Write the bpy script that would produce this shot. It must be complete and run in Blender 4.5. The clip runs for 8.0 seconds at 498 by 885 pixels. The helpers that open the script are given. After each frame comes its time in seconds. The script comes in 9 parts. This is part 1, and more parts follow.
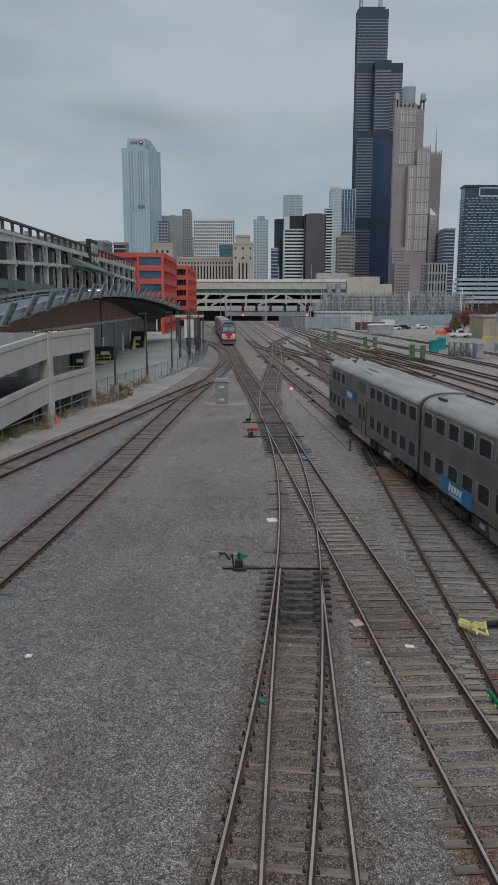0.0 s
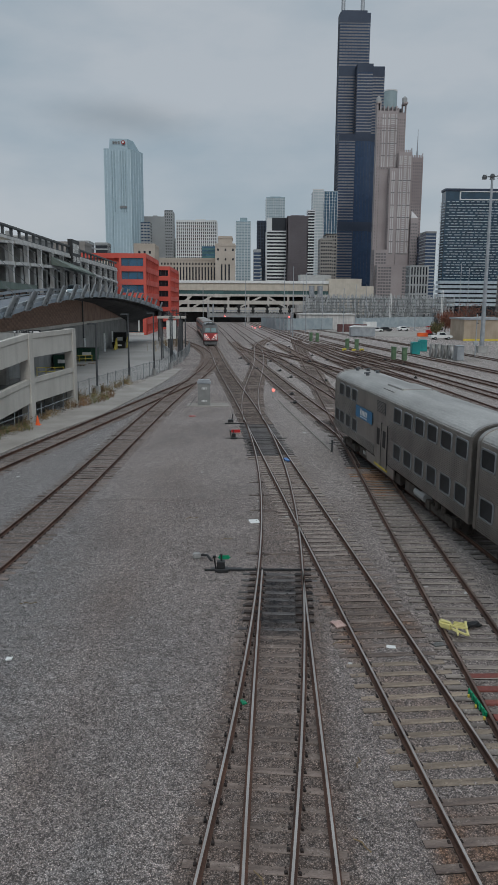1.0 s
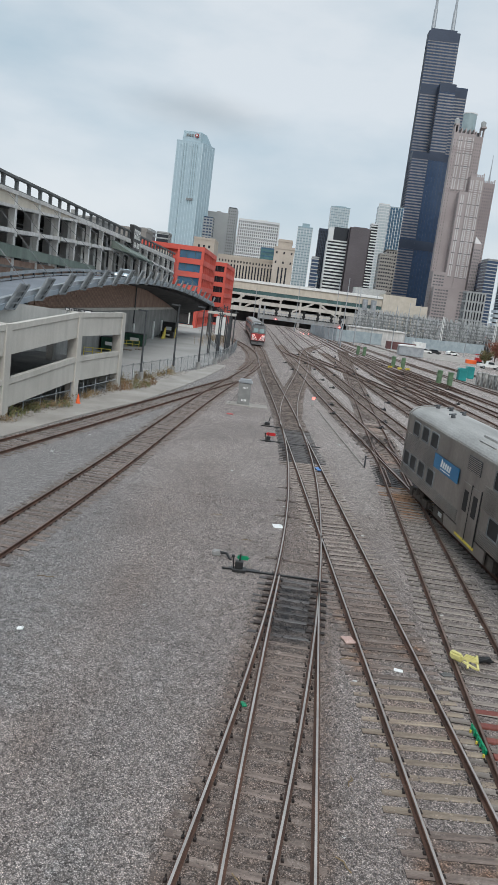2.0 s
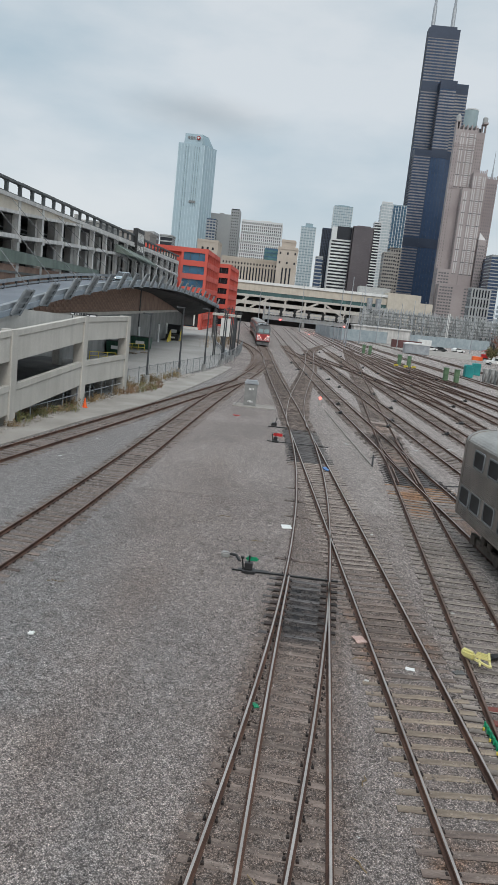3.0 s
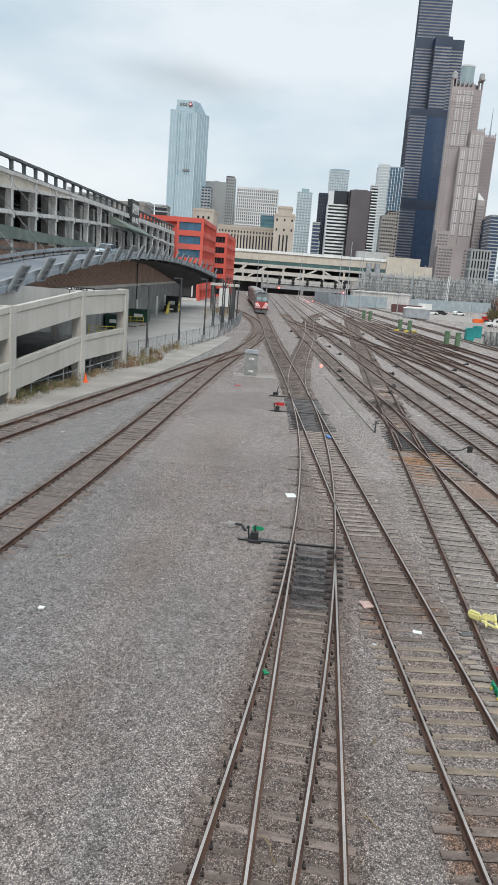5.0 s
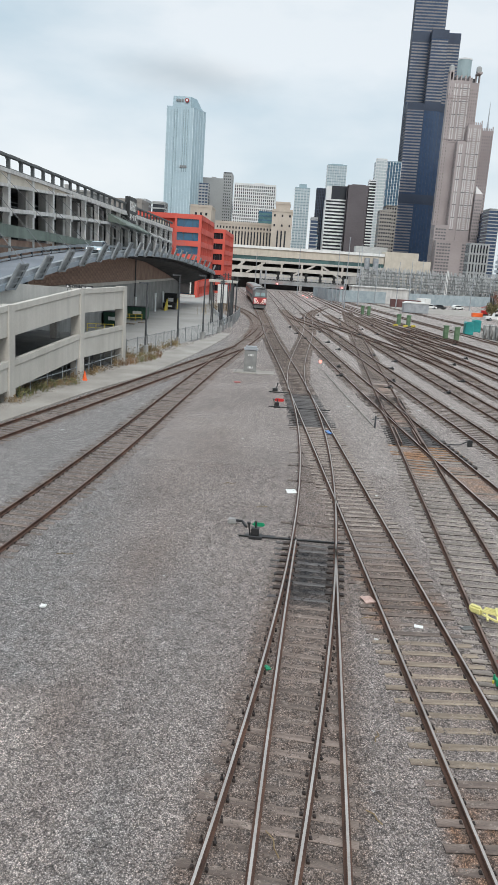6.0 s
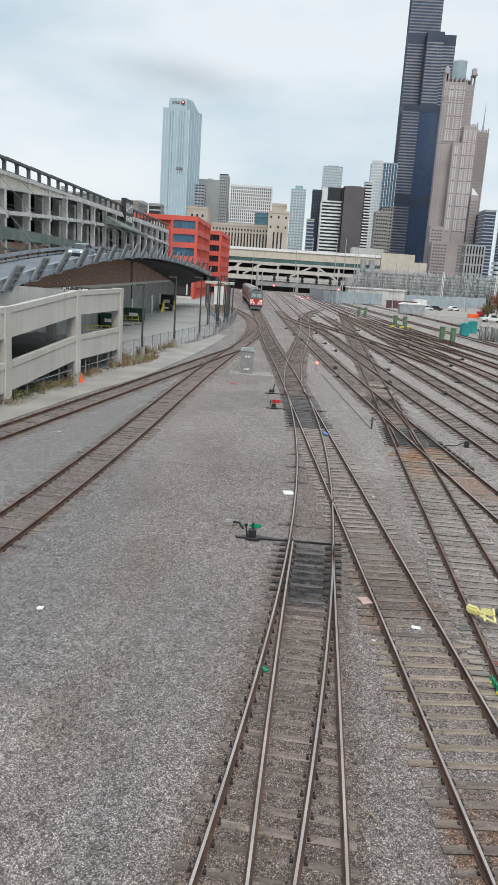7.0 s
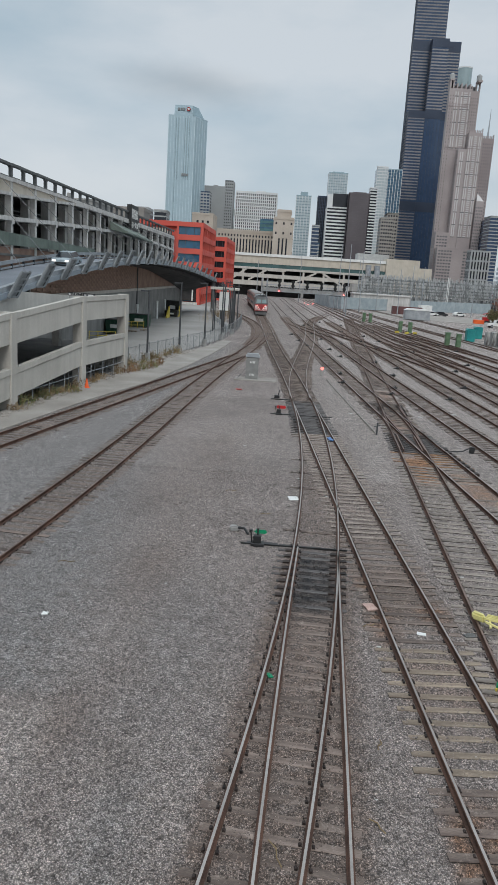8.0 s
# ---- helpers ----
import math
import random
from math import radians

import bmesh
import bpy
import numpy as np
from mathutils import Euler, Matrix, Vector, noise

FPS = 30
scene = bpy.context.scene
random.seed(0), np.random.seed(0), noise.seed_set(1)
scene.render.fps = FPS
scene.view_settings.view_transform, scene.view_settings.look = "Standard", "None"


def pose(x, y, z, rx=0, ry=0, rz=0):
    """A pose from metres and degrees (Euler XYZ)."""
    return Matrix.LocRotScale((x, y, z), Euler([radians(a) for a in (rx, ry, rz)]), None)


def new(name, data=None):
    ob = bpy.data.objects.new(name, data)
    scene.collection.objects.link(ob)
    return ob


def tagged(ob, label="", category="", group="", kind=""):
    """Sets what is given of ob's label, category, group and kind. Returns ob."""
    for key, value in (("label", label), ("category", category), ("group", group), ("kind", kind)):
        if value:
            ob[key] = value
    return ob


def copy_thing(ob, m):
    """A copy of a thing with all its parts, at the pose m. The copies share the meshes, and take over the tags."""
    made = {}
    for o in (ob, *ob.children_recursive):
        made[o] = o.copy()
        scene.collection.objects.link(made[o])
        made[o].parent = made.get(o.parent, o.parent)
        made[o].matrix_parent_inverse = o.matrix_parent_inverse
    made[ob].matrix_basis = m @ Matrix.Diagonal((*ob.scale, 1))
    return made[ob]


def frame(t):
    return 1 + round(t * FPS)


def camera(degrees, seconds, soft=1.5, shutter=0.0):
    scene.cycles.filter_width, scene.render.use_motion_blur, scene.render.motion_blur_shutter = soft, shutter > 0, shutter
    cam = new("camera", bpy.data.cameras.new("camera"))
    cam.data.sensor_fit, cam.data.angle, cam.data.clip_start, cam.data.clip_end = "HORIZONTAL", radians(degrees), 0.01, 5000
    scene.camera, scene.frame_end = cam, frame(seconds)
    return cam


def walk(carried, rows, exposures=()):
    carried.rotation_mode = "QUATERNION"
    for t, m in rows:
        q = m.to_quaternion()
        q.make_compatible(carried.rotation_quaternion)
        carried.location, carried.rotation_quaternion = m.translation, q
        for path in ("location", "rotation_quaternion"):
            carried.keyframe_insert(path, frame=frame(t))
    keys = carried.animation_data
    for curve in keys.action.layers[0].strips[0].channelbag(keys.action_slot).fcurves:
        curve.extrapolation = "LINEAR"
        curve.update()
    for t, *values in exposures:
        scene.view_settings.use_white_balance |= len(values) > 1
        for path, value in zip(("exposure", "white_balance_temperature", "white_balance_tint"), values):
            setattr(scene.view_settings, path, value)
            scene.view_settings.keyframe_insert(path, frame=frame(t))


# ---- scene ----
cam = camera(37.0, 8.0, soft=0.75)

# ---- camera: it stands on a road bridge and only turns ----
EYE = (0.0, 0.0, 9.04)
TURNS = [
    (0.0, 79.30, -0.06, 0.01), (0.5, 79.36, 0.10, -0.83), (1.0, 79.41, -0.37, -1.32), (1.2, 79.43, -0.50, -1.45),
    (1.3, 79.43, -0.83, -1.39), (1.4, 79.39, -2.13, -0.51), (1.5, 79.37, -3.84, 0.60), (1.6, 79.40, -5.93, 1.71),
    (1.7, 79.31, -7.15, 2.40), (2.0, 79.35, -7.20, 2.62), (2.8, 79.52, -6.11, 2.85), (3.0, 79.39, -6.06, 2.97),
    (3.5, 78.87, -5.57, 2.89), (4.0, 78.12, -5.06, 2.87), (4.5, 77.49, -4.41, 2.86), (4.7, 77.32, -4.37, 2.84),
    (5.8, 76.82, -3.90, 2.71), (6.0, 76.83, -3.78, 2.68), (6.5, 76.84, -3.69, 2.50), (7.0, 76.96, -3.68, 2.41),
    (7.5, 77.17, -3.71, 2.59), (8.0, 77.37, -3.66, 2.80)]
walk(cam, [(t, pose(*EYE, rx, ry, rz)) for t, rx, ry, rz in TURNS],
     exposures=[(0.0, -0.82, 6250, 10), (1.0, -0.8, 6250, 10), (1.3, -0.42, 6300, 11), (1.7, -0.05, 6350, 10), (2.8, -0.32, 6450, 10), (3.0, -0.2, 6450, 10), (3.5, 0.12, 6500, 10),
                (7.5, 0.1, 6500, 10), (8.0, -0.32, 6350, 10)])

# ---- world: an overcast sky with soft cloud, and a weak wide sun ----
SUN_UP, SUN_TURN = 42.0, 172.0
world = bpy.data.worlds.new("overcast")
scene.world = world
world.use_nodes = True
wn, wl = world.node_tree.nodes, world.node_tree.links
wn.clear()
w_out = wn.new("ShaderNodeOutputWorld")
w_bg = wn.new("ShaderNodeBackground")
w_sky = wn.new("ShaderNodeTexSky")
w_sky.sky_type, w_sky.sun_disc = "NISHITA", False
w_sky.sun_elevation, w_sky.sun_rotation = radians(SUN_UP), radians(SUN_TURN)
w_co = wn.new("ShaderNodeTexCoord")
w_map = wn.new("ShaderNodeMapping")
w_map.inputs["Scale"].default_value = (1.0, 1.0, 2.6)
w_cloud = wn.new("ShaderNodeTexNoise")
w_cloud.inputs["Scale"].default_value = 2.4
w_cloud.inputs["Detail"].default_value = 6.0
w_cloud.inputs["Roughness"].default_value = 0.5
w_ramp = wn.new("ShaderNodeValToRGB")
w_ramp.color_ramp.elements[0].position, w_ramp.color_ramp.elements[0].color = 0.38, (5.35, 6.6, 7.4, 1)
w_ramp.color_ramp.elements[1].position, w_ramp.color_ramp.elements[1].color = 0.61, (8.05, 8.6, 8.95, 1)
w_mix = wn.new("ShaderNodeMix")
w_mix.data_type = "RGBA"
w_mix.inputs["Factor"].default_value = 0.9
wl.new(w_co.outputs["Generated"], w_map.inputs["Vector"])
wl.new(w_map.outputs["Vector"], w_cloud.inputs["Vector"])
wl.new(w_cloud.outputs["Fac"], w_ramp.inputs["Fac"])
wl.new(w_sky.outputs["Color"], w_mix.inputs["A"])
wl.new(w_ramp.outputs["Color"], w_mix.inputs["B"])
# the cloud layer is thinner and brighter overhead than towards the horizon
w_sep = wn.new("ShaderNodeSeparateXYZ")
w_up = wn.new("ShaderNodeMapRange")
w_up.interpolation_type = "SMOOTHSTEP"
w_up.inputs["From Min"].default_value, w_up.inputs["From Max"].default_value = 0.42, 0.95
w_up.inputs["To Min"].default_value, w_up.inputs["To Max"].default_value = 1.0, 2.05
w_vm = wn.new("ShaderNodeVectorMath")
w_vm.operation = "SCALE"
wl.new(w_co.outputs["Generated"], w_sep.inputs["Vector"])
wl.new(w_sep.outputs["Z"], w_up.inputs["Value"])
# one thin darker wisp of cloud to the north-west
w_far = wn.new("ShaderNodeMapping")
w_far.inputs["Location"].default_value = (0.128 * 7.5, -0.94 * 3, -0.222 * 30)
w_far.inputs["Scale"].default_value = (7.5, 3, 30)
w_len = wn.new("ShaderNodeVectorMath")
w_len.operation = "LENGTH"
w_wob = wn.new("ShaderNodeMath")
w_wob.operation = "MULTIPLY_ADD"
w_wob.inputs[1].default_value = 1.1
w_wisp = wn.new("ShaderNodeMapRange")
w_wisp.interpolation_type = "SMOOTHSTEP"
w_wisp.inputs["From Min"].default_value, w_wisp.inputs["From Max"].default_value = 0.5, 1.6
w_wisp.inputs["To Min"].default_value, w_wisp.inputs["To Max"].default_value = 0.8, 1.0
w_dim = wn.new("ShaderNodeVectorMath")
w_dim.operation = "SCALE"
wl.new(w_co.outputs["Generated"], w_far.inputs["Vector"])
wl.new(w_far.outputs["Vector"], w_len.inputs[0])
wl.new(w_cloud.outputs["Fac"], w_wob.inputs[0])
wl.new(w_len.outputs["Value"], w_wob.inputs[2])
wl.new(w_wob.outputs["Value"], w_wisp.inputs["Value"])
# towards the horizon the cloud closes to an even pale grey
w_low = wn.new("ShaderNodeMapRange")
w_low.interpolation_type = "SMOOTHSTEP"
w_low.inputs["From Min"].default_value, w_low.inputs["From Max"].default_value = 0.03, 0.2
w_low.inputs["To Min"].default_value, w_low.inputs["To Max"].default_value = 0.5, 0.0
w_pale = wn.new("ShaderNodeMix")
w_pale.data_type = "RGBA"
w_pale.inputs["B"].default_value = (8.2, 8.55, 8.75, 1)
wl.new(w_sep.outputs["Z"], w_low.inputs["Value"])
wl.new(w_low.outputs["Result"], w_pale.inputs["Factor"])
wl.new(w_mix.outputs["Result"], w_pale.inputs["A"])
wl.new(w_pale.outputs["Result"], w_dim.inputs[0])
wl.new(w_wisp.outputs["Result"], w_dim.inputs["Scale"])
wl.new(w_dim.outputs["Vector"], w_vm.inputs[0])
wl.new(w_up.outputs["Result"], w_vm.inputs["Scale"])
wl.new(w_vm.outputs["Vector"], w_bg.inputs["Color"])
w_bg.inputs["Strength"].default_value = 0.1
wl.new(w_bg.outputs["Background"], w_out.inputs["Surface"])

sun_data = bpy.data.lights.new("sun", "SUN")
sun_data.energy, sun_data.angle, sun_data.color = 1.5, radians(25), (1.0, 0.96, 0.9)
sun = new("sun", sun_data)
sun.rotation_euler = (radians(90 - SUN_UP), 0, radians(180 - SUN_TURN))


# ---- materials ----
def nodes_of(name):
    m = bpy.data.materials.new(name)
    m.use_nodes = True
    return m, m.node_tree.nodes, m.node_tree.links, m.node_tree.nodes["Principled BSDF"]


def surface(name, a, b, scale=1.0, rough=0.8, metal=0.0, fine=30.0, grain=0.25, bump=0.15, own=0.0, stretch=(1, 1, 1), streak=0.0):
    """A painted, cast or raw surface: two colours in large patches, fine grain, relief, and a little variety from object to object."""
    m, n, l, p = nodes_of(name)
    co = n.new("ShaderNodeTexCoord")
    mp = n.new("ShaderNodeMapping")
    mp.inputs["Scale"].default_value = stretch
    l.new(co.outputs["Object"], mp.inputs["Vector"])
    big = n.new("ShaderNodeTexNoise")
    big.inputs["Scale"].default_value, big.inputs["Detail"].default_value = scale, 5.0
    small = n.new("ShaderNodeTexNoise")
    small.inputs["Scale"].default_value, small.inputs["Detail"].default_value = fine, 3.0
    l.new(mp.outputs["Vector"], big.inputs["Vector"])
    l.new(mp.outputs["Vector"], small.inputs["Vector"])
    ramp = n.new("ShaderNodeValToRGB")
    ramp.color_ramp.elements[0].position, ramp.color_ramp.elements[0].color = 0.35, (*a, 1)
    ramp.color_ramp.elements[1].position, ramp.color_ramp.elements[1].color = 0.65, (*b, 1)
    l.new(big.outputs["Fac"], ramp.inputs["Fac"])
    val = n.new("ShaderNodeMapRange")
    val.inputs["From Min"].default_value, val.inputs["From Max"].default_value = 0.25, 0.75
    val.inputs["To Min"].default_value, val.inputs["To Max"].default_value = 1.0 - grain, 1.0 + grain
    l.new(small.outputs["Fac"], val.inputs["Value"])
    last = val.outputs["Result"]
    if own:
        inf = n.new("ShaderNodeObjectInfo")
        mr = n.new("ShaderNodeMapRange")
        mr.inputs["To Min"].default_value, mr.inputs["To Max"].default_value = 1.0 - own, 1.0 + own
        l.new(inf.outputs["Random"], mr.inputs["Value"])
        mu = n.new("ShaderNodeMath")
        mu.operation = "MULTIPLY"
        l.new(last, mu.inputs[0])
        l.new(mr.outputs["Result"], mu.inputs[1])
        last = mu.outputs["Value"]
    if streak:
        sm = n.new("ShaderNodeMapping")
        sm.inputs["Scale"].default_value = (1.3, 1.3, 0.08)
        l.new(co.outputs["Object"], sm.inputs["Vector"])
        st = n.new("ShaderNodeTexNoise")
        st.inputs["Scale"].default_value, st.inputs["Detail"].default_value = 1.2, 4.0
        l.new(sm.outputs["Vector"], st.inputs["Vector"])
        sr = n.new("ShaderNodeMapRange")
        sr.inputs["From Min"].default_value, sr.inputs["From Max"].default_value = 0.4, 0.7
        sr.inputs["To Min"].default_value, sr.inputs["To Max"].default_value = 1.0, 1.0 - streak
        l.new(st.outputs["Fac"], sr.inputs["Value"])
        mu2 = n.new("ShaderNodeMath")
        mu2.operation = "MULTIPLY"
        l.new(last, mu2.inputs[0])
        l.new(sr.outputs["Result"], mu2.inputs[1])
        last = mu2.outputs["Value"]
    hs = n.new("ShaderNodeHueSaturation")
    l.new(ramp.outputs["Color"], hs.inputs["Color"])
    l.new(last, hs.inputs["Value"])
    l.new(hs.outputs["Color"], p.inputs["Base Color"])
    p.inputs["Roughness"].default_value, p.inputs["Metallic"].default_value = rough, metal
    if bump:
        bp = n.new("ShaderNodeBump")
        bp.inputs["Strength"].default_value, bp.inputs["Distance"].default_value = bump, 0.02
        l.new(small.outputs["Fac"], bp.inputs["Height"])
        l.new(bp.outputs["Normal"], p.inputs["Normal"])
    return m


def glass_skin(name, colour, rough=0.08, metal=0.0, uneven=0.25):
    """Dark or tinted curtain-wall glass seen from outside, uneven from pane to pane."""
    m, n, l, p = nodes_of(name)
    co = n.new("ShaderNodeTexCoord")
    vo = n.new("ShaderNodeTexVoronoi")
    vo.inputs["Scale"].default_value = 0.3
    l.new(co.outputs["Object"], vo.inputs["Vector"])
    hs = n.new("ShaderNodeHueSaturation")
    hs.inputs["Color"].default_value = (*colour, 1)
    mr = n.new("ShaderNodeMapRange")
    mr.inputs["To Min"].default_value, mr.inputs["To Max"].default_value = 1.0 - uneven, 1.0 + uneven
    l.new(vo.outputs["Color"], mr.inputs["Value"])
    l.new(mr.outputs["Result"], hs.inputs["Value"])
    l.new(hs.outputs["Color"], p.inputs["Base Color"])
    p.inputs["Roughness"].default_value, p.inputs["Metallic"].default_value = rough, metal
    p.inputs["IOR"].default_value = 1.5
    return m


def glow(name, colour, power):
    m, n, l, p = nodes_of(name)
    p.inputs["Base Color"].default_value = (*colour, 1)
    p.inputs["Emission Color"].default_value = (*colour, 1)
    p.inputs["Emission Strength"].default_value = power
    return m


def gravel(name, dark=(0.352, 0.298, 0.276), light=(0.475, 0.408, 0.377), rust_most=0.32, stained=False):
    """Crushed-stone ballast: single stones of 2 to 5 cm, patches of dust and rust; the sheet's own stains come from its soil layer."""
    m, n, l, p = nodes_of(name)
    co = n.new("ShaderNodeTexCoord")

    def noise_of(scale, detail, rough=0.5):
        t = n.new("ShaderNodeTexNoise")
        t.inputs["Scale"].default_value, t.inputs["Detail"].default_value = scale, detail
        t.inputs["Roughness"].default_value = rough
        l.new(co.outputs["Object"], t.inputs["Vector"])
        return t.outputs["Fac"]

    def span(src, a, b, c, d):
        r = n.new("ShaderNodeMapRange")
        for k, v in (("From Min", a), ("From Max", b), ("To Min", c), ("To Max", d)):
            r.inputs[k].default_value = v
        l.new(src, r.inputs["Value"])
        return r.outputs["Result"]

    def times(a, b, op="MULTIPLY"):
        k = n.new("ShaderNodeMath")
        k.operation = op
        l.new(a, k.inputs[0])
        l.new(b, k.inputs[1])
        return k.outputs["Value"]

    def mixed(fac, a, colour):
        x = n.new("ShaderNodeMix")
        x.data_type = "RGBA"
        x.inputs["B"].default_value = (*colour, 1)
        l.new(fac, x.inputs["Factor"])
        l.new(a, x.inputs["A"])
        return x.outputs["Result"]

    def stones(scale):
        v = n.new("ShaderNodeTexVoronoi")
        v.inputs["Scale"].default_value = scale
        l.new(co.outputs["Object"], v.inputs["Vector"])
        s = n.new("ShaderNodeSeparateColor")
        l.new(v.outputs["Color"], s.inputs["Color"])
        return v, s

    v1, s1 = stones(36.0)
    v2, s2 = stones(10.0)
    broad = noise_of(0.16, 6.0)
    rust = noise_of(0.45, 7.0)
    grit = noise_of(2.6, 6.0)
    mid = noise_of(11.0, 4.0, 0.65)
    ramp = n.new("ShaderNodeValToRGB")
    ramp.color_ramp.elements[0].position, ramp.color_ramp.elements[0].color = 0.34, (*dark, 1)
    ramp.color_ramp.elements[1].position, ramp.color_ramp.elements[1].color = 0.68, (*light, 1)
    l.new(broad, ramp.inputs["Fac"])
    col = mixed(span(rust, 0.5, 0.75, 0.0, rust_most), ramp.outputs["Color"], (0.335, 0.275, 0.235))
    # single brown stones among the grey ones
    col = mixed(span(s1.outputs["Green"], 0.62, 0.95, 0.0, 0.48), col, (0.30, 0.237, 0.196))
    if stained:
        at = n.new("ShaderNodeAttribute")
        at.attribute_name = "soil"
        sp = n.new("ShaderNodeSeparateColor")
        l.new(at.outputs["Color"], sp.inputs["Color"])
        cool = n.new("ShaderNodeAttribute")
        cool.attribute_name = "cool"
        for src, colour, most in ((cool.outputs["Fac"], (0.345, 0.322, 0.31), 0.9), (sp.outputs["Blue"], (0.56, 0.49, 0.45), 0.8), (sp.outputs["Red"], (0.235, 0.17, 0.137), 0.82),
                                  (at.outputs["Alpha"], (0.40, 0.18, 0.075), 0.9), (sp.outputs["Green"], (0.02, 0.02, 0.023), 0.97)):
            frayed = times(src, span(grit, 0.3, 0.7, 0.62, 1.38))
            col = mixed(span(frayed, 0.12, 0.95, 0.0, most), col, colour)
    # Stones dim towards their rims, so the gaps' shade sits in the colour.
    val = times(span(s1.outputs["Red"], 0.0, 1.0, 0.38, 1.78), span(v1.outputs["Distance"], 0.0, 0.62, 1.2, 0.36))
    val = times(val, span(grit, 0.3, 0.7, 0.86, 1.14))
    val = times(val, span(mid, 0.3, 0.7, 0.74, 1.26))
    val = times(val, span(s2.outputs["Green"], 0.0, 1.0, 0.8, 1.2))
    pale = times(span(v2.outputs["Distance"], 0.1, 0.22, 1.0, 0.0), span(s2.outputs["Red"], 0.8, 0.98, 0.0, 1.3))
    one = n.new("ShaderNodeMath")
    one.operation = "ADD"
    one.inputs[1].default_value = 1.0
    l.new(pale, one.inputs[0])
    val = times(val, one.outputs["Value"])
    hs = n.new("ShaderNodeHueSaturation")
    l.new(col, hs.inputs["Color"])
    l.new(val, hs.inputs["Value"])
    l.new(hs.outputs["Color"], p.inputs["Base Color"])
    p.inputs["Roughness"].default_value = 0.92
    bp = n.new("ShaderNodeBump")
    bp.inputs["Strength"].default_value, bp.inputs["Distance"].default_value = 0.8, 0.03
    bp.invert = True
    l.new(v1.outputs["Distance"], bp.inputs["Height"])
    l.new(bp.outputs["Normal"], p.inputs["Normal"])
    return m


M_GRAVEL = gravel("ballast_gravel", stained=True)
M_PALE_GRAVEL = gravel("pale_gravel", (0.40, 0.355, 0.32), (0.54, 0.485, 0.44), 0.3)
M_PATH = surface("worn_concrete_path", (0.25, 0.226, 0.20), (0.345, 0.318, 0.288), 0.35, 0.9, 0, 12.0, 0.14, 0.2)
M_PAVE = surface("yard_pavement", (0.265, 0.255, 0.24), (0.335, 0.322, 0.305), 0.12, 0.9, 0, 6.0, 0.12, 0.1)
M_ASPHALT = surface("asphalt", (0.195, 0.215, 0.245), (0.255, 0.275, 0.305), 0.2, 0.85, 0, 9.0, 0.12, 0.1)


def tie_wood(name, a, b, buried=0.5, stone=(0.30, 0.245, 0.215), spec=0.5):
    """Old tie timber: long grain and checks, each tie a little different, with dust and small ballast lying on it in patches."""
    m = surface(name, a, b, 2.2, 0.92, 0, 22.0, 0.3, 0.5, own=0.3, stretch=(0.5, 3, 3))
    n, l = m.node_tree.nodes, m.node_tree.links
    p = n["Principled BSDF"]
    wood = p.inputs["Base Color"].links[0].from_socket
    geo = n.new("ShaderNodeNewGeometry")
    patch = n.new("ShaderNodeTexNoise")
    patch.inputs["Scale"].default_value, patch.inputs["Detail"].default_value, patch.inputs["Roughness"].default_value = 2.3, 7.0, 0.68
    l.new(geo.outputs["Position"], patch.inputs["Vector"])
    grit = n.new("ShaderNodeTexVoronoi")
    grit.inputs["Scale"].default_value = 36.0
    l.new(geo.outputs["Position"], grit.inputs["Vector"])
    cut = n.new("ShaderNodeMapRange")
    cut.inputs["From Min"].default_value, cut.inputs["From Max"].default_value = 0.66 - 0.34 * buried, 0.78 - 0.34 * buried
    l.new(patch.outputs["Fac"], cut.inputs["Value"])
    sep = n.new("ShaderNodeSeparateColor")
    l.new(grit.outputs["Color"], sep.inputs["Color"])
    tone = n.new("ShaderNodeMapRange")
    tone.inputs["To Min"].default_value, tone.inputs["To Max"].default_value = 0.4, 1.5
    l.new(sep.outputs["Red"], tone.inputs["Value"])
    rock = n.new("ShaderNodeHueSaturation")
    rock.inputs["Color"].default_value = (*stone, 1)
    l.new(tone.outputs["Result"], rock.inputs["Value"])
    mix = n.new("ShaderNodeMix")
    mix.data_type = "RGBA"
    l.new(cut.outputs["Result"], mix.inputs["Factor"])
    l.new(wood, mix.inputs["A"])
    l.new(rock.outputs["Color"], mix.inputs["B"])
    l.new(mix.outputs["Result"], p.inputs["Base Color"])
    p.inputs["Specular IOR Level"].default_value = spec
    return m


M_TIE = tie_wood("weathered_tie_wood", (0.112, 0.084, 0.071), (0.20, 0.155, 0.131), 0.38, (0.25, 0.20, 0.172))
M_TIE_DARK = tie_wood("dark_creosoted_tie_wood", (0.075, 0.056, 0.047), (0.15, 0.113, 0.094), 0.5, (0.24, 0.19, 0.162))
M_TIE_DUSTY = tie_wood("ballast_dusted_tie_wood", (0.165, 0.13, 0.11), (0.265, 0.214, 0.182), 0.75, (0.30, 0.248, 0.215))
M_TIE_PALE = tie_wood("pale_dusty_tie_wood", (0.178, 0.136, 0.104), (0.305, 0.245, 0.186), 0.34, (0.285, 0.225, 0.17))
M_TIE_GREY = tie_wood("silvered_tie_wood", (0.16, 0.134, 0.115), (0.285, 0.244, 0.213), 0.32, (0.33, 0.285, 0.25))
M_TIE_OIL = tie_wood("oil_black_tie_wood", (0.062, 0.057, 0.056), (0.125, 0.116, 0.113), 0.3, (0.13, 0.115, 0.108), 0.3)
M_TIE_RUST = tie_wood("rust_stained_tie_wood", (0.13, 0.075, 0.045), (0.24, 0.145, 0.085), 0.6, (0.34, 0.175, 0.085))
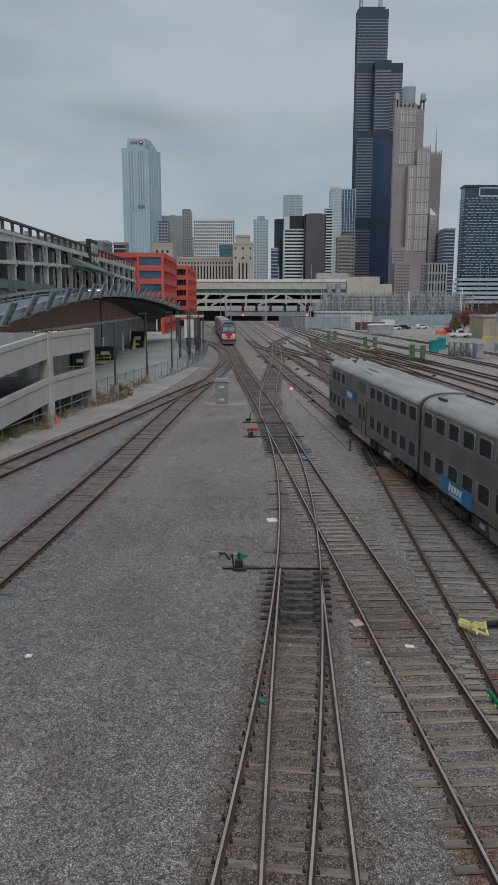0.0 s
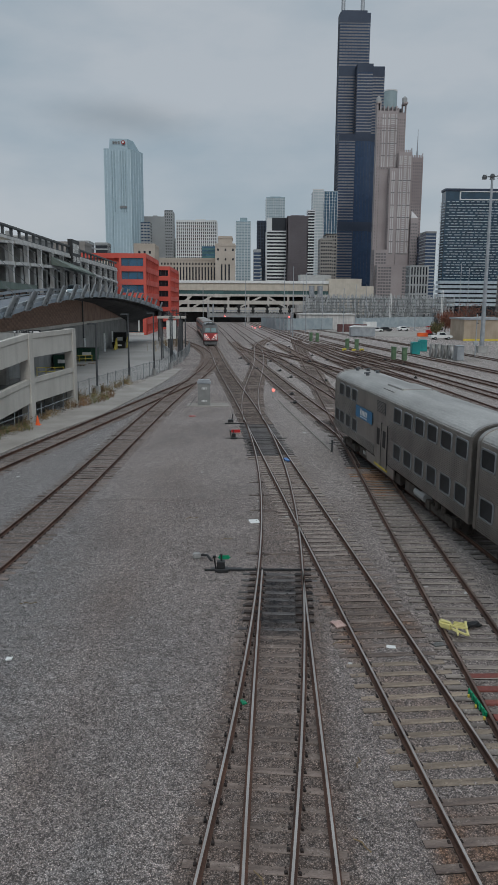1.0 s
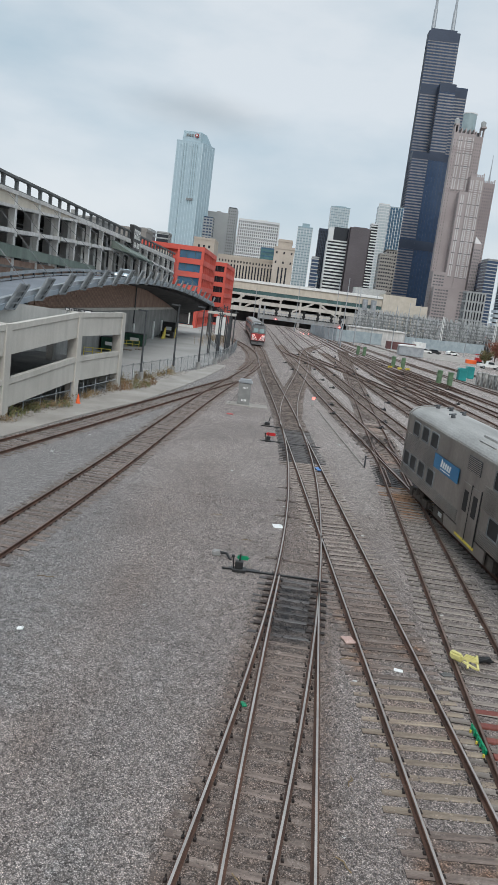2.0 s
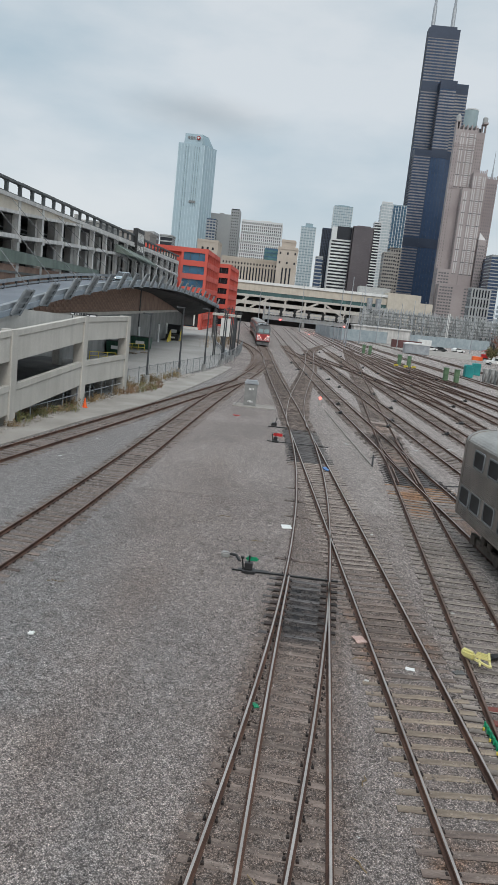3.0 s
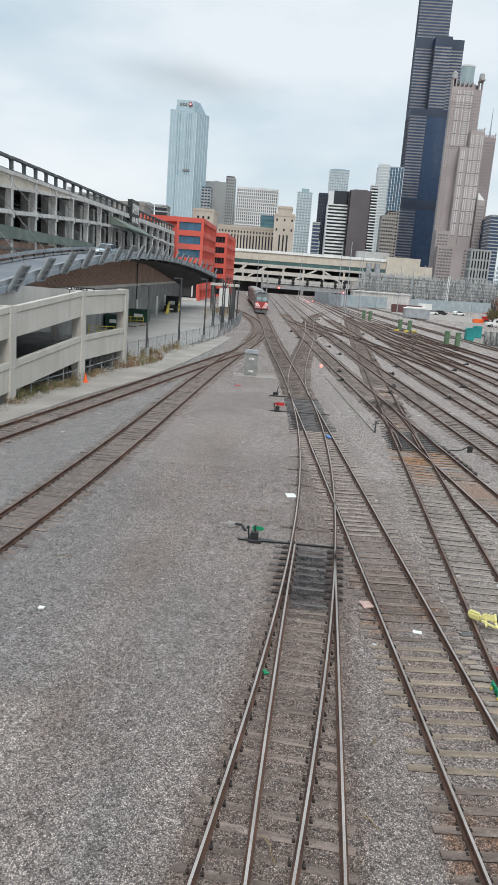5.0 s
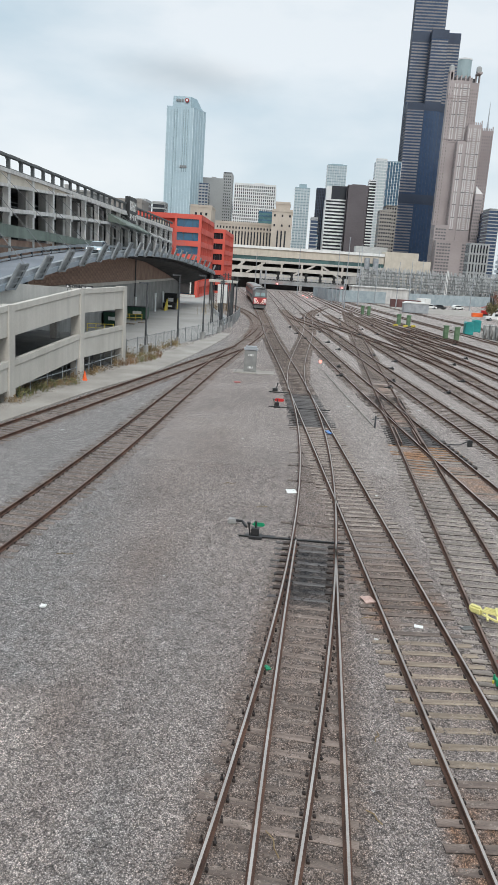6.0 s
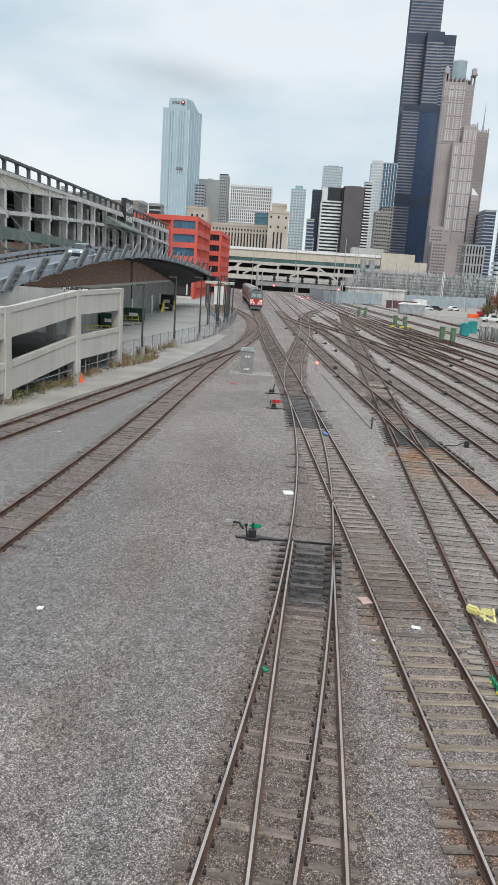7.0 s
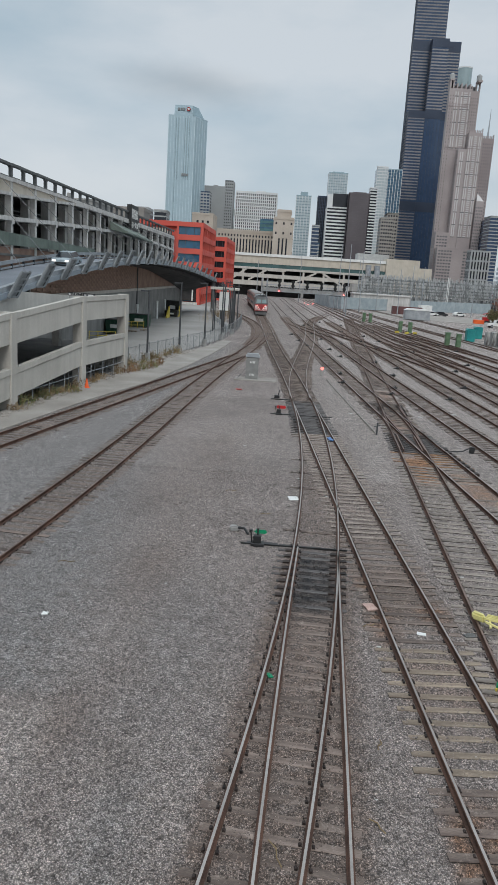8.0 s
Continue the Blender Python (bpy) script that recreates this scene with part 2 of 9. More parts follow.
# Tie sides: dark creosote, darkened further for the shadow gaps between ties.
M_TIE_SIDE = surface("shade_dark_tie_side", (0.014, 0.011, 0.01), (0.035, 0.026, 0.021), 3.0, 0.9, 0, 22.0, 0.3, 0.4)
M_RAIL_SIDE = surface("rusty_rail_steel", (0.06, 0.031, 0.022), (0.13, 0.065, 0.043), 1.2, 0.75, 0.2, 25.0, 0.3, 0.3)
M_RAIL_TOP = surface("polished_rail_head", (0.34, 0.305, 0.28), (0.49, 0.45, 0.42), 0.5, 0.36, 0.85, 20.0, 0.12, 0.05)
M_RAIL_DULL = surface("dull_brown_rail_head", (0.13, 0.09, 0.075), (0.24, 0.17, 0.14), 0.6, 0.5, 0.5, 20.0, 0.25, 0.1)
M_ANCHOR = surface("dark_spike_steel", (0.02, 0.016, 0.015), (0.05, 0.035, 0.03), 3.0, 0.7, 0.3, 30.0, 0.3, 0.2)
M_PALECONC = surface("pale_cast_concrete", (0.50, 0.485, 0.465), (0.62, 0.605, 0.58), 0.5, 0.88, 0, 8.0, 0.1, 0.1, streak=0.25)
M_DULLSTEEL = surface("dull_grey_steel", (0.16, 0.17, 0.175), (0.24, 0.25, 0.255), 0.8, 0.55, 0.3, 14.0, 0.15, 0.05)
M_FADEDPINK = surface("faded_pink_board", (0.42, 0.28, 0.24), (0.52, 0.37, 0.32), 2, 0.8, 0, 20, 0.15, 0.1)
M_PRECAST = surface("beige_precast_concrete", (0.46, 0.432, 0.388), (0.54, 0.51, 0.462), 0.35, 0.85, 0, 9.0, 0.06, 0.05, streak=0.12)
M_CONC = surface("grey_concrete", (0.30, 0.295, 0.285), (0.42, 0.41, 0.39), 0.4, 0.88, 0, 8.0, 0.12, 0.1, streak=0.3)
# Dock concrete darkened in colour for the shadow it stands in.
M_DOCKWALL = surface("shaded_dock_concrete", (0.20, 0.196, 0.188), (0.275, 0.268, 0.255), 0.5, 0.9, 0, 8.0, 0.12, 0.1, streak=0.14)
# Concrete darkened to carry indoor shade; also the plain colour of pier and rag.
M_CONC_DARK = surface("dark_and_shaded_concrete", (0.10, 0.10, 0.10), (0.16, 0.158, 0.15), 0.5, 0.9, 0, 8.0, 0.12, 0.1)
M_CREAM = surface("cream_wall_panel", (0.50, 0.447, 0.37), (0.58, 0.525, 0.445), 0.4, 0.85, 0, 8.0, 0.06, 0.05, streak=0.1)
M_BRICK = surface("brown_brick", (0.22, 0.135, 0.10), (0.31, 0.205, 0.155), 0.6, 0.9, 0, 5.0, 0.15, 0.2, own=0.12)
# Near-black stand-in for deep shade indoors and under the ramp.
M_SHADEWALL = surface("shade_black_wall", (0.03, 0.03, 0.032), (0.06, 0.058, 0.058), 0.4, 0.95, 0, 6.0, 0.2, 0.1)
M_WHITE = surface("white_paint", (0.66, 0.66, 0.64), (0.76, 0.76, 0.74), 0.6, 0.6, 0, 12.0, 0.05, 0.03)
M_STEEL = surface("galvanised_steel", (0.30, 0.32, 0.34), (0.42, 0.44, 0.46), 0.8, 0.5, 0.5, 14.0, 0.12, 0.08)
M_BLUESTEEL = surface("blue_grey_painted_steel", (0.21, 0.245, 0.28), (0.29, 0.325, 0.36), 0.6, 0.5, 0.2, 10.0, 0.1, 0.05)
M_DARKSTEEL = surface("dark_grey_steel", (0.05, 0.053, 0.057), (0.085, 0.09, 0.095), 0.8, 0.55, 0.3, 12.0, 0.15, 0.05)
M_BLACK = surface("black_paint", (0.012, 0.012, 0.013), (0.025, 0.025, 0.026), 1.0, 0.5, 0, 14.0, 0.15, 0.05)
M_GREEN = surface("bright_green_paint", (0.0, 0.19, 0.085), (0.005, 0.26, 0.12), 2.0, 0.45, 0, 20.0, 0.1, 0.05)
M_FASCIA = surface("weathered_green_fascia", (0.115, 0.15, 0.125), (0.16, 0.195, 0.165), 0.5, 0.65, 0, 10.0, 0.15, 0.05, streak=0.25)
M_BINGREEN = surface("dark_bin_green", (0.008, 0.045, 0.026), (0.014, 0.065, 0.038), 0.8, 0.5, 0, 12.0, 0.15, 0.05)
M_TEAL = surface("teal_plastic", (0.01, 0.20, 0.20), (0.02, 0.27, 0.26), 0.8, 0.5, 0, 12.0, 0.08, 0.03)
M_RED = surface("red_paint", (0.42, 0.012, 0.015), (0.55, 0.02, 0.022), 1.0, 0.45, 0, 16.0, 0.1, 0.04)
M_RUSTRED = surface("rust_red_paint", (0.16, 0.045, 0.035), (0.24, 0.075, 0.055), 1.0, 0.7, 0, 16.0, 0.25, 0.2)
M_ORANGE = surface("orange_plastic", (0.75, 0.10, 0.02), (0.85, 0.15, 0.03), 1.0, 0.5, 0, 16.0, 0.08, 0.02)
M_YELLOW = surface("pale_yellow_plastic", (0.60, 0.54, 0.20), (0.72, 0.65, 0.28), 1.5, 0.6, 0, 16.0, 0.12, 0.1)
M_SAFETY = surface("yellow_safety_paint", (0.55, 0.42, 0.05), (0.65, 0.52, 0.09), 1.0, 0.6, 0, 16.0, 0.15, 0.05)
M_REDBRICK = surface("orange_red_facade", (0.53, 0.084, 0.06), (0.61, 0.11, 0.08), 0.12, 0.75, 0, 4.0, 0.06, 0.03)
M_LIME = surface("limestone", (0.40, 0.345, 0.29), (0.48, 0.42, 0.36), 0.05, 0.9, 0, 0.6, 0.06, 0.0)
M_GLASS = glass_skin("window_glass_dark", (0.02, 0.026, 0.032))
M_GLASS_BLUE = glass_skin("window_glass_blue", (0.045, 0.12, 0.20), 0.12)
M_STONEGREY = surface("cabinet_grey_paint", (0.30, 0.30, 0.29), (0.38, 0.38, 0.365), 1.2, 0.6, 0, 14.0, 0.06, 0.03)
M_RUBBER = surface("tyre_rubber", (0.015, 0.015, 0.016), (0.03, 0.03, 0.03), 2.0, 0.85, 0, 30.0, 0.2, 0.1)
M_STAINLESS = surface("dull_stainless_steel", (0.30, 0.282, 0.26), (0.42, 0.395, 0.368), 0.5, 0.36, 0.85, 8.0, 0.08, 0.03, streak=0.2)
M_ROOFSTEEL = surface("brushed_roof_steel", (0.30, 0.288, 0.27), (0.50, 0.482, 0.455), 0.35, 0.48, 0.7, 9.0, 0.14, 0.03, stretch=(3, 0.5, 1))
M_COACHGLASS = surface("dark_coach_glass", (0.018, 0.019, 0.02), (0.032, 0.034, 0.036), 0.4, 0.35, 0, 3.0, 0.1, 0.0)
M_COACHGLASS.node_tree.nodes["Principled BSDF"].inputs["Specular IOR Level"].default_value = 0.08
M_UNDER = surface("grimy_underframe", (0.045, 0.037, 0.031), (0.10, 0.083, 0.07), 1.5, 0.8, 0.2, 14.0, 0.3, 0.2)
M_LOGOBLUE = surface("blue_vinyl_panel", (0.014, 0.13, 0.27), (0.022, 0.165, 0.33), 1.0, 0.4, 0, 12.0, 0.08, 0.0)
M_HEADLIGHT = glow("lit_lamp_red_white", (1.0, 0.35, 0.3), 1.4)
M_LOCORED = surface("weathered_red_paint", (0.26, 0.025, 0.025), (0.36, 0.04, 0.038), 1.0, 0.6, 0, 10.0, 0.15, 0.0)
M_REDLAMP = glow("lit_signal_red", (1.0, 0.10, 0.09), 9.0)
M_PINKLAMP = glow("lit_dwarf_signal", (1.0, 0.2, 0.16), 2.2)
M_RELAYGREY = surface("weathered_relay_grey", (0.195, 0.195, 0.19), (0.26, 0.26, 0.25), 2.0, 0.6, 0, 14.0, 0.08, 0.03)
M_CARLAMP = glow("lit_headlamp_white", (1.0, 0.95, 0.9), 1.2)
M_DRYLEAF = surface("dry_weed_leaf", (0.17, 0.115, 0.06), (0.34, 0.25, 0.14), 2.0, 0.9, 0, 30.0, 0.3, 0.1, own=0.3)
M_RUSSET = surface("russet_weed_leaf", (0.19, 0.09, 0.045), (0.31, 0.19, 0.10), 2.0, 0.9, 0, 30.0, 0.3, 0.1, own=0.3)
M_WEEDGREEN = surface("faded_green_leaf", (0.10, 0.115, 0.045), (0.19, 0.19, 0.08), 2.0, 0.9, 0, 30.0, 0.3, 0.1, own=0.3)
M_REDLEAF = surface("russet_leaf", (0.16, 0.055, 0.035), (0.25, 0.10, 0.06), 1.5, 0.9, 0, 20.0, 0.3, 0.1)
M_BARK = surface("grey_bark", (0.07, 0.058, 0.05), (0.13, 0.11, 0.095), 3.0, 0.95, 0, 20.0, 0.3, 0.4)


# ---- mesh helpers ----
def box(bm, x0, x1, y0, y1, z0, z1, m=0):
    v = [bm.verts.new(p) for p in ((x0, y0, z0), (x1, y0, z0), (x1, y1, z0), (x0, y1, z0), (x0, y0, z1), (x1, y0, z1), (x1, y1, z1), (x0, y1, z1))]
    for q in ((3, 2, 1, 0), (4, 5, 6, 7), (0, 1, 5, 4), (1, 2, 6, 5), (2, 3, 7, 6), (3, 0, 4, 7)):
        bm.faces.new([v[i] for i in q]).material_index = m


def hexa(bm, low, high, m=0):
    """A solid between two four-cornered outlines."""
    v = [bm.verts.new(p) for p in (*low, *high)]
    for q in ((3, 2, 1, 0), (4, 5, 6, 7), (0, 1, 5, 4), (1, 2, 6, 5), (2, 3, 7, 6), (3, 0, 4, 7)):
        bm.faces.new([v[i] for i in q]).material_index = m


def bar(bm, a, b, r, sides=6, r2=None, m=0):
    """A round bar from a to b, tapering to r2."""
    a, b = Vector(a), Vector(b)
    q = (b - a).to_track_quat("Z", "Y")
    r2 = r if r2 is None else r2
    rings = []
    for c, rad in ((a, r), (b, r2)):
        rings.append([bm.verts.new(c + q @ Vector((rad * math.cos(2 * math.pi * i / sides), rad * math.sin(2 * math.pi * i / sides), 0))) for i in range(sides)])
    for i in range(sides):
        j = (i + 1) % sides
        bm.faces.new((rings[0][i], rings[0][j], rings[1][j], rings[1][i])).material_index = m
    bm.faces.new(rings[0][::-1]).material_index = m
    bm.faces.new(rings[1]).material_index = m


def beam(bm, a, b, w, h, m=0):
    """A square bar from a to b, w wide and h high."""
    a, b = Vector(a), Vector(b)
    d = (b - a).normalized()
    s = d.cross(Vector((0, 0, 1)))
    s = s.normalized() if s.length > 1e-4 else Vector((1, 0, 0))
    u = s.cross(d)
    c = [s * (w / 2) * i + u * (h / 2) * j for i, j in ((-1, -1), (1, -1), (1, 1), (-1, 1))]
    hexa(bm, [a + k for k in c], [b + k for k in c], m)


def prism(bm, outline, y0, y1, m=0, cap=True):
    """An outline of (x, z) pushed from y0 to y1."""
    r = [[bm.verts.new((x, y, z)) for x, z in outline] for y in (y0, y1)]
    k = len(outline)
    for i in range(k):
        j = (i + 1) % k
        bm.faces.new((r[0][i], r[0][j], r[1][j], r[1][i])).material_index = m
    if cap:
        bm.faces.new(r[0][::-1]).material_index = m
        bm.faces.new(r[1]).material_index = m


def lump(bm, c, s, m=0, squash=1.0, sub=1):
    """A rough stone or clod."""
    g = bmesh.ops.create_icosphere(bm, subdivisions=sub, radius=1.0)
    for v in g["verts"]:
        k = 1 + 0.35 * noise.noise(v.co * 1.7 + Vector(c))
        v.co = Vector((v.co.x * s * k, v.co.y * s * k, v.co.z * s * k * squash)) + Vector(c)
    for f in {f for v in g["verts"] for f in v.link_faces}:
        f.material_index = m


def finish(name, bm, mats, smooth=False):
    bmesh.ops.recalc_face_normals(bm, faces=bm.faces)
    me = bpy.data.meshes.new(name)
    bm.to_mesh(me)
    bm.free()
    for m in (mats if isinstance(mats, (list, tuple)) else [mats]):
        me.materials.append(m)
    if smooth:
        for f in me.polygons:
            f.use_smooth = True
    return me


def part(name, bm, mats, parent, label="", smooth=False, kind=""):
    ob = new(name, finish(name, bm, mats, smooth))
    ob.parent = parent
    return tagged(ob, label, kind=kind)


def piece(name, me, parent, m):
    """One of many alike pieces, on a shared mesh."""
    ob = new(name, me)
    ob.parent = parent
    ob.matrix_basis = m
    return ob


def thing(name, label, category, at=None, group="", kind=""):
    ob = new(name)
    ob.empty_display_size = 0.3
    if at is not None:
        ob.matrix_basis = at
    return tagged(ob, label, category, group, kind)


def solid(name, bm, mats, label, category="", kind="", group="", smooth=False):
    return tagged(new(name, finish(name, bm, mats, smooth)), label, category, group, kind)


# ---- ground ----
# the service path beside the outer track, and the loading yard behind the fence
def strip(name, left, right, z, mat, label):
    bm = bmesh.new()
    for (a, b), (c, d) in zip(zip(left[:-1], left[1:]), zip(right[:-1], right[1:])):
        hexa(bm, [(*a, -0.3), (*c, -0.3), (*d, -0.3), (*b, -0.3)], [(*a, z), (*c, z), (*d, z), (*b, z)])
    return solid(name, bm, mat, label, kind="structure")


strip("pavement_path", [(-21, 28), (-17.2, 40), (-15.9, 50), (-14.3, 60), (-12.6, 73), (-11.0, 85), (-9.2, 95), (-8.2, 104)],
      [(-16.6, 30), (-14.6, 40), (-12.9, 50), (-10.6, 60), (-9.0, 73), (-7.9, 85), (-7.2, 95), (-6.9, 104)], 0.07, M_PATH,
      "pale worn concrete service path beside the track")
strip("pavement_yard", [(-60, 30), (-60, 60), (-60, 85), (-60, 105), (-60, 130), (-60, 160), (-60, 240)],
      [(-21.2, 30), (-15.0, 60), (-11.6, 85), (-8.9, 104), (-8.6, 130), (-13.0, 160), (-22, 240)], 0.05, M_PAVE,
      "grey concrete loading yard with faint stains")


# ---- tracks ----
class Way:
    """The centre line of a track as x over y: a smooth curve through the points, straight beyond them."""

    def __init__(self, pts, deg):
        p = np.array(pts, float)
        self.c = np.polyfit((p[:, 1] - 60) / 60, p[:, 0], deg)
        self.lo, self.hi = p[:, 1].min(), p[:, 1].max()
        self.d = np.polyder(self.c)

    def x(self, y):
        k = min(max(y, self.lo), self.hi)
        u = (k - 60) / 60
        return float(np.polyval(self.c, u) + np.polyval(self.d, u) / 60 * (y - k))

    def x_of(self, Y):
        k = np.clip(Y, self.lo, self.hi)
        u = (k - 60) / 60
        return np.polyval(self.c, u) + np.polyval(self.d, u) / 60 * (Y - k)

    def turn(self, y):
        return math.atan2(self.x(y + 0.5) - self.x(y - 0.5), 1.0)

    def side(self, y, off):
        a = self.turn(y)
        return (self.x(y) + off * math.cos(a), y - off * math.sin(a))


W_MAIN = Way([(-0.62, 4.5), (0.07, 9.2), (0.22, 10.1), (0.45, 12), (0.65, 13.6), (0.9, 15.9), (1.18, 18.35), (1.40, 21), (1.63, 23.6), (1.87, 26.4),
              (2.02, 30), (2.24, 35), (2.33, 39.5), (2.25, 47), (1.80, 56.8), (1.57, 59.9), (1.29, 66.2), (0.9, 70.5), (0.52, 77.1),
              (-0.09, 87.3), (-0.57, 95), (-1.78, 115.3), (-2.38, 123.3), (-4.6, 164), (-5.6, 182)], 6)
W_AWAY = Way([(-3.5, 143.5), (W_MAIN.x(164), 164), (W_MAIN.x(172), 172), (W_MAIN.x(178), 178), (W_MAIN.x(184), 184), (-7.75, 212), (-10.4, 243), (-13.4, 272), (-16.2, 300)], 4)
W_NEAR = Way([(0.90, 9.4), (1.07, 12.5), (1.2, 15.1), (1.36, 18), (1.56, 22.1)], 1)
W_BRANCH = Way([(4.44, 13.7), (4.17, 17.8), (3.9, 22.2), (3.56, 28.5), (3.16, 34), (2.92, 38.6), (2.62, 43.5), (2.23, 49.7), (1.9, 55)], 1)
W_LEFT = Way([(-8.82, 21.5), (-8.6, 24), (-8.36, 26.5), (-8.15, 29.5), (-7.95, 33.6), (-7.59, 38.3), (-7.17, 45), (-6.61, 54.5), (-6.05, 66.5),
              (-5.93, 71.8), (-5.26, 77.7), (-4.78, 85.1), (-3.75, 97), (-2.95, 122)], 4)
W_OUTER = Way([(-14.07, 35.6), (-12.9, 41), (-12.38, 43.9), (-11.61, 49.5), (-10.96, 52.9), (-10.05, 57.1), (-8.5, 64.6), (-7, 73.4), (-5.4, 81.6)], 1)
W_DOCK = Way([(-4.0, 100), (-3.6, 112), (-3.9, 126), (-5.2, 142), (-7.7, 160), (-13.3, 187), (-18, 206)], 4)
W_TRAIN = Way([(9.74, 29.7), (9.61, 32.4), (9.33, 35.9), (8.97, 40), (8.7, 42.5), (8.48, 46.3), (7.46, 56.8), (7.29, 60.5), (7.16, 63.3),
               (6.62, 71), (6.08, 79.6), (5.58, 85.7), (4.91, 98), (4.1, 104.3), (2.3, 140), (-0.8, 202), (-6.2, 308)], 3)
W_CROSS = Way([(6.48, 16), (6.77, 19.5), (6.86, 22.8), (7, 25.5), (7.18, 30), (7.41, 33.5), (7.63, 38.6), (7.86, 42.9), (8.36, 52), (8.62, 60),
               (9.15, 67), (9.83, 79), (10.9, 101), (16.35, 191)], 2)
W_LADDER = Way([(1.72, 57), (1.68, 62.2), (1.7, 66), (1.78, 70), (2.09, 77.6), (3.02, 92.8), (3.3, 97.9), (4.33, 117), (7.7, 180)], 4)
W_O = Way([(12.85, 39), (12.7, 42.5), (12.4, 46.8), (11.86, 54), (11.36, 60), (10.9, 69), (9.7, 83.6), (8.6, 104.8), (6.8, 136), (4.3, 193), (-1.9, 345)], 3)
W_P = Way([(15.85, 51), (15.6, 56), (15.1, 62.5), (14.9, 71.1), (14.4, 76.6), (14.0, 90), (12.6, 113), (9.3, 192), (2.0, 356)], 3)
W_Q = Way([(19, 68.7), (18.2, 77.4), (17.5, 89.3), (16.8, 107), (14.7, 188), (6.3, 378)], 2)
W_R = Way([(22.4, 74.8), (21.9, 79.3), (21.4, 89), (20.6, 99.8), (19.0, 125), (15.5, 220), (8.5, 378)], 2)
W_S = Way([(26.2, 86), (25.2, 91.5), (23.9, 101.9), (21.9, 130), (19.7, 181), (10.6, 378)], 2)
W_T = Way([(29.6, 94), (28.8, 98.3), (27.8, 102.5), (26.2, 125), (23.3, 168), (12.9, 364)], 2)
W_U = Way([(36.0, 104), (34.2, 117), (31.3, 137), (28.3, 185), (16, 340)], 2)
W_V = Way([(44, 130), (41.3, 142), (39.0, 171), (34.3, 226), (20, 340)], 2)

# ---- ground: one sheet to the horizon, with the stains of the tracks in its soil layer ----
def near(way, X, Y, half, y0, y1, soft=0.35, fade=1.2):
    """1 within half a width of a track's centre line between y0 and y1, fading at the sides and ends."""
    c = way.x_of(Y)
    k = np.clip((half + soft / 2 - np.abs(X - c)) / soft, 0, 1)
    return k * np.clip((Y - y0) / fade, 0, 1) * np.clip((y1 - Y) / fade, 0, 1)


def between(X, Y, left, right, soft=0.5):
    """1 between two lines given as (y, x)."""
    a, b = np.interp(Y, *zip(*left)), np.interp(Y, *zip(*right))
    k = np.clip((X - a) / soft + 0.5, 0, 1) * np.clip((b - X) / soft + 0.5, 0, 1)
    return k * np.clip((Y - left[0][0]) / 3, 0, 1) * np.clip((left[-1][0] - Y) / 6, 0, 1)


def blot(X, Y, x, y, rx, ry):
    return np.exp(-((X - x) / rx) ** 2 - ((Y - y) / ry) ** 2)


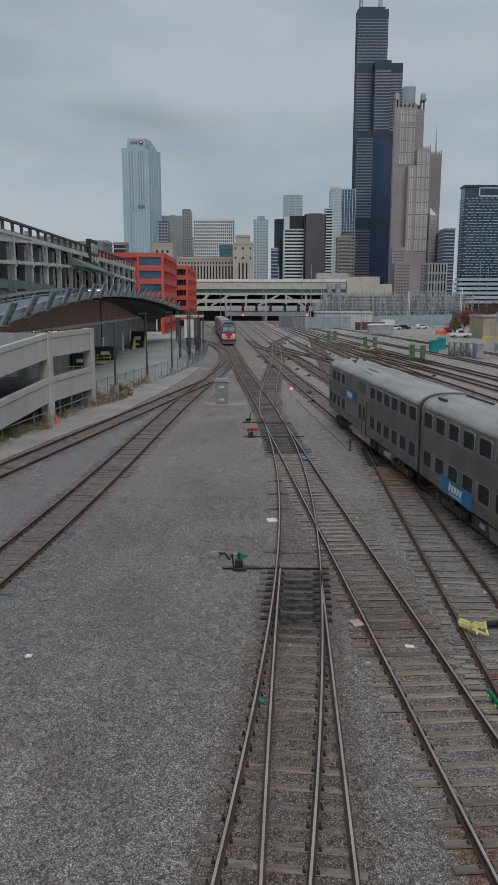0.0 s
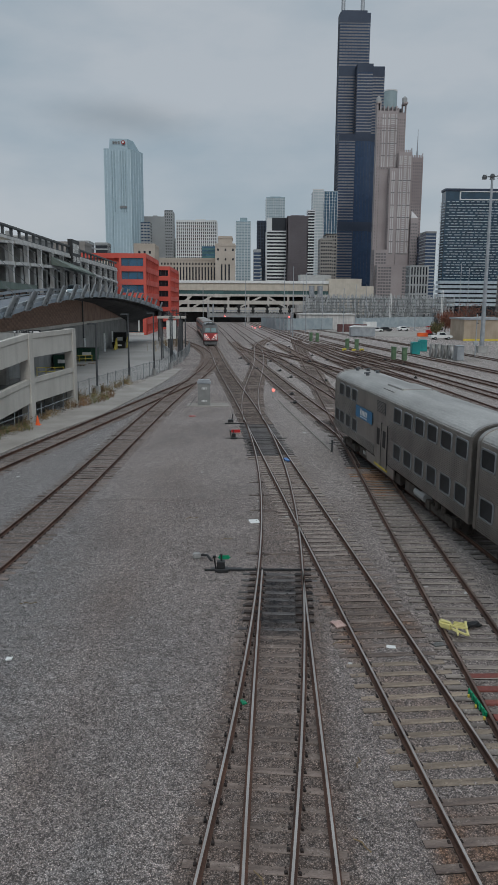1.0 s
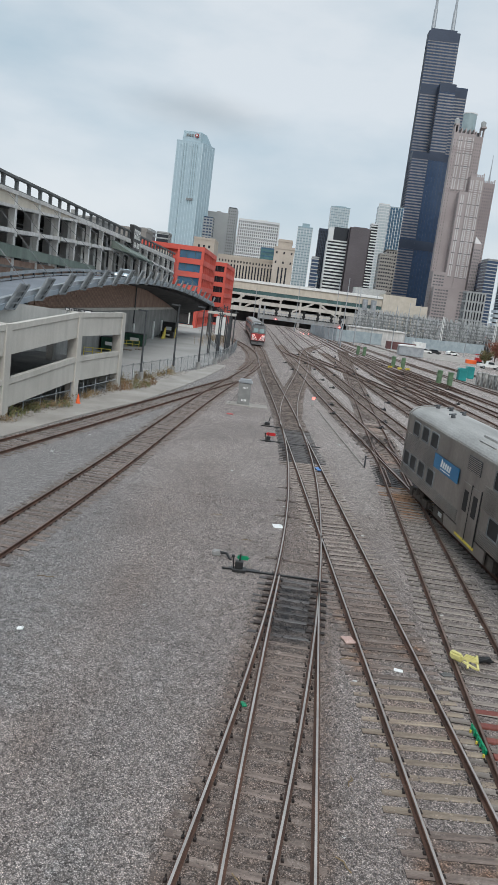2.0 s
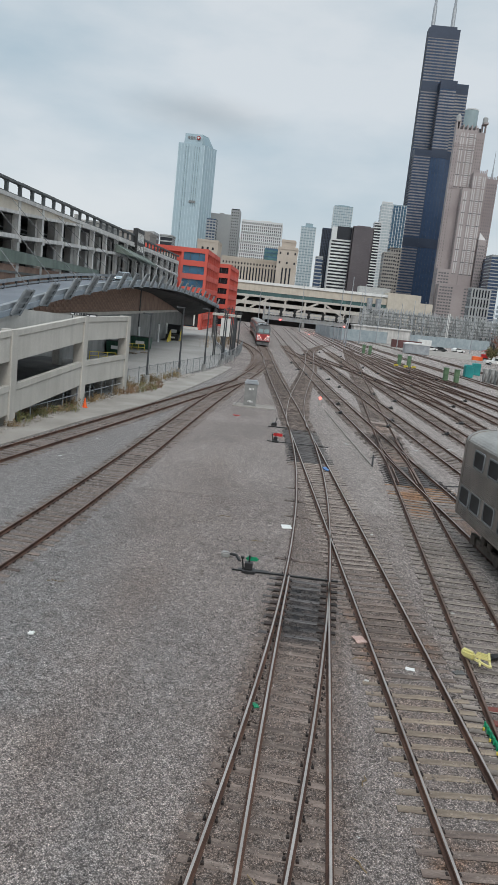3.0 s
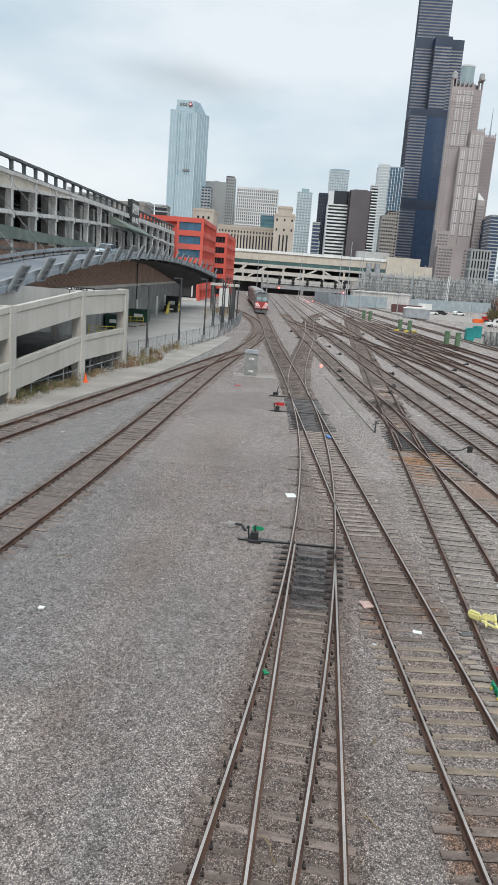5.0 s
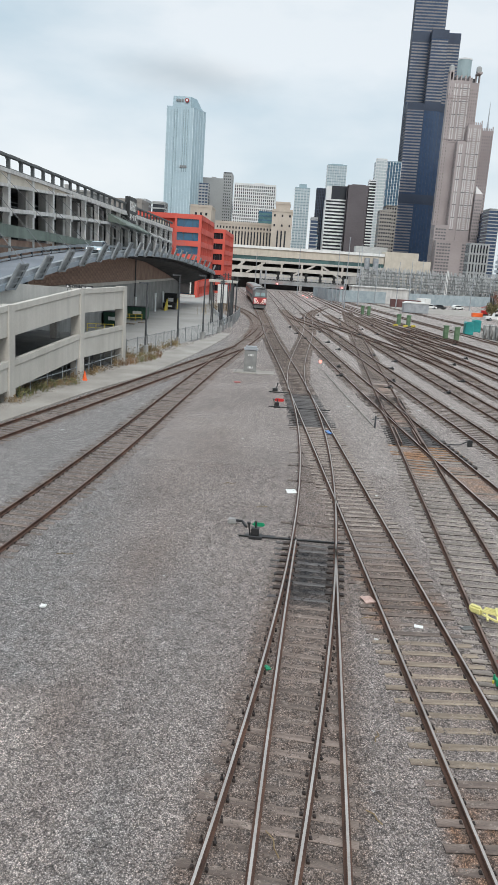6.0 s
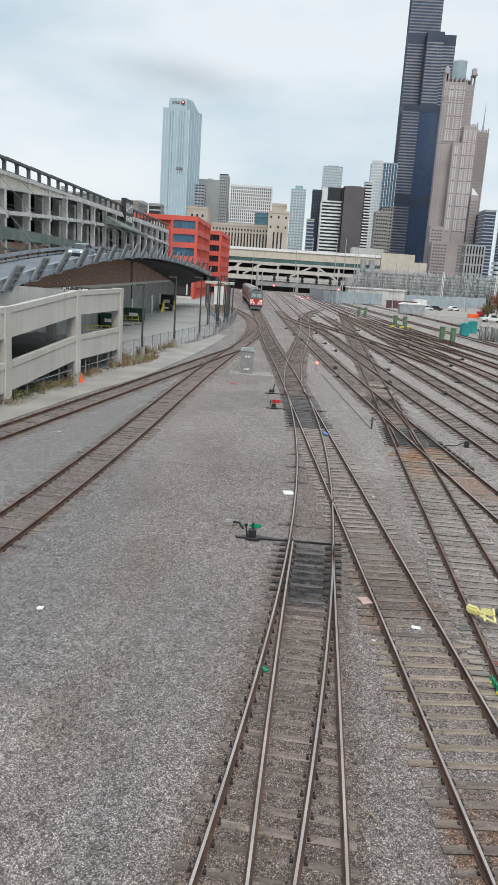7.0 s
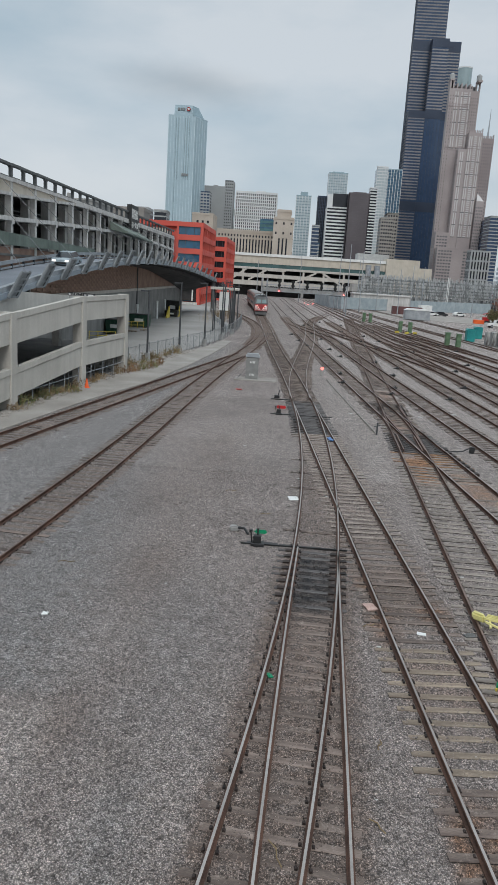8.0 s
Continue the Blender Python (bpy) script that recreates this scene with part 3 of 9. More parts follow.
def soil(X, Y):
    """Brown dust, oil, pale fines and rust over the plan."""
    brown = np.zeros_like(X)
    for way, half, y0, y1, k in ((W_MAIN, 1.25, -40, 24.5, 0.85), (W_NEAR, 1.2, -40, 22, 0.75), (W_BRANCH, 1.2, -40, 12.5, 0.9), (W_BRANCH, 1.2, 12.5, 18.5, 0.4), (W_BRANCH, 1.2, 18.5, 24, 0.9), (W_BRANCH, 1.0, 24, 56, 0.55), (W_MAIN, 0.75, 24, 45, 0.6), (W_MAIN, 1.1, 45, 100, 0.85),
                                 (W_MAIN, 1.2, 100, 345, 0.6), (W_LEFT, 1.2, 5, 122, 0.55), (W_OUTER, 1.3, 5, 90, 0.5), (W_TRAIN, 1.2, 4, 345, 0.14), (W_CROSS, 1.2, 4, 195, 0.18),
                                 (W_O, 1.2, 4, 345, 0.12), (W_P, 1.3, 20, 345, 0.12), (W_Q, 1.3, 30, 345, 0.12), (W_R, 1.3, 40, 345, 0.12), (W_S, 1.4, 50, 345, 0.12), (W_T, 1.4, 50, 345, 0.12), (W_U, 1.4, 70, 345, 0.7),
                                 (W_LADDER, 1.1, 57, 200, 0.7)):
        brown = np.maximum(brown, k * near(way, X, Y, half, y0, y1))
    for x, y, rx, ry, k in ((-3.6, 22, 1.2, 3.5, 0.42), (-3.9, 13.4, 0.6, 1.6, 0.5), (-2.5, 12.2, 0.7, 1.3, 0.3), (-3.0, 15.5, 0.8, 1.5, 0.3), (-2.9, 38, 2.0, 8, 0.35), (-4.6, 30, 1.6, 5, 0.25)):
        brown = np.maximum(brown, k * blot(X, Y, x, y, rx, ry))
    oil = np.zeros_like(X)
    for way, half, y0, y1, k in ((W_MAIN, 0.7, 18.2, 24.8, 0.8), (W_MAIN, 0.68, 43.5, 56.5, 0.72), (W_CROSS, 0.8, 40.0, 46.4, 1.6), (W_TRAIN, 0.8, 40.0, 46.4, 1.6), (W_CROSS, 0.8, 53.4, 58.4, 1.3), (W_TRAIN, 0.75, 53.4, 58.4, 1.2), (W_O, 0.8, 70, 120, 0.3), (W_P, 0.9, 66, 130, 0.25),
                                 (W_Q, 0.9, 70, 140, 0.25), (W_CROSS, 0.9, 66, 84, 0.55), (W_MAIN, 0.8, 60, 90, 0.35)):
        oil = np.maximum(oil, k * near(way, X, Y, half, y0, y1, 0.3, 1.6))
    pale = 0.6 * np.clip((-3.9 - X) / 0.5 + 0.5, 0, 1) * np.clip((14.1 - Y) / 0.4, 0, 1) * np.clip((Y - 4) / 3, 0, 1) + blot(X, Y, -3.4, 9.4, 0.7, 1.2) * 0.5
    for left, right in (([(22, 5.4), (32, 5.1), (40, 4.7), (48, 4.2), (56, 3.8), (66, 3.3), (84, 2.6)], [(22, 5.6), (32, 5.9), (40, 6.2), (48, 6.4), (56, 6.2), (66, 5.6), (84, 4.6)]),
                        ([(30, 11.2), (60, 9.4), (80, 8.6), (100, 7.2)], [(34, 11.6), (60, 10.2), (80, 9.2), (100, 7.8)]), ([(28, 14.5), (60, 12.9), (100, 10.4), (150, 7.8)], [(30, 15.8), (60, 13.9), (100, 12.1), (150, 9.6)]),
                        ([(40, 17.4), (60, 16.8), (100, 15.0), (160, 12.0)], [(45, 18.8), (60, 18.0), (100, 16.0), (160, 13.8)]), ([(55, 20.6), (100, 18.2), (170, 14.6)], [(60, 21.8), (100, 19.4), (170, 16.0)])):
        pale = np.maximum(pale, 0.5 * between(X, Y, left, right))
    pale = np.maximum(pale, (0.4 + 0.35 * np.clip((Y - 40) / 20, 0, 1)) * np.clip((X - 4.2) / 3, 0, 1) * np.clip((Y - 14) / 10, 0, 1))
    rust = np.zeros_like(X)
    for way, half, y0, y1, k in ((W_CROSS, 0.62, 33, 40.6, 0.95), (W_TRAIN, 0.9, 30, 38, 0.55), (W_CROSS, 0.8, 46, 53, 0.6), (W_CROSS, 0.7, 58, 66, 0.5), (W_BRANCH, 1.3, 8, 13, 0.4), (W_BRANCH, 1.1, 13, 19, 0.2)):
        rust = np.maximum(rust, k * near(way, X, Y, half, y0, y1, 0.4, 2.0))
    for x, y, rx, ry, k in ((3.3, 18.8, 0.5, 1.3, 0.6), (4.9, 19.8, 0.5, 0.9, 0.55), (3.1, 21.5, 0.4, 1.0, 0.4), (0.3, 52, 0.8, 1.2, 0.35)):
        rust = np.maximum(rust, k * blot(X, Y, x, y, rx, ry))
    return np.clip(np.stack([brown, oil, pale, rust], -1), 0, 1)


def soiled(me, X, Y):
    at = me.color_attributes.new("soil", "FLOAT_COLOR", "POINT")
    at.data.foreach_set("color", soil(X, Y).astype(np.float32).ravel())
    # bluer, cleaner stone over the outer ground, warmer towards the running tracks
    line = np.interp(Y, [0, 14, 22, 40, 60, 90], [-9, -4.3, -4.7, -6.9, -7.5, -6.5])
    cool = np.clip((line - X) / 3.6 + 0.5, 0, 1) * np.clip((Y - 13.9) / 0.5, 0, 1) * np.clip((110 - Y) / 20, 0, 1)
    cool = np.maximum(cool, np.maximum(0.6 * blot(X, Y, -2.3, 10.5, 0.7, 3.5), 0.5 * blot(X, Y, -2.2, 17, 1.7, 6)))
    co = me.attributes.new("cool", "FLOAT", "POINT")
    co.data.foreach_set("value", cool.astype(np.float32))


def ground_sheet():
    xs = np.concatenate([[-3500, -900, -250, -80], np.arange(-32, 46.01, 0.4), [60, 90, 250, 900, 3500]])
    ys = np.concatenate([[-300, -60, -16], np.arange(-14, 3, 1.0), np.arange(3, 60, 0.3), np.arange(60, 150, 0.6), np.arange(150, 351, 4), [380, 500, 900, 2000, 4500]])
    X, Y = (a.ravel() for a in np.meshgrid(xs, ys))
    nx, ny = len(xs), len(ys)
    i, j = (a.ravel() for a in np.meshgrid(np.arange(nx - 1), np.arange(ny - 1)))
    k = j * nx + i
    me = bpy.data.meshes.new("ground")
    me.from_pydata(np.stack([X, Y, np.zeros_like(X)], -1).tolist(), [], np.stack([k, k + 1, k + nx + 1, k + nx], -1).tolist())
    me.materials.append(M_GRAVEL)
    soiled(me, X, Y)
    tagged(new("ground", me), "grey crushed-stone ballast of the rail yard with brown, rusty and oily patches", kind="structure")


ground_sheet()


def loose_stones(count, x0, x1, y0, y1, seed):
    """Single crushed stones lying proud of the sheet, thickest near the bridge."""
    rng = np.random.default_rng(seed)
    Y = y0 + (y1 - y0) * rng.random(count) ** 1.6
    X = x0 + (x1 - x0) * rng.random(count)
    base = np.array([(1, 0, 0), (0.2, 0.95, 0.1), (-0.95, 0.25, 0), (-0.1, -1, 0.1), (0.15, 0.1, 0.9), (0, 0, -0.6)])
    faces = np.array([(0, 1, 4), (1, 2, 4), (2, 3, 4), (3, 0, 4), (1, 0, 5), (2, 1, 5), (3, 2, 5), (0, 3, 5)])
    size = rng.uniform(0.012, 0.03, count) * (1 + 0.7 * (rng.random(count) > 0.93))
    v = base[None] * (1 + rng.uniform(-0.35, 0.35, (count, 6, 3)))
    a = rng.uniform(0, 6.283, count)
    c, s = np.cos(a)[:, None], np.sin(a)[:, None]
    px, py, pz = v[..., 0] * c - v[..., 1] * s, v[..., 0] * s + v[..., 1] * c, v[..., 2] * 0.75
    P = np.stack([px * size[:, None] + X[:, None], py * size[:, None] + Y[:, None], pz * size[:, None] + size[:, None] * 0.25], -1)
    F = (faces[None] + 6 * np.arange(count)[:, None, None]).reshape(-1, 3)
    me = bpy.data.meshes.new("loose_stones")
    me.from_pydata(P.reshape(-1, 3).tolist(), [], F.tolist())
    me.materials.append(M_GRAVEL)
    soiled(me, np.repeat(X, 6), np.repeat(Y, 6))
    tagged(new("loose_stones", me), "loose crushed stones of the ballast, grey with a few pale ones", "gravel", kind="stuff")


loose_stones(100000, -9.5, 8.5, 7.0, 34.0, 5)

RAIL = [(-0.07, 0.025), (0.07, 0.025), (0.07, 0.04), (0.012, 0.055), (0.012, 0.125), (0.036, 0.135), (0.036, 0.163), (0.024, 0.172),
        (-0.024, 0.172), (-0.036, 0.163), (-0.036, 0.135), (-0.012, 0.125), (-0.012, 0.055), (-0.07, 0.04)]


def rail_mesh(way, off, y0, y1, head):
    ys, y = [], y0
    while y < y1:
        ys.append(y)
        y += 0.8 if y < 60 else (2.0 if y < 130 else 6.0)
    ys.append(y1)
    verts, faces, mi, k = [], [], [], len(RAIL)
    for y in ys:
        a = way.turn(y)
        cx, cy = way.side(y, off)
        verts += [(cx + px * math.cos(a), cy - px * math.sin(a), pz) for px, pz in RAIL]
    for i in range(len(ys) - 1):
        for j in range(k):
            n = (j + 1) % k
            faces.append((i * k + j, i * k + n, (i + 1) * k + n, (i + 1) * k + j))
            mi.append(1 if j == 7 else 0)
    faces += [tuple(range(k))[::-1], tuple(range((len(ys) - 1) * k, len(ys) * k))]
    mi += [0, 0]
    me = bpy.data.meshes.new("rail")
    me.from_pydata(verts, [], faces)
    me.materials.append(M_RAIL_SIDE)
    me.materials.append(head)
    me.polygons.foreach_set("material_index", mi)
    me.update()
    return me


def tie_mesh(half, mat, seed):
    """A worn tie: a weathered top that dips and splits a little, and creosoted sides coloured near-black to carry the
    shadow gaps.
    """
    rnd = random.Random(seed)
    bm = bmesh.new()
    n = 6
    rows = []
    for i in range(n + 1):
        x = -half + 2 * half * i / n + (rnd.uniform(-0.03, 0.03) if i in (0, n) else rnd.uniform(-0.05, 0.05))
        w0, w1, z = rnd.uniform(-0.014, 0.012), rnd.uniform(-0.012, 0.014), 0.032 + rnd.uniform(-0.008, 0.006)
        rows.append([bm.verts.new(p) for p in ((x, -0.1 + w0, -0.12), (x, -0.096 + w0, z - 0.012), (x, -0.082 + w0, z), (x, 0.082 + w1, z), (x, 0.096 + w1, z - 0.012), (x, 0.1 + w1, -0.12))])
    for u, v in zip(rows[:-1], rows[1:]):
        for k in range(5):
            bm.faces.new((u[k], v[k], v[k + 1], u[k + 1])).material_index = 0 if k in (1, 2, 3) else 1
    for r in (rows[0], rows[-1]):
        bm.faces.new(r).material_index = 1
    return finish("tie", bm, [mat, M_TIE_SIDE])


TIES = {k: [tie_mesh(1.3, m, s) for s in range(3)] for k, m in (("brown", M_TIE), ("pale", M_TIE_PALE), ("oil", M_TIE_OIL), ("dark", M_TIE_DARK), ("grey", M_TIE_GREY), ("dusty", M_TIE_DUSTY), ("rust", M_TIE_RUST))}
TIES_LONG = {k: tie_mesh(1.5, m, 9) for k, m in (("brown", M_TIE), ("oil", M_TIE_OIL))}


def railway(label, way, y0, y1, ties=(0, 0), far_ties=0.0, head=None, look_of=None, long=None, offs=(-0.7525, 0.7525), anchors=0.0, seed=1, sunk=(), low=0.0, far_mat=None):
    """A track: two rails, single ties near by, joined ties further off, spikes and anchors along the near rails."""
    rnd = random.Random(seed)
    th = thing("railway_track", label, "railway track", group="tracks of the yard")
    for off in offs:
        ob = new("rail", rail_mesh(way, off, y0, y1, head or M_RAIL_TOP))
        ob.parent = th
    y = ties[0]
    bm = bmesh.new()
    while y < ties[1]:
        if any(a < y < b and rnd.random() < k for a, b, k in sunk):
            y += 0.53
            continue
        a = way.turn(y)
        kind = look_of(y) if look_of else ("brown" if rnd.random() < 0.7 else "dark")
        me = TIES_LONG["oil" if kind == "oil" else "brown"] if long and long[0] < y < long[1] else TIES[kind][rnd.randrange(3)]
        x = way.x(y) + rnd.uniform(-0.06, 0.06)
        m = pose(x, y, rnd.uniform(-0.028, -0.01) if long and y < 26 else rnd.uniform(-0.012, 0.008) - low * rnd.random(), 0, 0, -math.degrees(a) + rnd.uniform(-1.2, 1.2))
        if long and long[0] < y < long[1]:
            # switch ties reach from the main track's left end to just past the diverging rail, where the ballast buries them
            x0, x1 = way.x(y) - 1.1 + rnd.uniform(-0.08, 0.05), W_NEAR.x(y) + 0.9 + rnd.uniform(-0.05, 0.1)
            m.translation.x = (x0 + x1) / 2
            m = m @ Matrix.Diagonal(((x1 - x0) / 3.0, 1, 1, 1))
        piece("tie", me, th, m)
        if y < anchors:
            for off in offs:
                for s in (-0.11, 0.11):
                    cx, cy = way.side(y, off + s + rnd.uniform(-0.01, 0.01))
                    bar(bm, (cx, cy - 0.035, 0.03), (cx, cy + 0.035, 0.03), 0.03, 6)
                    bar(bm, (cx, cy + 0.1, 0.0), (cx, cy + 0.12, 0.042), 0.018, 5)
        y += 0.53 + rnd.uniform(-0.03, 0.03)
    if anchors:
        part("rail_anchor", bm, M_ANCHOR, th, "dark spikes and rail anchors", kind="stuff")
    else:
        bm.free()
    if far_ties:
        bm = bmesh.new()
        y = max(ties[1], y0)
        while y < far_ties:
            a, x = way.turn(y), way.x(y)
            c, s = math.cos(a), math.sin(a)
            z = 0.022 + rnd.uniform(-0.012, 0.006)
            hexa(bm, [(x + u * c + v * s, y - u * s + v * c, -0.1) for u, v in ((-1.3, -0.11), (1.3, -0.11), (1.3, 0.11), (-1.3, 0.11))],
                 [(x + u * c + v * s, y - u * s + v * c, z) for u, v in ((-1.3, -0.11), (1.3, -0.11), (1.3, 0.11), (-1.3, 0.11))])
            y += 0.56
        part("far_tie", bm, far_mat or M_TIE, th, "weathered ties further along", kind="stuff")
    return th


def main_look(y):
    return "oil" if 44 < y < 56 or 19.4 < y < 24.8 else ("dark" if y > 19.6 else "brown")


def branch_look(y):
    return "pale" if 12.5 < y < 18.0 else ("oil" if y > 44 else ("dusty" if y > 25.5 else "brown"))


def cross_look(y):
    return "oil" if 41 < y < 46.0 else ("dark" if 52.6 < y < 58.2 else ("rust" if 37.6 < y < 41 else ("grey" if y < 41 else "brown")))


railway("main track with polished rails on dark weathered ties", W_MAIN, -14, 178, (-8, 125), 178, look_of=main_look, long=(-9, 21.5), anchors=40, seed=1, sunk=((24.6, 43.5, 0.72),), far_mat=M_TIE_DARK)
railway("track curving away under the viaduct", W_AWAY, 178.05, 345, (0, 0), 250, seed=21)
diverging = railway("diverging track with polished rails meeting the main track at a switch", W_NEAR, -14, 23.9, (0, 0), offs=(0.7525,), seed=2)
# its left switch blade stands open beside the stock rail
W_BLADE = Way([(W_NEAR.x(8) - 0.7525, 8), (W_NEAR.x(14) - 0.73, 14), (W_NEAR.x(19) - 0.68, 19), (W_NEAR.x(24) - 0.6, 24)], 2)
blade = new("switch_blade", rail_mesh(W_BLADE, 0.0, -2, 24.0, M_RAIL_TOP))
blade.parent = diverging
railway("branch track with polished rails on pale dusty ties", W_BRANCH, -14, 56, (-8, 55), look_of=branch_look, anchors=40, seed=3, low=0.008)
railway("siding with dull brown rails on grey-brown ties", W_LEFT, -14, 122, (-8, 118), head=M_RAIL_DULL, anchors=45, seed=4, low=0.024)
railway("outer siding with rusty rails beside the concrete path", W_OUTER, 18, 88, (20, 86), head=M_RAIL_DULL, seed=5, low=0.02)
railway("curved siding with rusty rails behind the fence corner", W_DOCK, 100, 205, (0, 0), 200, head=M_RAIL_DULL, seed=6)
railway("running track with polished rails through the diamond crossing", W_TRAIN, -72, 345, (-8, 130), 180, look_of=cross_look, anchors=60, seed=7, sunk=((31, 37, 0.3), (46.4, 52.4, 0.35)))
railway("rust-brown track crossing the running track at a slip", W_CROSS, -14, 195, (-8, 110), 190, head=M_RAIL_DULL, look_of=cross_look, anchors=55, seed=8, sunk=((37.5, 40.3, 0.6), (46.4, 52.4, 0.4), (59, 65, 0.5)))
railway("ladder track crossing the throat of the yard", W_LADDER, 57, 215, (64, 125), 190, seed=9)
railway("yard track with polished rails", W_O, 12, 345, (14, 120), 170, anchors=60, seed=10)
railway("yard track with dull rails", W_P, 25, 345, (28, 120), 170, head=M_RAIL_DULL, seed=11)
railway("yard track with dull rails", W_Q, 40, 345, (45, 120), 170, head=M_RAIL_DULL, seed=12)
railway("yard track with dark ties", W_R, 55, 345, (60, 110), 170, head=M_RAIL_DULL, seed=13)
railway("yard track with dark ties", W_S, 62, 345, (0, 0), 170, head=M_RAIL_DULL, seed=14)
railway("yard track with dark ties", W_T, 70, 345, (0, 0), 170, head=M_RAIL_DULL, seed=15)
for (wa, ya), (wb, yb), k in (((W_R, 84), (W_Q, 122), 31), ((W_S, 94), (W_R, 132), 32), ((W_Q, 80), (W_P, 116), 33), ((W_P, 112), (W_O, 150), 34), ((W_T, 106), (W_S, 146), 35), ((W_O, 118), (W_TRAIN, 156), 36)):
    mid_y = (ya + yb) / 2
    over = Way([(wa.x(ya - 12), ya - 12), (wa.x(ya), ya), ((wa.x(mid_y) + wb.x(mid_y)) / 2, mid_y), (wb.x(yb), yb), (wb.x(yb + 12), yb + 12)], 3)
    railway("crossover with dark rails between two yard tracks", over, ya - 8, yb + 8, (0, 0), yb, head=M_RAIL_DULL, seed=k)
railway("yard track near the equipment cabinets", W_U, 85, 330, (0, 0), 170, head=M_RAIL_DULL, seed=16)
railway("yard track along the far service road", W_V, 100, 330, (0, 0), 180, head=M_RAIL_DULL, seed=17)


# ---- the low parking ramp of precast panels ----
def garage_ramp():
    th = thing("parking_garage", "beige precast concrete parking garage with sloping decks and open sides", "garage")
    ux, uy = 0.112 / math.hypot(0.112, 1), 1 / math.hypot(0.112, 1)
    base = Vector((-15.0, 56.3))
    at = lambda s, d=0.0: (base.x + ux * s - uy * d, base.y + uy * s + ux * d)

    def slab(bm, s0, s1, z00, z01, z10, z11, d0, d1):
        """A panel along the face from s0 to s1; bottom z00 to z10, top z01 to z11."""
        (a, b), (c, d) = (at(s0, d0), at(s1, d0)), (at(s0, d1), at(s1, d1))
        hexa(bm, [(*a, z00), (*b, z10), (*d, z10), (*c, z00)], [(*a, z01), (*b, z11), (*d, z11), (*c, z01)])

    cols = [-34.5, -23.0, -11.5, 0.0, 10.1]
    top = {-34.5: 4.2, -23.0: 5.05, -11.5: 5.95, 0.0: 6.72, 10.1: 6.74}
    for i, s in enumerate(cols):
        bm = bmesh.new()
        slab(bm, s - 0.42, s + 0.42, 0.0, top[s] + 0.02, 0.0, top[s] + 0.02, -0.06, 0.75)
        bmesh.ops.bevel(bm, geom=[e for e in bm.edges if abs(e.verts[0].co.z - e.verts[1].co.z) > 1], offset=0.04, segments=1, affect="EDGES")
        part("column", bm, M_PRECAST, th)
    for s0, s1 in zip(cols[:-1], cols[1:]):
        t0, t1 = top[s0], top[s1]
        e0, e1 = s0 + 0.43, s1 - 0.43
        for name, drop, low in (("upper_panel", 0.0, 1.88), ("lower_panel", 3.36, 5.3 if s1 > 5 else 5.18)):
            bm = bmesh.new()
            slab(bm, e0, e1, t0 - low + (0.08 if s1 > 5 else 0), t0 - drop - 0.42, t1 - low, t1 - drop - 0.42, 0.05, 0.3)
            slab(bm, e0, e1, t0 - drop - 0.36, t0 - drop, t1 - drop - 0.36, t1 - drop, -0.02, 0.34)
            slab(bm, e0, e1, t0 - drop - 0.42, t0 - drop - 0.36, t1 - drop - 0.42, t1 - drop - 0.36, 0.09, 0.3)
            part(name, bm, M_PRECAST, th)
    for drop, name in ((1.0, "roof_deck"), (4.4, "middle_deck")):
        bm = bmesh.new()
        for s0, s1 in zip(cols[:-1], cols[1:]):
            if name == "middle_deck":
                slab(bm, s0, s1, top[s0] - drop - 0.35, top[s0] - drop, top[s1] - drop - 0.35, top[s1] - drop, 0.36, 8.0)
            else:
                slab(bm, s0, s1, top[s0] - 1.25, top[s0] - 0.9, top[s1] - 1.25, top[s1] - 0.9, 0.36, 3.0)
        # only the roof is asphalt; the middle deck carries indoor shade in its colour
        part(name, bm, M_ASPHALT if name == "roof_deck" else M_CONC_DARK, th, "dark deck, asphalt on the roof")
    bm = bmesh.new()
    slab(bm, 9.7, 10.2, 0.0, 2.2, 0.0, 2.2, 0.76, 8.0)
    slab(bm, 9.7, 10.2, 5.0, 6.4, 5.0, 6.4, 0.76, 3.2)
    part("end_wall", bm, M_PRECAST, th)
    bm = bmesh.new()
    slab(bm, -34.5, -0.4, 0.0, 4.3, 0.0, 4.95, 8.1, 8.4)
    # unseen slabs behind the parapet, added to block light from the garage
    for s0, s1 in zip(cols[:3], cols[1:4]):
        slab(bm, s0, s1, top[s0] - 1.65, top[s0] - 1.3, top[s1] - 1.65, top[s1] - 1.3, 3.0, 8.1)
    part("back_wall_shade_slab", bm, M_CONC_DARK, th, "inner wall in shade-dark concrete, with unseen slabs that keep light out")
    bm = bmesh.new()
    slab(bm, -34.5, -6, 3.0, 7.3, 4.6, 7.03, 3.0, 3.25)
    slab(bm, -6, 9.65, 4.6, 7.03, 4.8, 6.3, 3.0, 3.25)
    part("inner_parapet", bm, M_PRECAST, th)
    for s in (4.9, -5.7):
        bm = bmesh.new()
        slab(bm, s - 0.3, s + 0.3, 0.0, 5.0, 0.0, 5.0, 4.0, 4.6)
        part("inner_column", bm, M_CONC, th)
    # exit signs on the inner parapet
    for x, w, m, n in ((-17.05, 1.15, M_BLACK, M_WHITE), (-15.85, 0.95, M_BLACK, M_WHITE), (-20.45, 0.4, M_WHITE, M_DULLSTEEL)):
        bm = bmesh.new()
        box(bm, x, x + w, 59.0, 59.06, 6.64, 6.88)
        for q in (0.12, w - 0.16):
            box(bm, x + q, x + q + 0.04, 59.06, 59.1, 5.4, 6.86)
        sg = part("sign_board", bm, m, th, "hanging sign on slim posts")
        bm = bmesh.new()
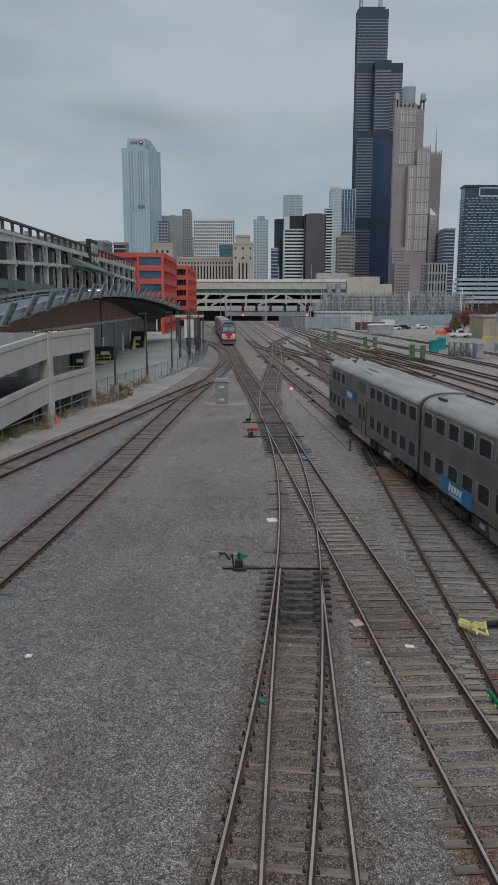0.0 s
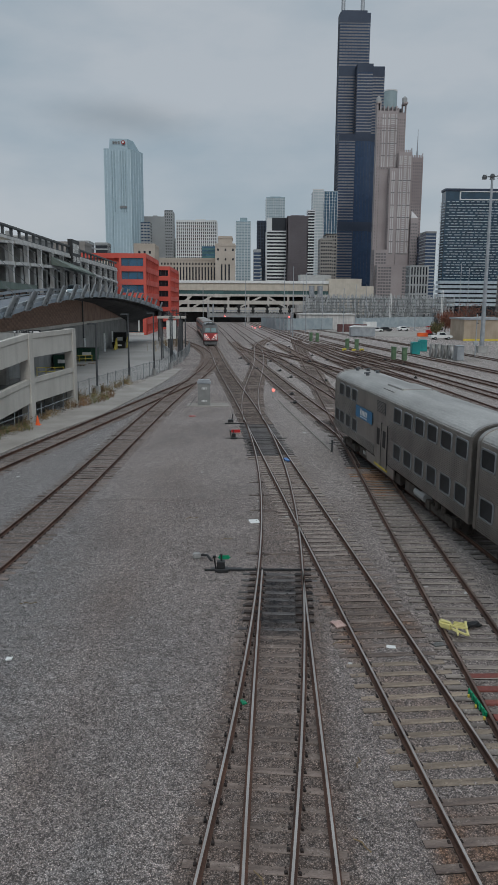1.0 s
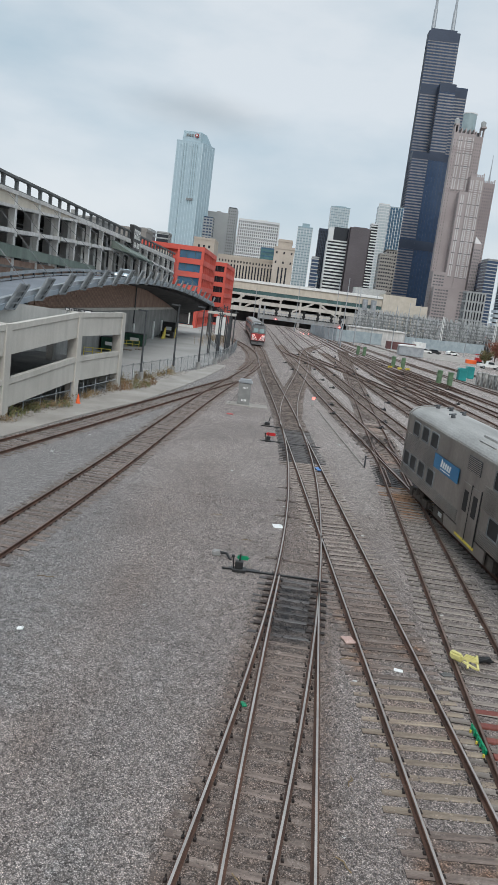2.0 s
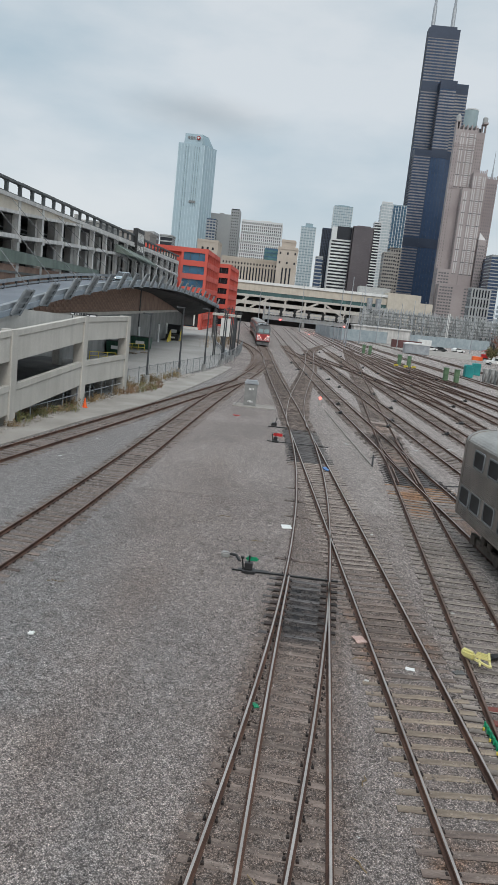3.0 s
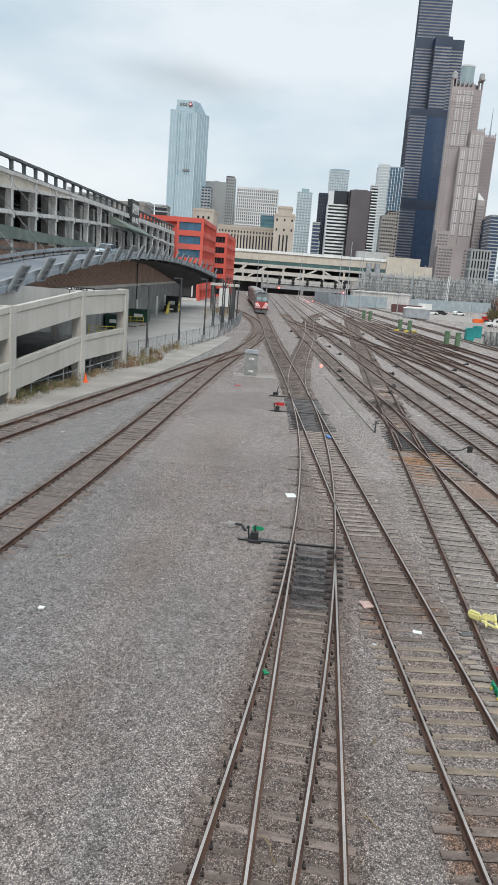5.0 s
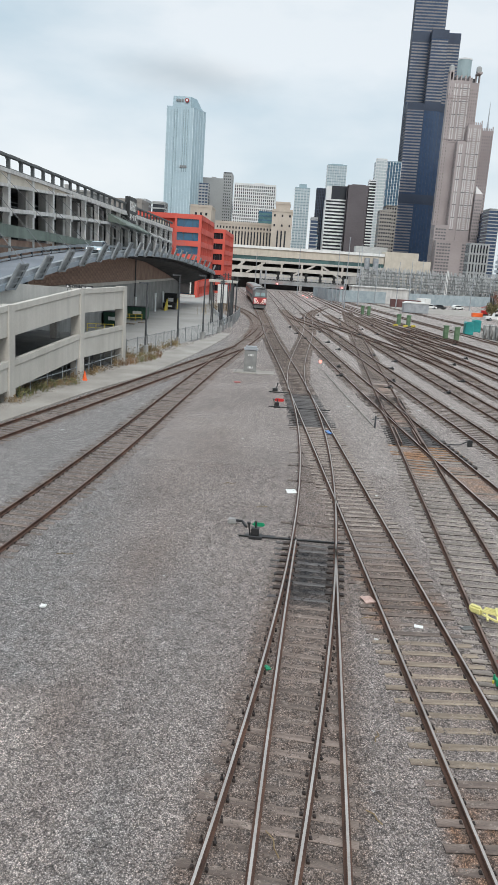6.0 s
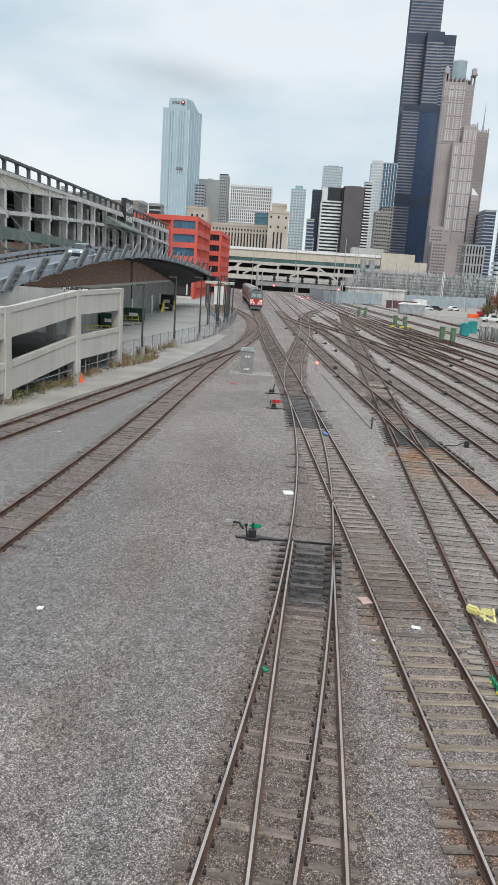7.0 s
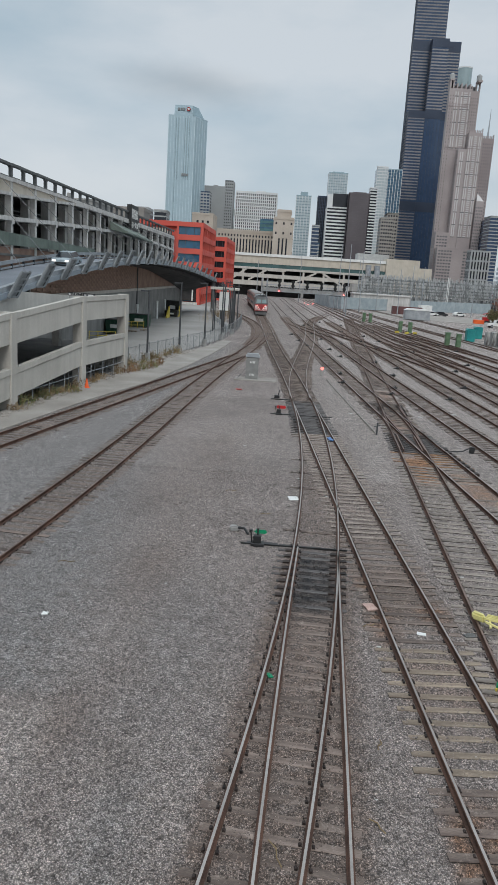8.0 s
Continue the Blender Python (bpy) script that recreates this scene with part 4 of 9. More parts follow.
        box(bm, x + 0.1, x + 0.28, 58.985, 59.0, 6.7, 6.78)
        if w > 1.0:
            # an arrow and the word EXIT in four block letters
            beam(bm, (x + 0.06, 58.99, 6.74), (x + 0.14, 58.99, 6.81), 0.015, 0.03)
            beam(bm, (x + 0.06, 58.99, 6.74), (x + 0.14, 58.99, 6.67), 0.015, 0.03)
            for k, strokes in enumerate((((0, 0, 0, 1), (0, 0, 1, 0), (0, 0.5, 0.8, 0.5), (0, 1, 1, 1)), ((0, 0, 1, 1), (0, 1, 1, 0)), ((0.5, 0, 0.5, 1),), ((0.5, 0, 0.5, 1), (0, 1, 1, 1)))):
                for u0, v0, u1, v1 in strokes:
                    q = x + 0.4 + k * 0.17
                    beam(bm, (q + u0 * 0.1, 58.99, 6.68 + v0 * 0.15), (q + u1 * 0.1, 58.99, 6.68 + v1 * 0.15), 0.015, 0.028)
        elif w > 0.5:
            box(bm, x + 0.4, x + w - 0.12, 58.985, 59.0, 6.69, 6.79)
        part("sign_bar", bm, n, sg)
    return th


garage_ramp()


# ---- the shopping-centre car park with its brick base ----
FX = -24.5
M_PARAPET = surface("weathered_grey_parapet", (0.085, 0.09, 0.092), (0.13, 0.135, 0.135), 0.8, 0.7, 0.1, 12.0, 0.15, 0.05)
BAY = 6.4


def store_front():
    th = thing("car_park_building", "grey concrete-framed multi-storey car park on a brown brick base", "building")
    y0 = 67.3 - 4 * BAY
    ys = [y0 + BAY * i for i in range(20)]
    end = ys[-1]
    slab_z = lambda y: float(np.interp(y, [40, 67, 80, 93, 106, 126, 142, 164, 180], [11.9, 12.6, 13.1, 13.5, 13.8, 14.0, 13.8, 13.3, 13.0]))
    top_z = lambda y: float(np.interp(y, [40, 67, 80, 87, 93, 180], [13.6, 14.6, 15.2, 15.6, 15.7, 15.6]))
    low_z = 9.0
    fall = lambda y: float(np.interp(y, [40, 75, 110], [-0.32, -0.12, 0.0]))
    for y in ys:
        bm = bmesh.new()
        box(bm, FX - 0.5, FX, y - 0.28, y + 0.28, low_z, 16.0)
        box(bm, FX - 0.2, FX + 0.12, y - 0.35, y + 0.35, slab_z(y) - 0.45, slab_z(y) + 0.2)
        part("column", bm, M_PALECONC, th)
    for a, b in zip(ys[:-1], ys[1:]):
        bm = bmesh.new()
        beam(bm, (FX + 0.02, a + 0.29, slab_z(a)), (FX + 0.02, b - 0.29, slab_z(b)), 0.4, 0.36)
        beam(bm, (FX + 0.02, a + 0.29, top_z(a) + 0.05), (FX + 0.02, b - 0.29, top_z(b) + 0.05), 0.4, 0.26)
        part("floor_beam", bm, M_PALECONC, th)
        bm = bmesh.new()
        hexa(bm, [(FX - 0.3, a + 0.29, top_z(a) + 0.2), (FX - 0.1, a + 0.29, top_z(a) + 0.2), (FX - 0.1, b - 0.29, top_z(b) + 0.2), (FX - 0.3, b - 0.29, top_z(b) + 0.2)],
             [(FX - 0.3, a + 0.29, 16.0), (FX - 0.1, a + 0.29, 16.0), (FX - 0.1, b - 0.29, 16.0), (FX - 0.3, b - 0.29, 16.0)])
        part("wall_panel", bm, M_CREAM, th, "cream panel")
        # roof parapet: an open rail carried on stubby posts
        bm = bmesh.new()
        box(bm, FX - 0.35, FX + 0.1, a, b, 15.9 + fall(a), 16.22 + fall(a))
        part("parapet_beam", bm, M_PALECONC, th)
        bm = bmesh.new()
        f = fall(a)
        box(bm, FX - 0.3, FX + 0.12, a, b, 17.2 + f, 17.42 + f)
        box(bm, FX - 0.2, FX + 0.0, a, b, 16.22 + f, 16.32 + f)
        for k in range(2):
            yy = a + BAY * k / 2
            box(bm, FX - 0.24, FX + 0.04, yy - 0.16, yy + 0.16, 16.22 + f, 17.2 + f)
            for q in (0.28, BAY / 2 - 0.28):
                hexa(bm, [(FX - 0.2, yy + q - 0.1, 17.05 + f), (FX, yy + q - 0.1, 17.05 + f), (FX, yy + q + 0.1, 17.05 + f), (FX - 0.2, yy + q + 0.1, 17.05 + f)],
                     [(FX - 0.2, yy + q - 0.2, 17.2 + f), (FX, yy + q - 0.2, 17.2 + f), (FX, yy + q + 0.2, 17.2 + f), (FX - 0.2, yy + q + 0.2, 17.2 + f)])
        part("parapet_rail", bm, M_PARAPET, th, "dark steel parapet rail")
        # set-back inner columns and the dark parking floors behind
        bm = bmesh.new()
        m = (a + b) / 2
        box(bm, FX - 2.6, FX - 1.8, m - 0.2, m + 0.9, low_z, 15.6)
        part("inner_column", bm, M_PALECONC, th)
        bm = bmesh.new()
        for z in (slab_z(m) + 0.55, slab_z(m) + 0.95, low_z + 2.2, low_z + 2.6):
            beam(bm, (FX - 3.4, a, z), (FX - 3.4, b, z), 0.08, 0.12)
        part("barrier_cable", bm, M_DULLSTEEL, th)
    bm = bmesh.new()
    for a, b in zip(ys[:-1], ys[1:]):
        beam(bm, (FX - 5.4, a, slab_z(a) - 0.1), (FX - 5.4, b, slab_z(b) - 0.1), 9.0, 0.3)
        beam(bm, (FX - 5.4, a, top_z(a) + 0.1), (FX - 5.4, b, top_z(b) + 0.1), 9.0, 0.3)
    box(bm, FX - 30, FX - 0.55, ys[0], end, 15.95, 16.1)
    # parking decks coloured darker for the shade between the floors
    part("parking_floor", bm, M_CONC_DARK, th, "concrete parking decks with indoor shade in their colour")
    # core walls take a near-black colour for the shade inside the car park
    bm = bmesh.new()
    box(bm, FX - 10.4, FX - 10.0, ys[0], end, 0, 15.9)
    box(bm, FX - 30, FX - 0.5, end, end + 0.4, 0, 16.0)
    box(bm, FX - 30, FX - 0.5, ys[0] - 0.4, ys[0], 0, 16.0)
    part("core_wall", bm, M_SHADEWALL, th, "inner wall, indoor shade put into its colour")
    # diagonal stay rods are hung from column heads; the base wall is brick over concrete
    bm = bmesh.new()
    box(bm, FX - 0.4, FX, ys[0], 176, 0.0, 5.45)
    part("dock_wall", bm, M_DOCKWALL, th, "grey concrete loading-dock wall")
    bm = bmesh.new()
    box(bm, FX - 0.42, FX + 0.14, ys[0], 176, 5.45, 5.85)
    part("wall_band", bm, M_PRECAST, th, "pale concrete band")
    bm = bmesh.new()
    box(bm, FX - 0.4, FX - 0.06, ys[0], 176, 5.85, 10.15)
    part("brick_backing", bm, M_BRICK, th)
    bm = bmesh.new()
    bar(bm, (FX + 0.1, 124.5, 0.2), (FX + 0.1, 124.5, 9.6), 0.1, 8)
    part("downpipe", bm, M_DARKSTEEL, th, "dark downpipe on the brick base")
    return th


def brick_panels(th):
    """Large brown masonry units of the base wall, laid in running bond with open joints."""
    bm = bmesh.new()
    box(bm, 0, 0.07, -0.37, 0.37, -0.135, 0.135)
    me = finish("brick", bm, M_BRICK)
    for r in range(11):
        for i in range(27):
            y = 74 + i * 0.8 * 2.2 + (0.88 if r % 2 else 0)
            piece("brick", me, th, pose(FX - 0.06, y, 6.02 + r * 0.31, 0, 0, 0) @ Matrix.Diagonal((1, 2.2, 1, 1)))


store = store_front()
brick_panels(store)


# ---- the curved exit ramp hung from the car park ----
RAMP_Y = [36, 45, 57, 63, 69, 75, 82, 88, 95, 108, 117, 128, 139, 150, 162, 172, 181]
RAMP_Z = [5.4, 6.2, 7.45, 7.9, 8.45, 8.9, 9.3, 9.55, 9.75, 9.95, 9.95, 9.9, 9.75, 9.4, 8.7, 8.0, 7.3]


def ramp_z(y):
    c = np.polyfit((np.array(RAMP_Y) - 100) / 60, RAMP_Z, 5)
    return float(np.polyval(c, (y - 100) / 60))


def ramp_out(y):
    """The ramp's outer edge in plan: along the building, then bending towards the yard's end."""
    return float(np.interp(y, [36, 60, 120, 150, 170, 182], [-18.2, -18.9, -19.0, -18.6, -17.6, -16.4]))


def exit_ramp():
    th = thing("exit_ramp", "blue-grey steel exit ramp hung beside the car park", "ramp")
    ys = np.linspace(36, 181, 50)
    for name, mat, d0, d1, za, zb, lab in (("deck", M_ASPHALT, 0.35, 5.3, -0.1, 0.12, "grey asphalt roadway"), ("outer_kerb", M_STEEL, 0.0, 0.35, 0.2, 0.55, "pale steel kerb"),
                                       ("edge_girder", M_BLUESTEEL, -0.12, 0.45, -0.2, 0.19, "")):
        bm = bmesh.new()
        for a, b in zip(ys[:-1], ys[1:]):
            pa, pb, qa, qb = ramp_out(a), ramp_out(b), ramp_z(a), ramp_z(b)
            hexa(bm, [(pa - d1, a, qa + za), (pa - d0, a, qa + za), (pb - d0, b, qb + za), (pb - d1, b, qb + za)],
                 [(pa - d1, a, qa + zb), (pa - d0, a, qa + zb), (pb - d0, b, qb + zb), (pb - d1, b, qb + zb)])
        bmesh.ops.remove_doubles(bm, verts=bm.verts, dist=0.001)
        part(name, bm, mat, th, lab)
    bm = bmesh.new()
    for a, b in zip(ys[:-1], ys[1:]):
        beam(bm, (ramp_out(a) - 5.05, a, ramp_z(a) + 0.75), (ramp_out(b) - 5.05, b, ramp_z(b) + 0.75), 0.16, 0.3)
        beam(bm, (ramp_out(a) - 5.05, a, ramp_z(a) + 0.3), (ramp_out(b) - 5.05, b, ramp_z(b) + 0.3), 0.12, 0.16)
    part("inner_guard_rail", bm, M_STEEL, th, "pale steel guard rail")
    for a in ys[:-1]:
        bm = bmesh.new()
        box(bm, ramp_out(a) - 5.12, ramp_out(a) - 4.98, a, a + 0.2, ramp_z(a), ramp_z(a) + 0.7)
        part("guard_post", bm, M_DARKSTEEL, th)
    # girder and soffit in the middle of the deck, their shade put into the colour
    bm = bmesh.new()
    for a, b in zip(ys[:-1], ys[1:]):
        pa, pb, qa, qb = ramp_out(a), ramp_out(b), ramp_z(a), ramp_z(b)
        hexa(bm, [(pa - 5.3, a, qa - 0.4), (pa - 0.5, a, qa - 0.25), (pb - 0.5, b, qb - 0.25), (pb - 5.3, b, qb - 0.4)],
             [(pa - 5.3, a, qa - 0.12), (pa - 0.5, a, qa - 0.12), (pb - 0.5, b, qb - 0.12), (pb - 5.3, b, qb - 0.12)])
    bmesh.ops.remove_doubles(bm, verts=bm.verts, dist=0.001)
    part("soffit", bm, M_SHADEWALL, th, "soffit girder, its shade put into the colour")
    # haunch shaped and coloured to fill the dark shade under the ramp
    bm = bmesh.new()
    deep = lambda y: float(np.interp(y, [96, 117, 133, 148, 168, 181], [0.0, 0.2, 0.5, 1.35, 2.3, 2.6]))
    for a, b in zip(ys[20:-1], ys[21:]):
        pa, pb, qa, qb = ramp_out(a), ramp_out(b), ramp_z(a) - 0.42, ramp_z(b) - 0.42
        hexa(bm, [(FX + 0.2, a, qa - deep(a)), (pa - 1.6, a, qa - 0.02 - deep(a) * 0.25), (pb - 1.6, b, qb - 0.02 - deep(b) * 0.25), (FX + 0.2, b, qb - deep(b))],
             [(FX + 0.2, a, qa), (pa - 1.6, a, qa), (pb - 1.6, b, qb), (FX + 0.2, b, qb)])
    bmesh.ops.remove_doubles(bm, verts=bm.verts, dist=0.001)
    part("haunch", bm, M_SHADEWALL, th, "haunched underside, its shade put into the colour")
    # inclined bracket frames on the outer edge, one for each stay rod
    k, y = 0, 50.6
    while y < 178:
        z, x = ramp_z(y), ramp_out(y)
        fr = bmesh.new()
        hexa(fr, [(x + 0.12, y - 0.75, z - 0.2), (x + 0.16, y - 0.75, z - 0.2), (x + 0.16, y + 0.75, z - 0.2), (x + 0.12, y + 0.75, z - 0.2)],
             [(x + 0.56, y + 0.7, z + 1.4), (x + 0.6, y + 0.7, z + 1.4), (x + 0.6, y + 2.2, z + 1.4), (x + 0.56, y + 2.2, z + 1.4)])
        br = part("bracket", fr, M_DULLSTEEL, th)
        for s in (-0.8, 0.8):
            fr = bmesh.new()
            beam(fr, (x + 0.2, y + s, z - 0.25), (x + 0.65, y + s + 1.5, z + 1.5), 0.14, 0.18)
            part("side_bar", fr, M_DULLSTEEL, br)
        for q in (0.02, 0.24, 0.48, 0.72, 0.97):
            fr = bmesh.new()
            beam(fr, (x + 0.2 + 0.45 * q, y - 0.85 + 1.5 * q, z - 0.25 + 1.75 * q), (x + 0.2 + 0.45 * q, y + 0.85 + 1.5 * q, z - 0.25 + 1.75 * q), 0.12, 0.12)
            part("cross_bar", fr, M_DULLSTEEL, br)
        if y < 160:
            rd = bmesh.new()
            bar(rd, (x + 0.65, y + 1.5, z + 1.5), (FX + 0.1, y + 1.6, 15.6), 0.026, 5)
            part("stay_rod", rd, M_DULLSTEEL, br)
        y += BAY if y < 110 else (BAY * 0.97)
        k += 1
    # piers under the far end
    for y in (180,):
        bm = bmesh.new()
        bar(bm, (ramp_out(y) - 0.6, y, 0), (ramp_out(y) - 0.6, y, ramp_z(y) - 0.2), 0.35, 12)
        part("pier", bm, M_CONC_DARK, th)
    # crosshead added to close that shade at the ramp end, same near-black
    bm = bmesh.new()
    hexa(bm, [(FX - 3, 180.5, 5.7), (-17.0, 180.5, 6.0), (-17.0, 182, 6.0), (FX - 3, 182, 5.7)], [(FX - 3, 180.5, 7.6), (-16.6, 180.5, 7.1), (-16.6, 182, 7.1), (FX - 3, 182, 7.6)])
    part("crosshead", bm, M_SHADEWALL, th, "crosshead beam under the ramp end, shade put into its colour")
    # green fascia over the roadway on the building side
    bm = bmesh.new()
    for a, b in zip(ys[:20], ys[1:21]):
        za, zb = 10.2 + 0.004 * (a - 36), 10.2 + 0.004 * (b - 36)
        ta, tb = 11.55 - 0.011 * (a - 50), 11.55 - 0.011 * (b - 50)
        hexa(bm, [(FX + 0.15, a, za), (FX + 0.3, a, za), (FX + 0.3, b, zb), (FX + 0.15, b, zb)],
             [(FX + 0.15, a, ta), (FX + 0.3, a, ta), (FX + 0.3, b, tb), (FX + 0.15, b, tb)])
    bmesh.ops.remove_doubles(bm, verts=bm.verts, dist=0.001)
    part("fascia", bm, M_FASCIA, th, "dull green fascia panel")
    return th


exit_ramp()

# return wall with the shade under the ramp put into its colour
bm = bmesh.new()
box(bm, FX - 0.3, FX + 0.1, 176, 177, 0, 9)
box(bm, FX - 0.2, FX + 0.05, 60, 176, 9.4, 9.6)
solid("wall_return", bm, M_CONC_DARK, "concrete return wall under the ramp, shade put into its colour", kind="structure")


# ---- red office blocks beyond the yard ----
def red_block(label, x0, x1, y0, y1, h, floors, front_bays, side_bays, dark=False):
    th = thing("office_building", label, "building", group="red office blocks")
    f = h / floors
    bm = bmesh.new()
    box(bm, x0 + 0.6, x1 - 0.6, y0 + 0.6, y1 - 0.6, 0, h - 0.4)
    part("core", bm, M_GLASS, th)
    for i in range(floors + 1):
        z = i * f
        bm = bmesh.new()
        box(bm, x0, x1, y0, y1, max(z - 0.75, 0), min(z + 0.75, h + 0.5) if i < floors else h + 0.5)
        part("floor_band", bm, M_REDBRICK, th)
    for n, horizontal in ((front_bays, True), (side_bays, False)):
        for i in range(n + 1):
            bm = bmesh.new()
            w = 0.55 if (i in (0, n)) else 0.3
            if horizontal:
                x = x0 + (x1 - x0) * i / n
                box(bm, max(x - w, x0 - 0.05), min(x + w, x1 + 0.05), y0 - 0.05, y0 + 0.8, 0, h)
            else:
                y = y0 + (y1 - y0) * i / n
                box(bm, x1 - 0.8, x1 + 0.05, max(y - w, y0 - 0.04), min(y + w, y1 + 0.05), 0, h)
            part("pier", bm, M_REDBRICK, th)
    glass = M_GLASS if dark else M_GLASS_BLUE
    for i in range(floors):
        for j in range(front_bays):
            a, b = x0 + (x1 - x0) * j / front_bays, x0 + (x1 - x0) * (j + 1) / front_bays
            if b - a < 1.5:
                continue
            bm = bmesh.new()
            box(bm, a + 0.3, b - 0.3, y0 + 0.45, y0 + 0.55, i * f + 0.75, (i + 1) * f - 0.75)
            wd = part("window", bm, glass, th)
            bm = bmesh.new()
            for q in (0.33, 0.66):
                xx = a + (b - a) * q
                box(bm, xx - 0.06, xx + 0.06, y0 + 0.38, y0 + 0.44, i * f + 0.75, (i + 1) * f - 0.75)
            part("mullion", bm, M_DARKSTEEL, wd)
    return th


red_block("orange-red office building with blue window bands", -31.5, -24.0, 215, 252, 22.1, 6, 1, 7)
red_block("orange-red office building with dark open floors", -25.9, -21.0, 262, 303, 20.8, 6, 1, 8, dark=True)
bm = bmesh.new()
box(bm, -80, -32.5, 222, 260, 0, 22.6)
box(bm, -80, -31.8, 221, 222, 21.6, 23.0)
solid("low_red_hall", bm, M_REDBRICK, "long low orange-red building behind the car park", "building")
bm = bmesh.new()
box(bm, -60, -33, 205, 214, 0, 19.6)
box(bm, -60.4, -32.6, 204.6, 205, 18.6, 20)
solid("cream_hall", bm, M_CREAM, "cream rendered building corner behind the car park", "building")

# the loading opening at the foot of the nearer red block
th = thing("loading_bay", "dark loading bay with a red surround and a white dock edge", "loading bay", pose(-27.6, 213.2, 0))
for x0, x1, z0, z1, m, lab in ((-3.4, -2.5, 0, 5.4, M_REDBRICK, ""), (2.6, 3.4, 0, 5.4, M_REDBRICK, ""), (-2.5, 2.6, 4.6, 5.4, M_REDBRICK, "")):
    bm = bmesh.new()
    box(bm, x0, x1, 0, 1.6, z0, z1)
    part("surround", bm, m, th)
# near-black panel painted as the shade inside the open bay
bm = bmesh.new()
box(bm, -2.5, 2.6, 1.2, 1.5, 1.1, 4.6)
part("bay_shade_panel", bm, M_SHADEWALL, th, "near-black panel for the shade inside the open bay")
bm = bmesh.new()
box(bm, -2.9, 2.9, -0.6, 1.0, 0.05, 0.7)
part("dock_edge", bm, M_PALECONC, th, "pale dock platform")
bm = bmesh.new()
box(bm, 1.2, 1.55, 0.7, 1.1, 1.0, 4.6)
part("post", bm, M_WHITE, th)


# ---- the long viaduct building over the tracks ----
def viaduct():
    th = thing("viaduct_building", "cream viaduct building with open parking levels over the tracks", "building")
    x0, x1, y = -30.0, 46.0, 360.0
    for name, za, zb, ya, yb, mat, lab in (("roof_edge", 18.4, 19.6, -0.6, 30, M_WHITE, "white roof edge"), ("upper_wall", 15.0, 18.4, 0, 30, M_CREAM, "cream wall"),
                                      ("ledge", 12.3, 13.3, -0.5, 30, M_PRECAST, ""), ("middle_beam", 8.6, 10.3, -0.4, 30, M_PRECAST, ""),
                                      ("lower_beam", 4.9, 7.0, -0.5, 30, M_PRECAST, "")):
        bm = bmesh.new()
        box(bm, x0, x1, y + ya, y + yb, za, zb)
        part(name, bm, mat, th, lab)
    bm = bmesh.new()
    box(bm, x0, x1, y + 0.4, y + 1.0, 13.3, 15.0)
    part("window_band", bm, glass_skin("greenish_glass", (0.06, 0.12, 0.12), 0.15), th, "greenish window band")
    # closing wall with the viaduct interior's shade put into its colour
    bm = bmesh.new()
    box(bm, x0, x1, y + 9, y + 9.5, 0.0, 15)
    part("inner_wall", bm, M_SHADEWALL, th, "inner wall coloured near-black for the interior's shade")
    k = 0
    for x in np.arange(x0, x1 + 0.1, 9.5):
        bm = bmesh.new()
        box(bm, x - 0.45, x + 0.45, y - 0.3, y + 0.8, 7.0, 12.3)
        part("column", bm, M_PRECAST, th)
        if k % 2 == 0:
            bm = bmesh.new()
            box(bm, x - 0.6, x + 0.6, y + 0.2, y + 1.6, 0.0, 4.9)
            part("pier", bm, M_CONC, th)
        k += 1
    for a, b in (((-18, 7.2), (-9.5, 12.2)), ((-0.5, 12.2), (-9, 12.2)), ((4, 7.2), (14, 12.2)), ((26, 7.2), (17, 12.2)), ((-26, 7.2), (-19, 12.2))):
        bm = bmesh.new()
        beam(bm, (a[0], y - 0.2, a[1]), (b[0], y - 0.2, b[1]), 0.5, 0.8)
        part("brace", bm, M_PRECAST, th)
    # plain eastern hall
    bm = bmesh.new()
    box(bm, 46.1, 61.5, y - 1, y + 30, 4.2, 20.8)
    box(bm, 61.5, 67.5, y - 0.5, y + 28, 3.0, 17.4)
    box(bm, 46.1, 68, y + 3, y + 20, 0.0, 4.2)
    part("plain_hall", bm, M_CREAM, th, "blank cream hall")
    bm = bmesh.new()
    box(bm, 33.5, 48.5, y + 12, y + 24, 19.6, 23.0)
    part("roof_plant", bm, M_STONEGREY, th, "pale grey rooftop plant room")
    for x in (38, 42):
        bm = bmesh.new()
        bar(bm, (x, y - 0.5, 12.4), (x, y - 0.5, 17.4), 1.3, 14)
        part("tank", bm, M_STEEL, th, "upright grey tank")
    bm = bmesh.new()
    box(bm, 30, 45.9, y - 0.8, y - 0.4, 5.0, 8.5)
    part("louvre_wall", bm, M_CONC, th)
    return th


viaduct()


# ---- signal gantry ----
def signal_head(parent, x, y, z):
    bm = bmesh.new()
    box(bm, x - 0.28, x + 0.28, y - 0.05, y + 0.05, z - 1.1, z + 1.1)
    hd = part("signal_head", bm, M_BLACK, parent, "black signal head")
    for dz in (0.65, -0.45):
        bm = bmesh.new()
        bar(bm, (x, y - 0.12, z + dz), (x, y - 0.06, z + dz), 0.52, 14)
        bar(bm, (x, y - 0.5, z + dz + 0.18), (x, y - 0.12, z + dz + 0.18), 0.2, 8)
        part("target", bm, M_BLACK, hd)
    return hd


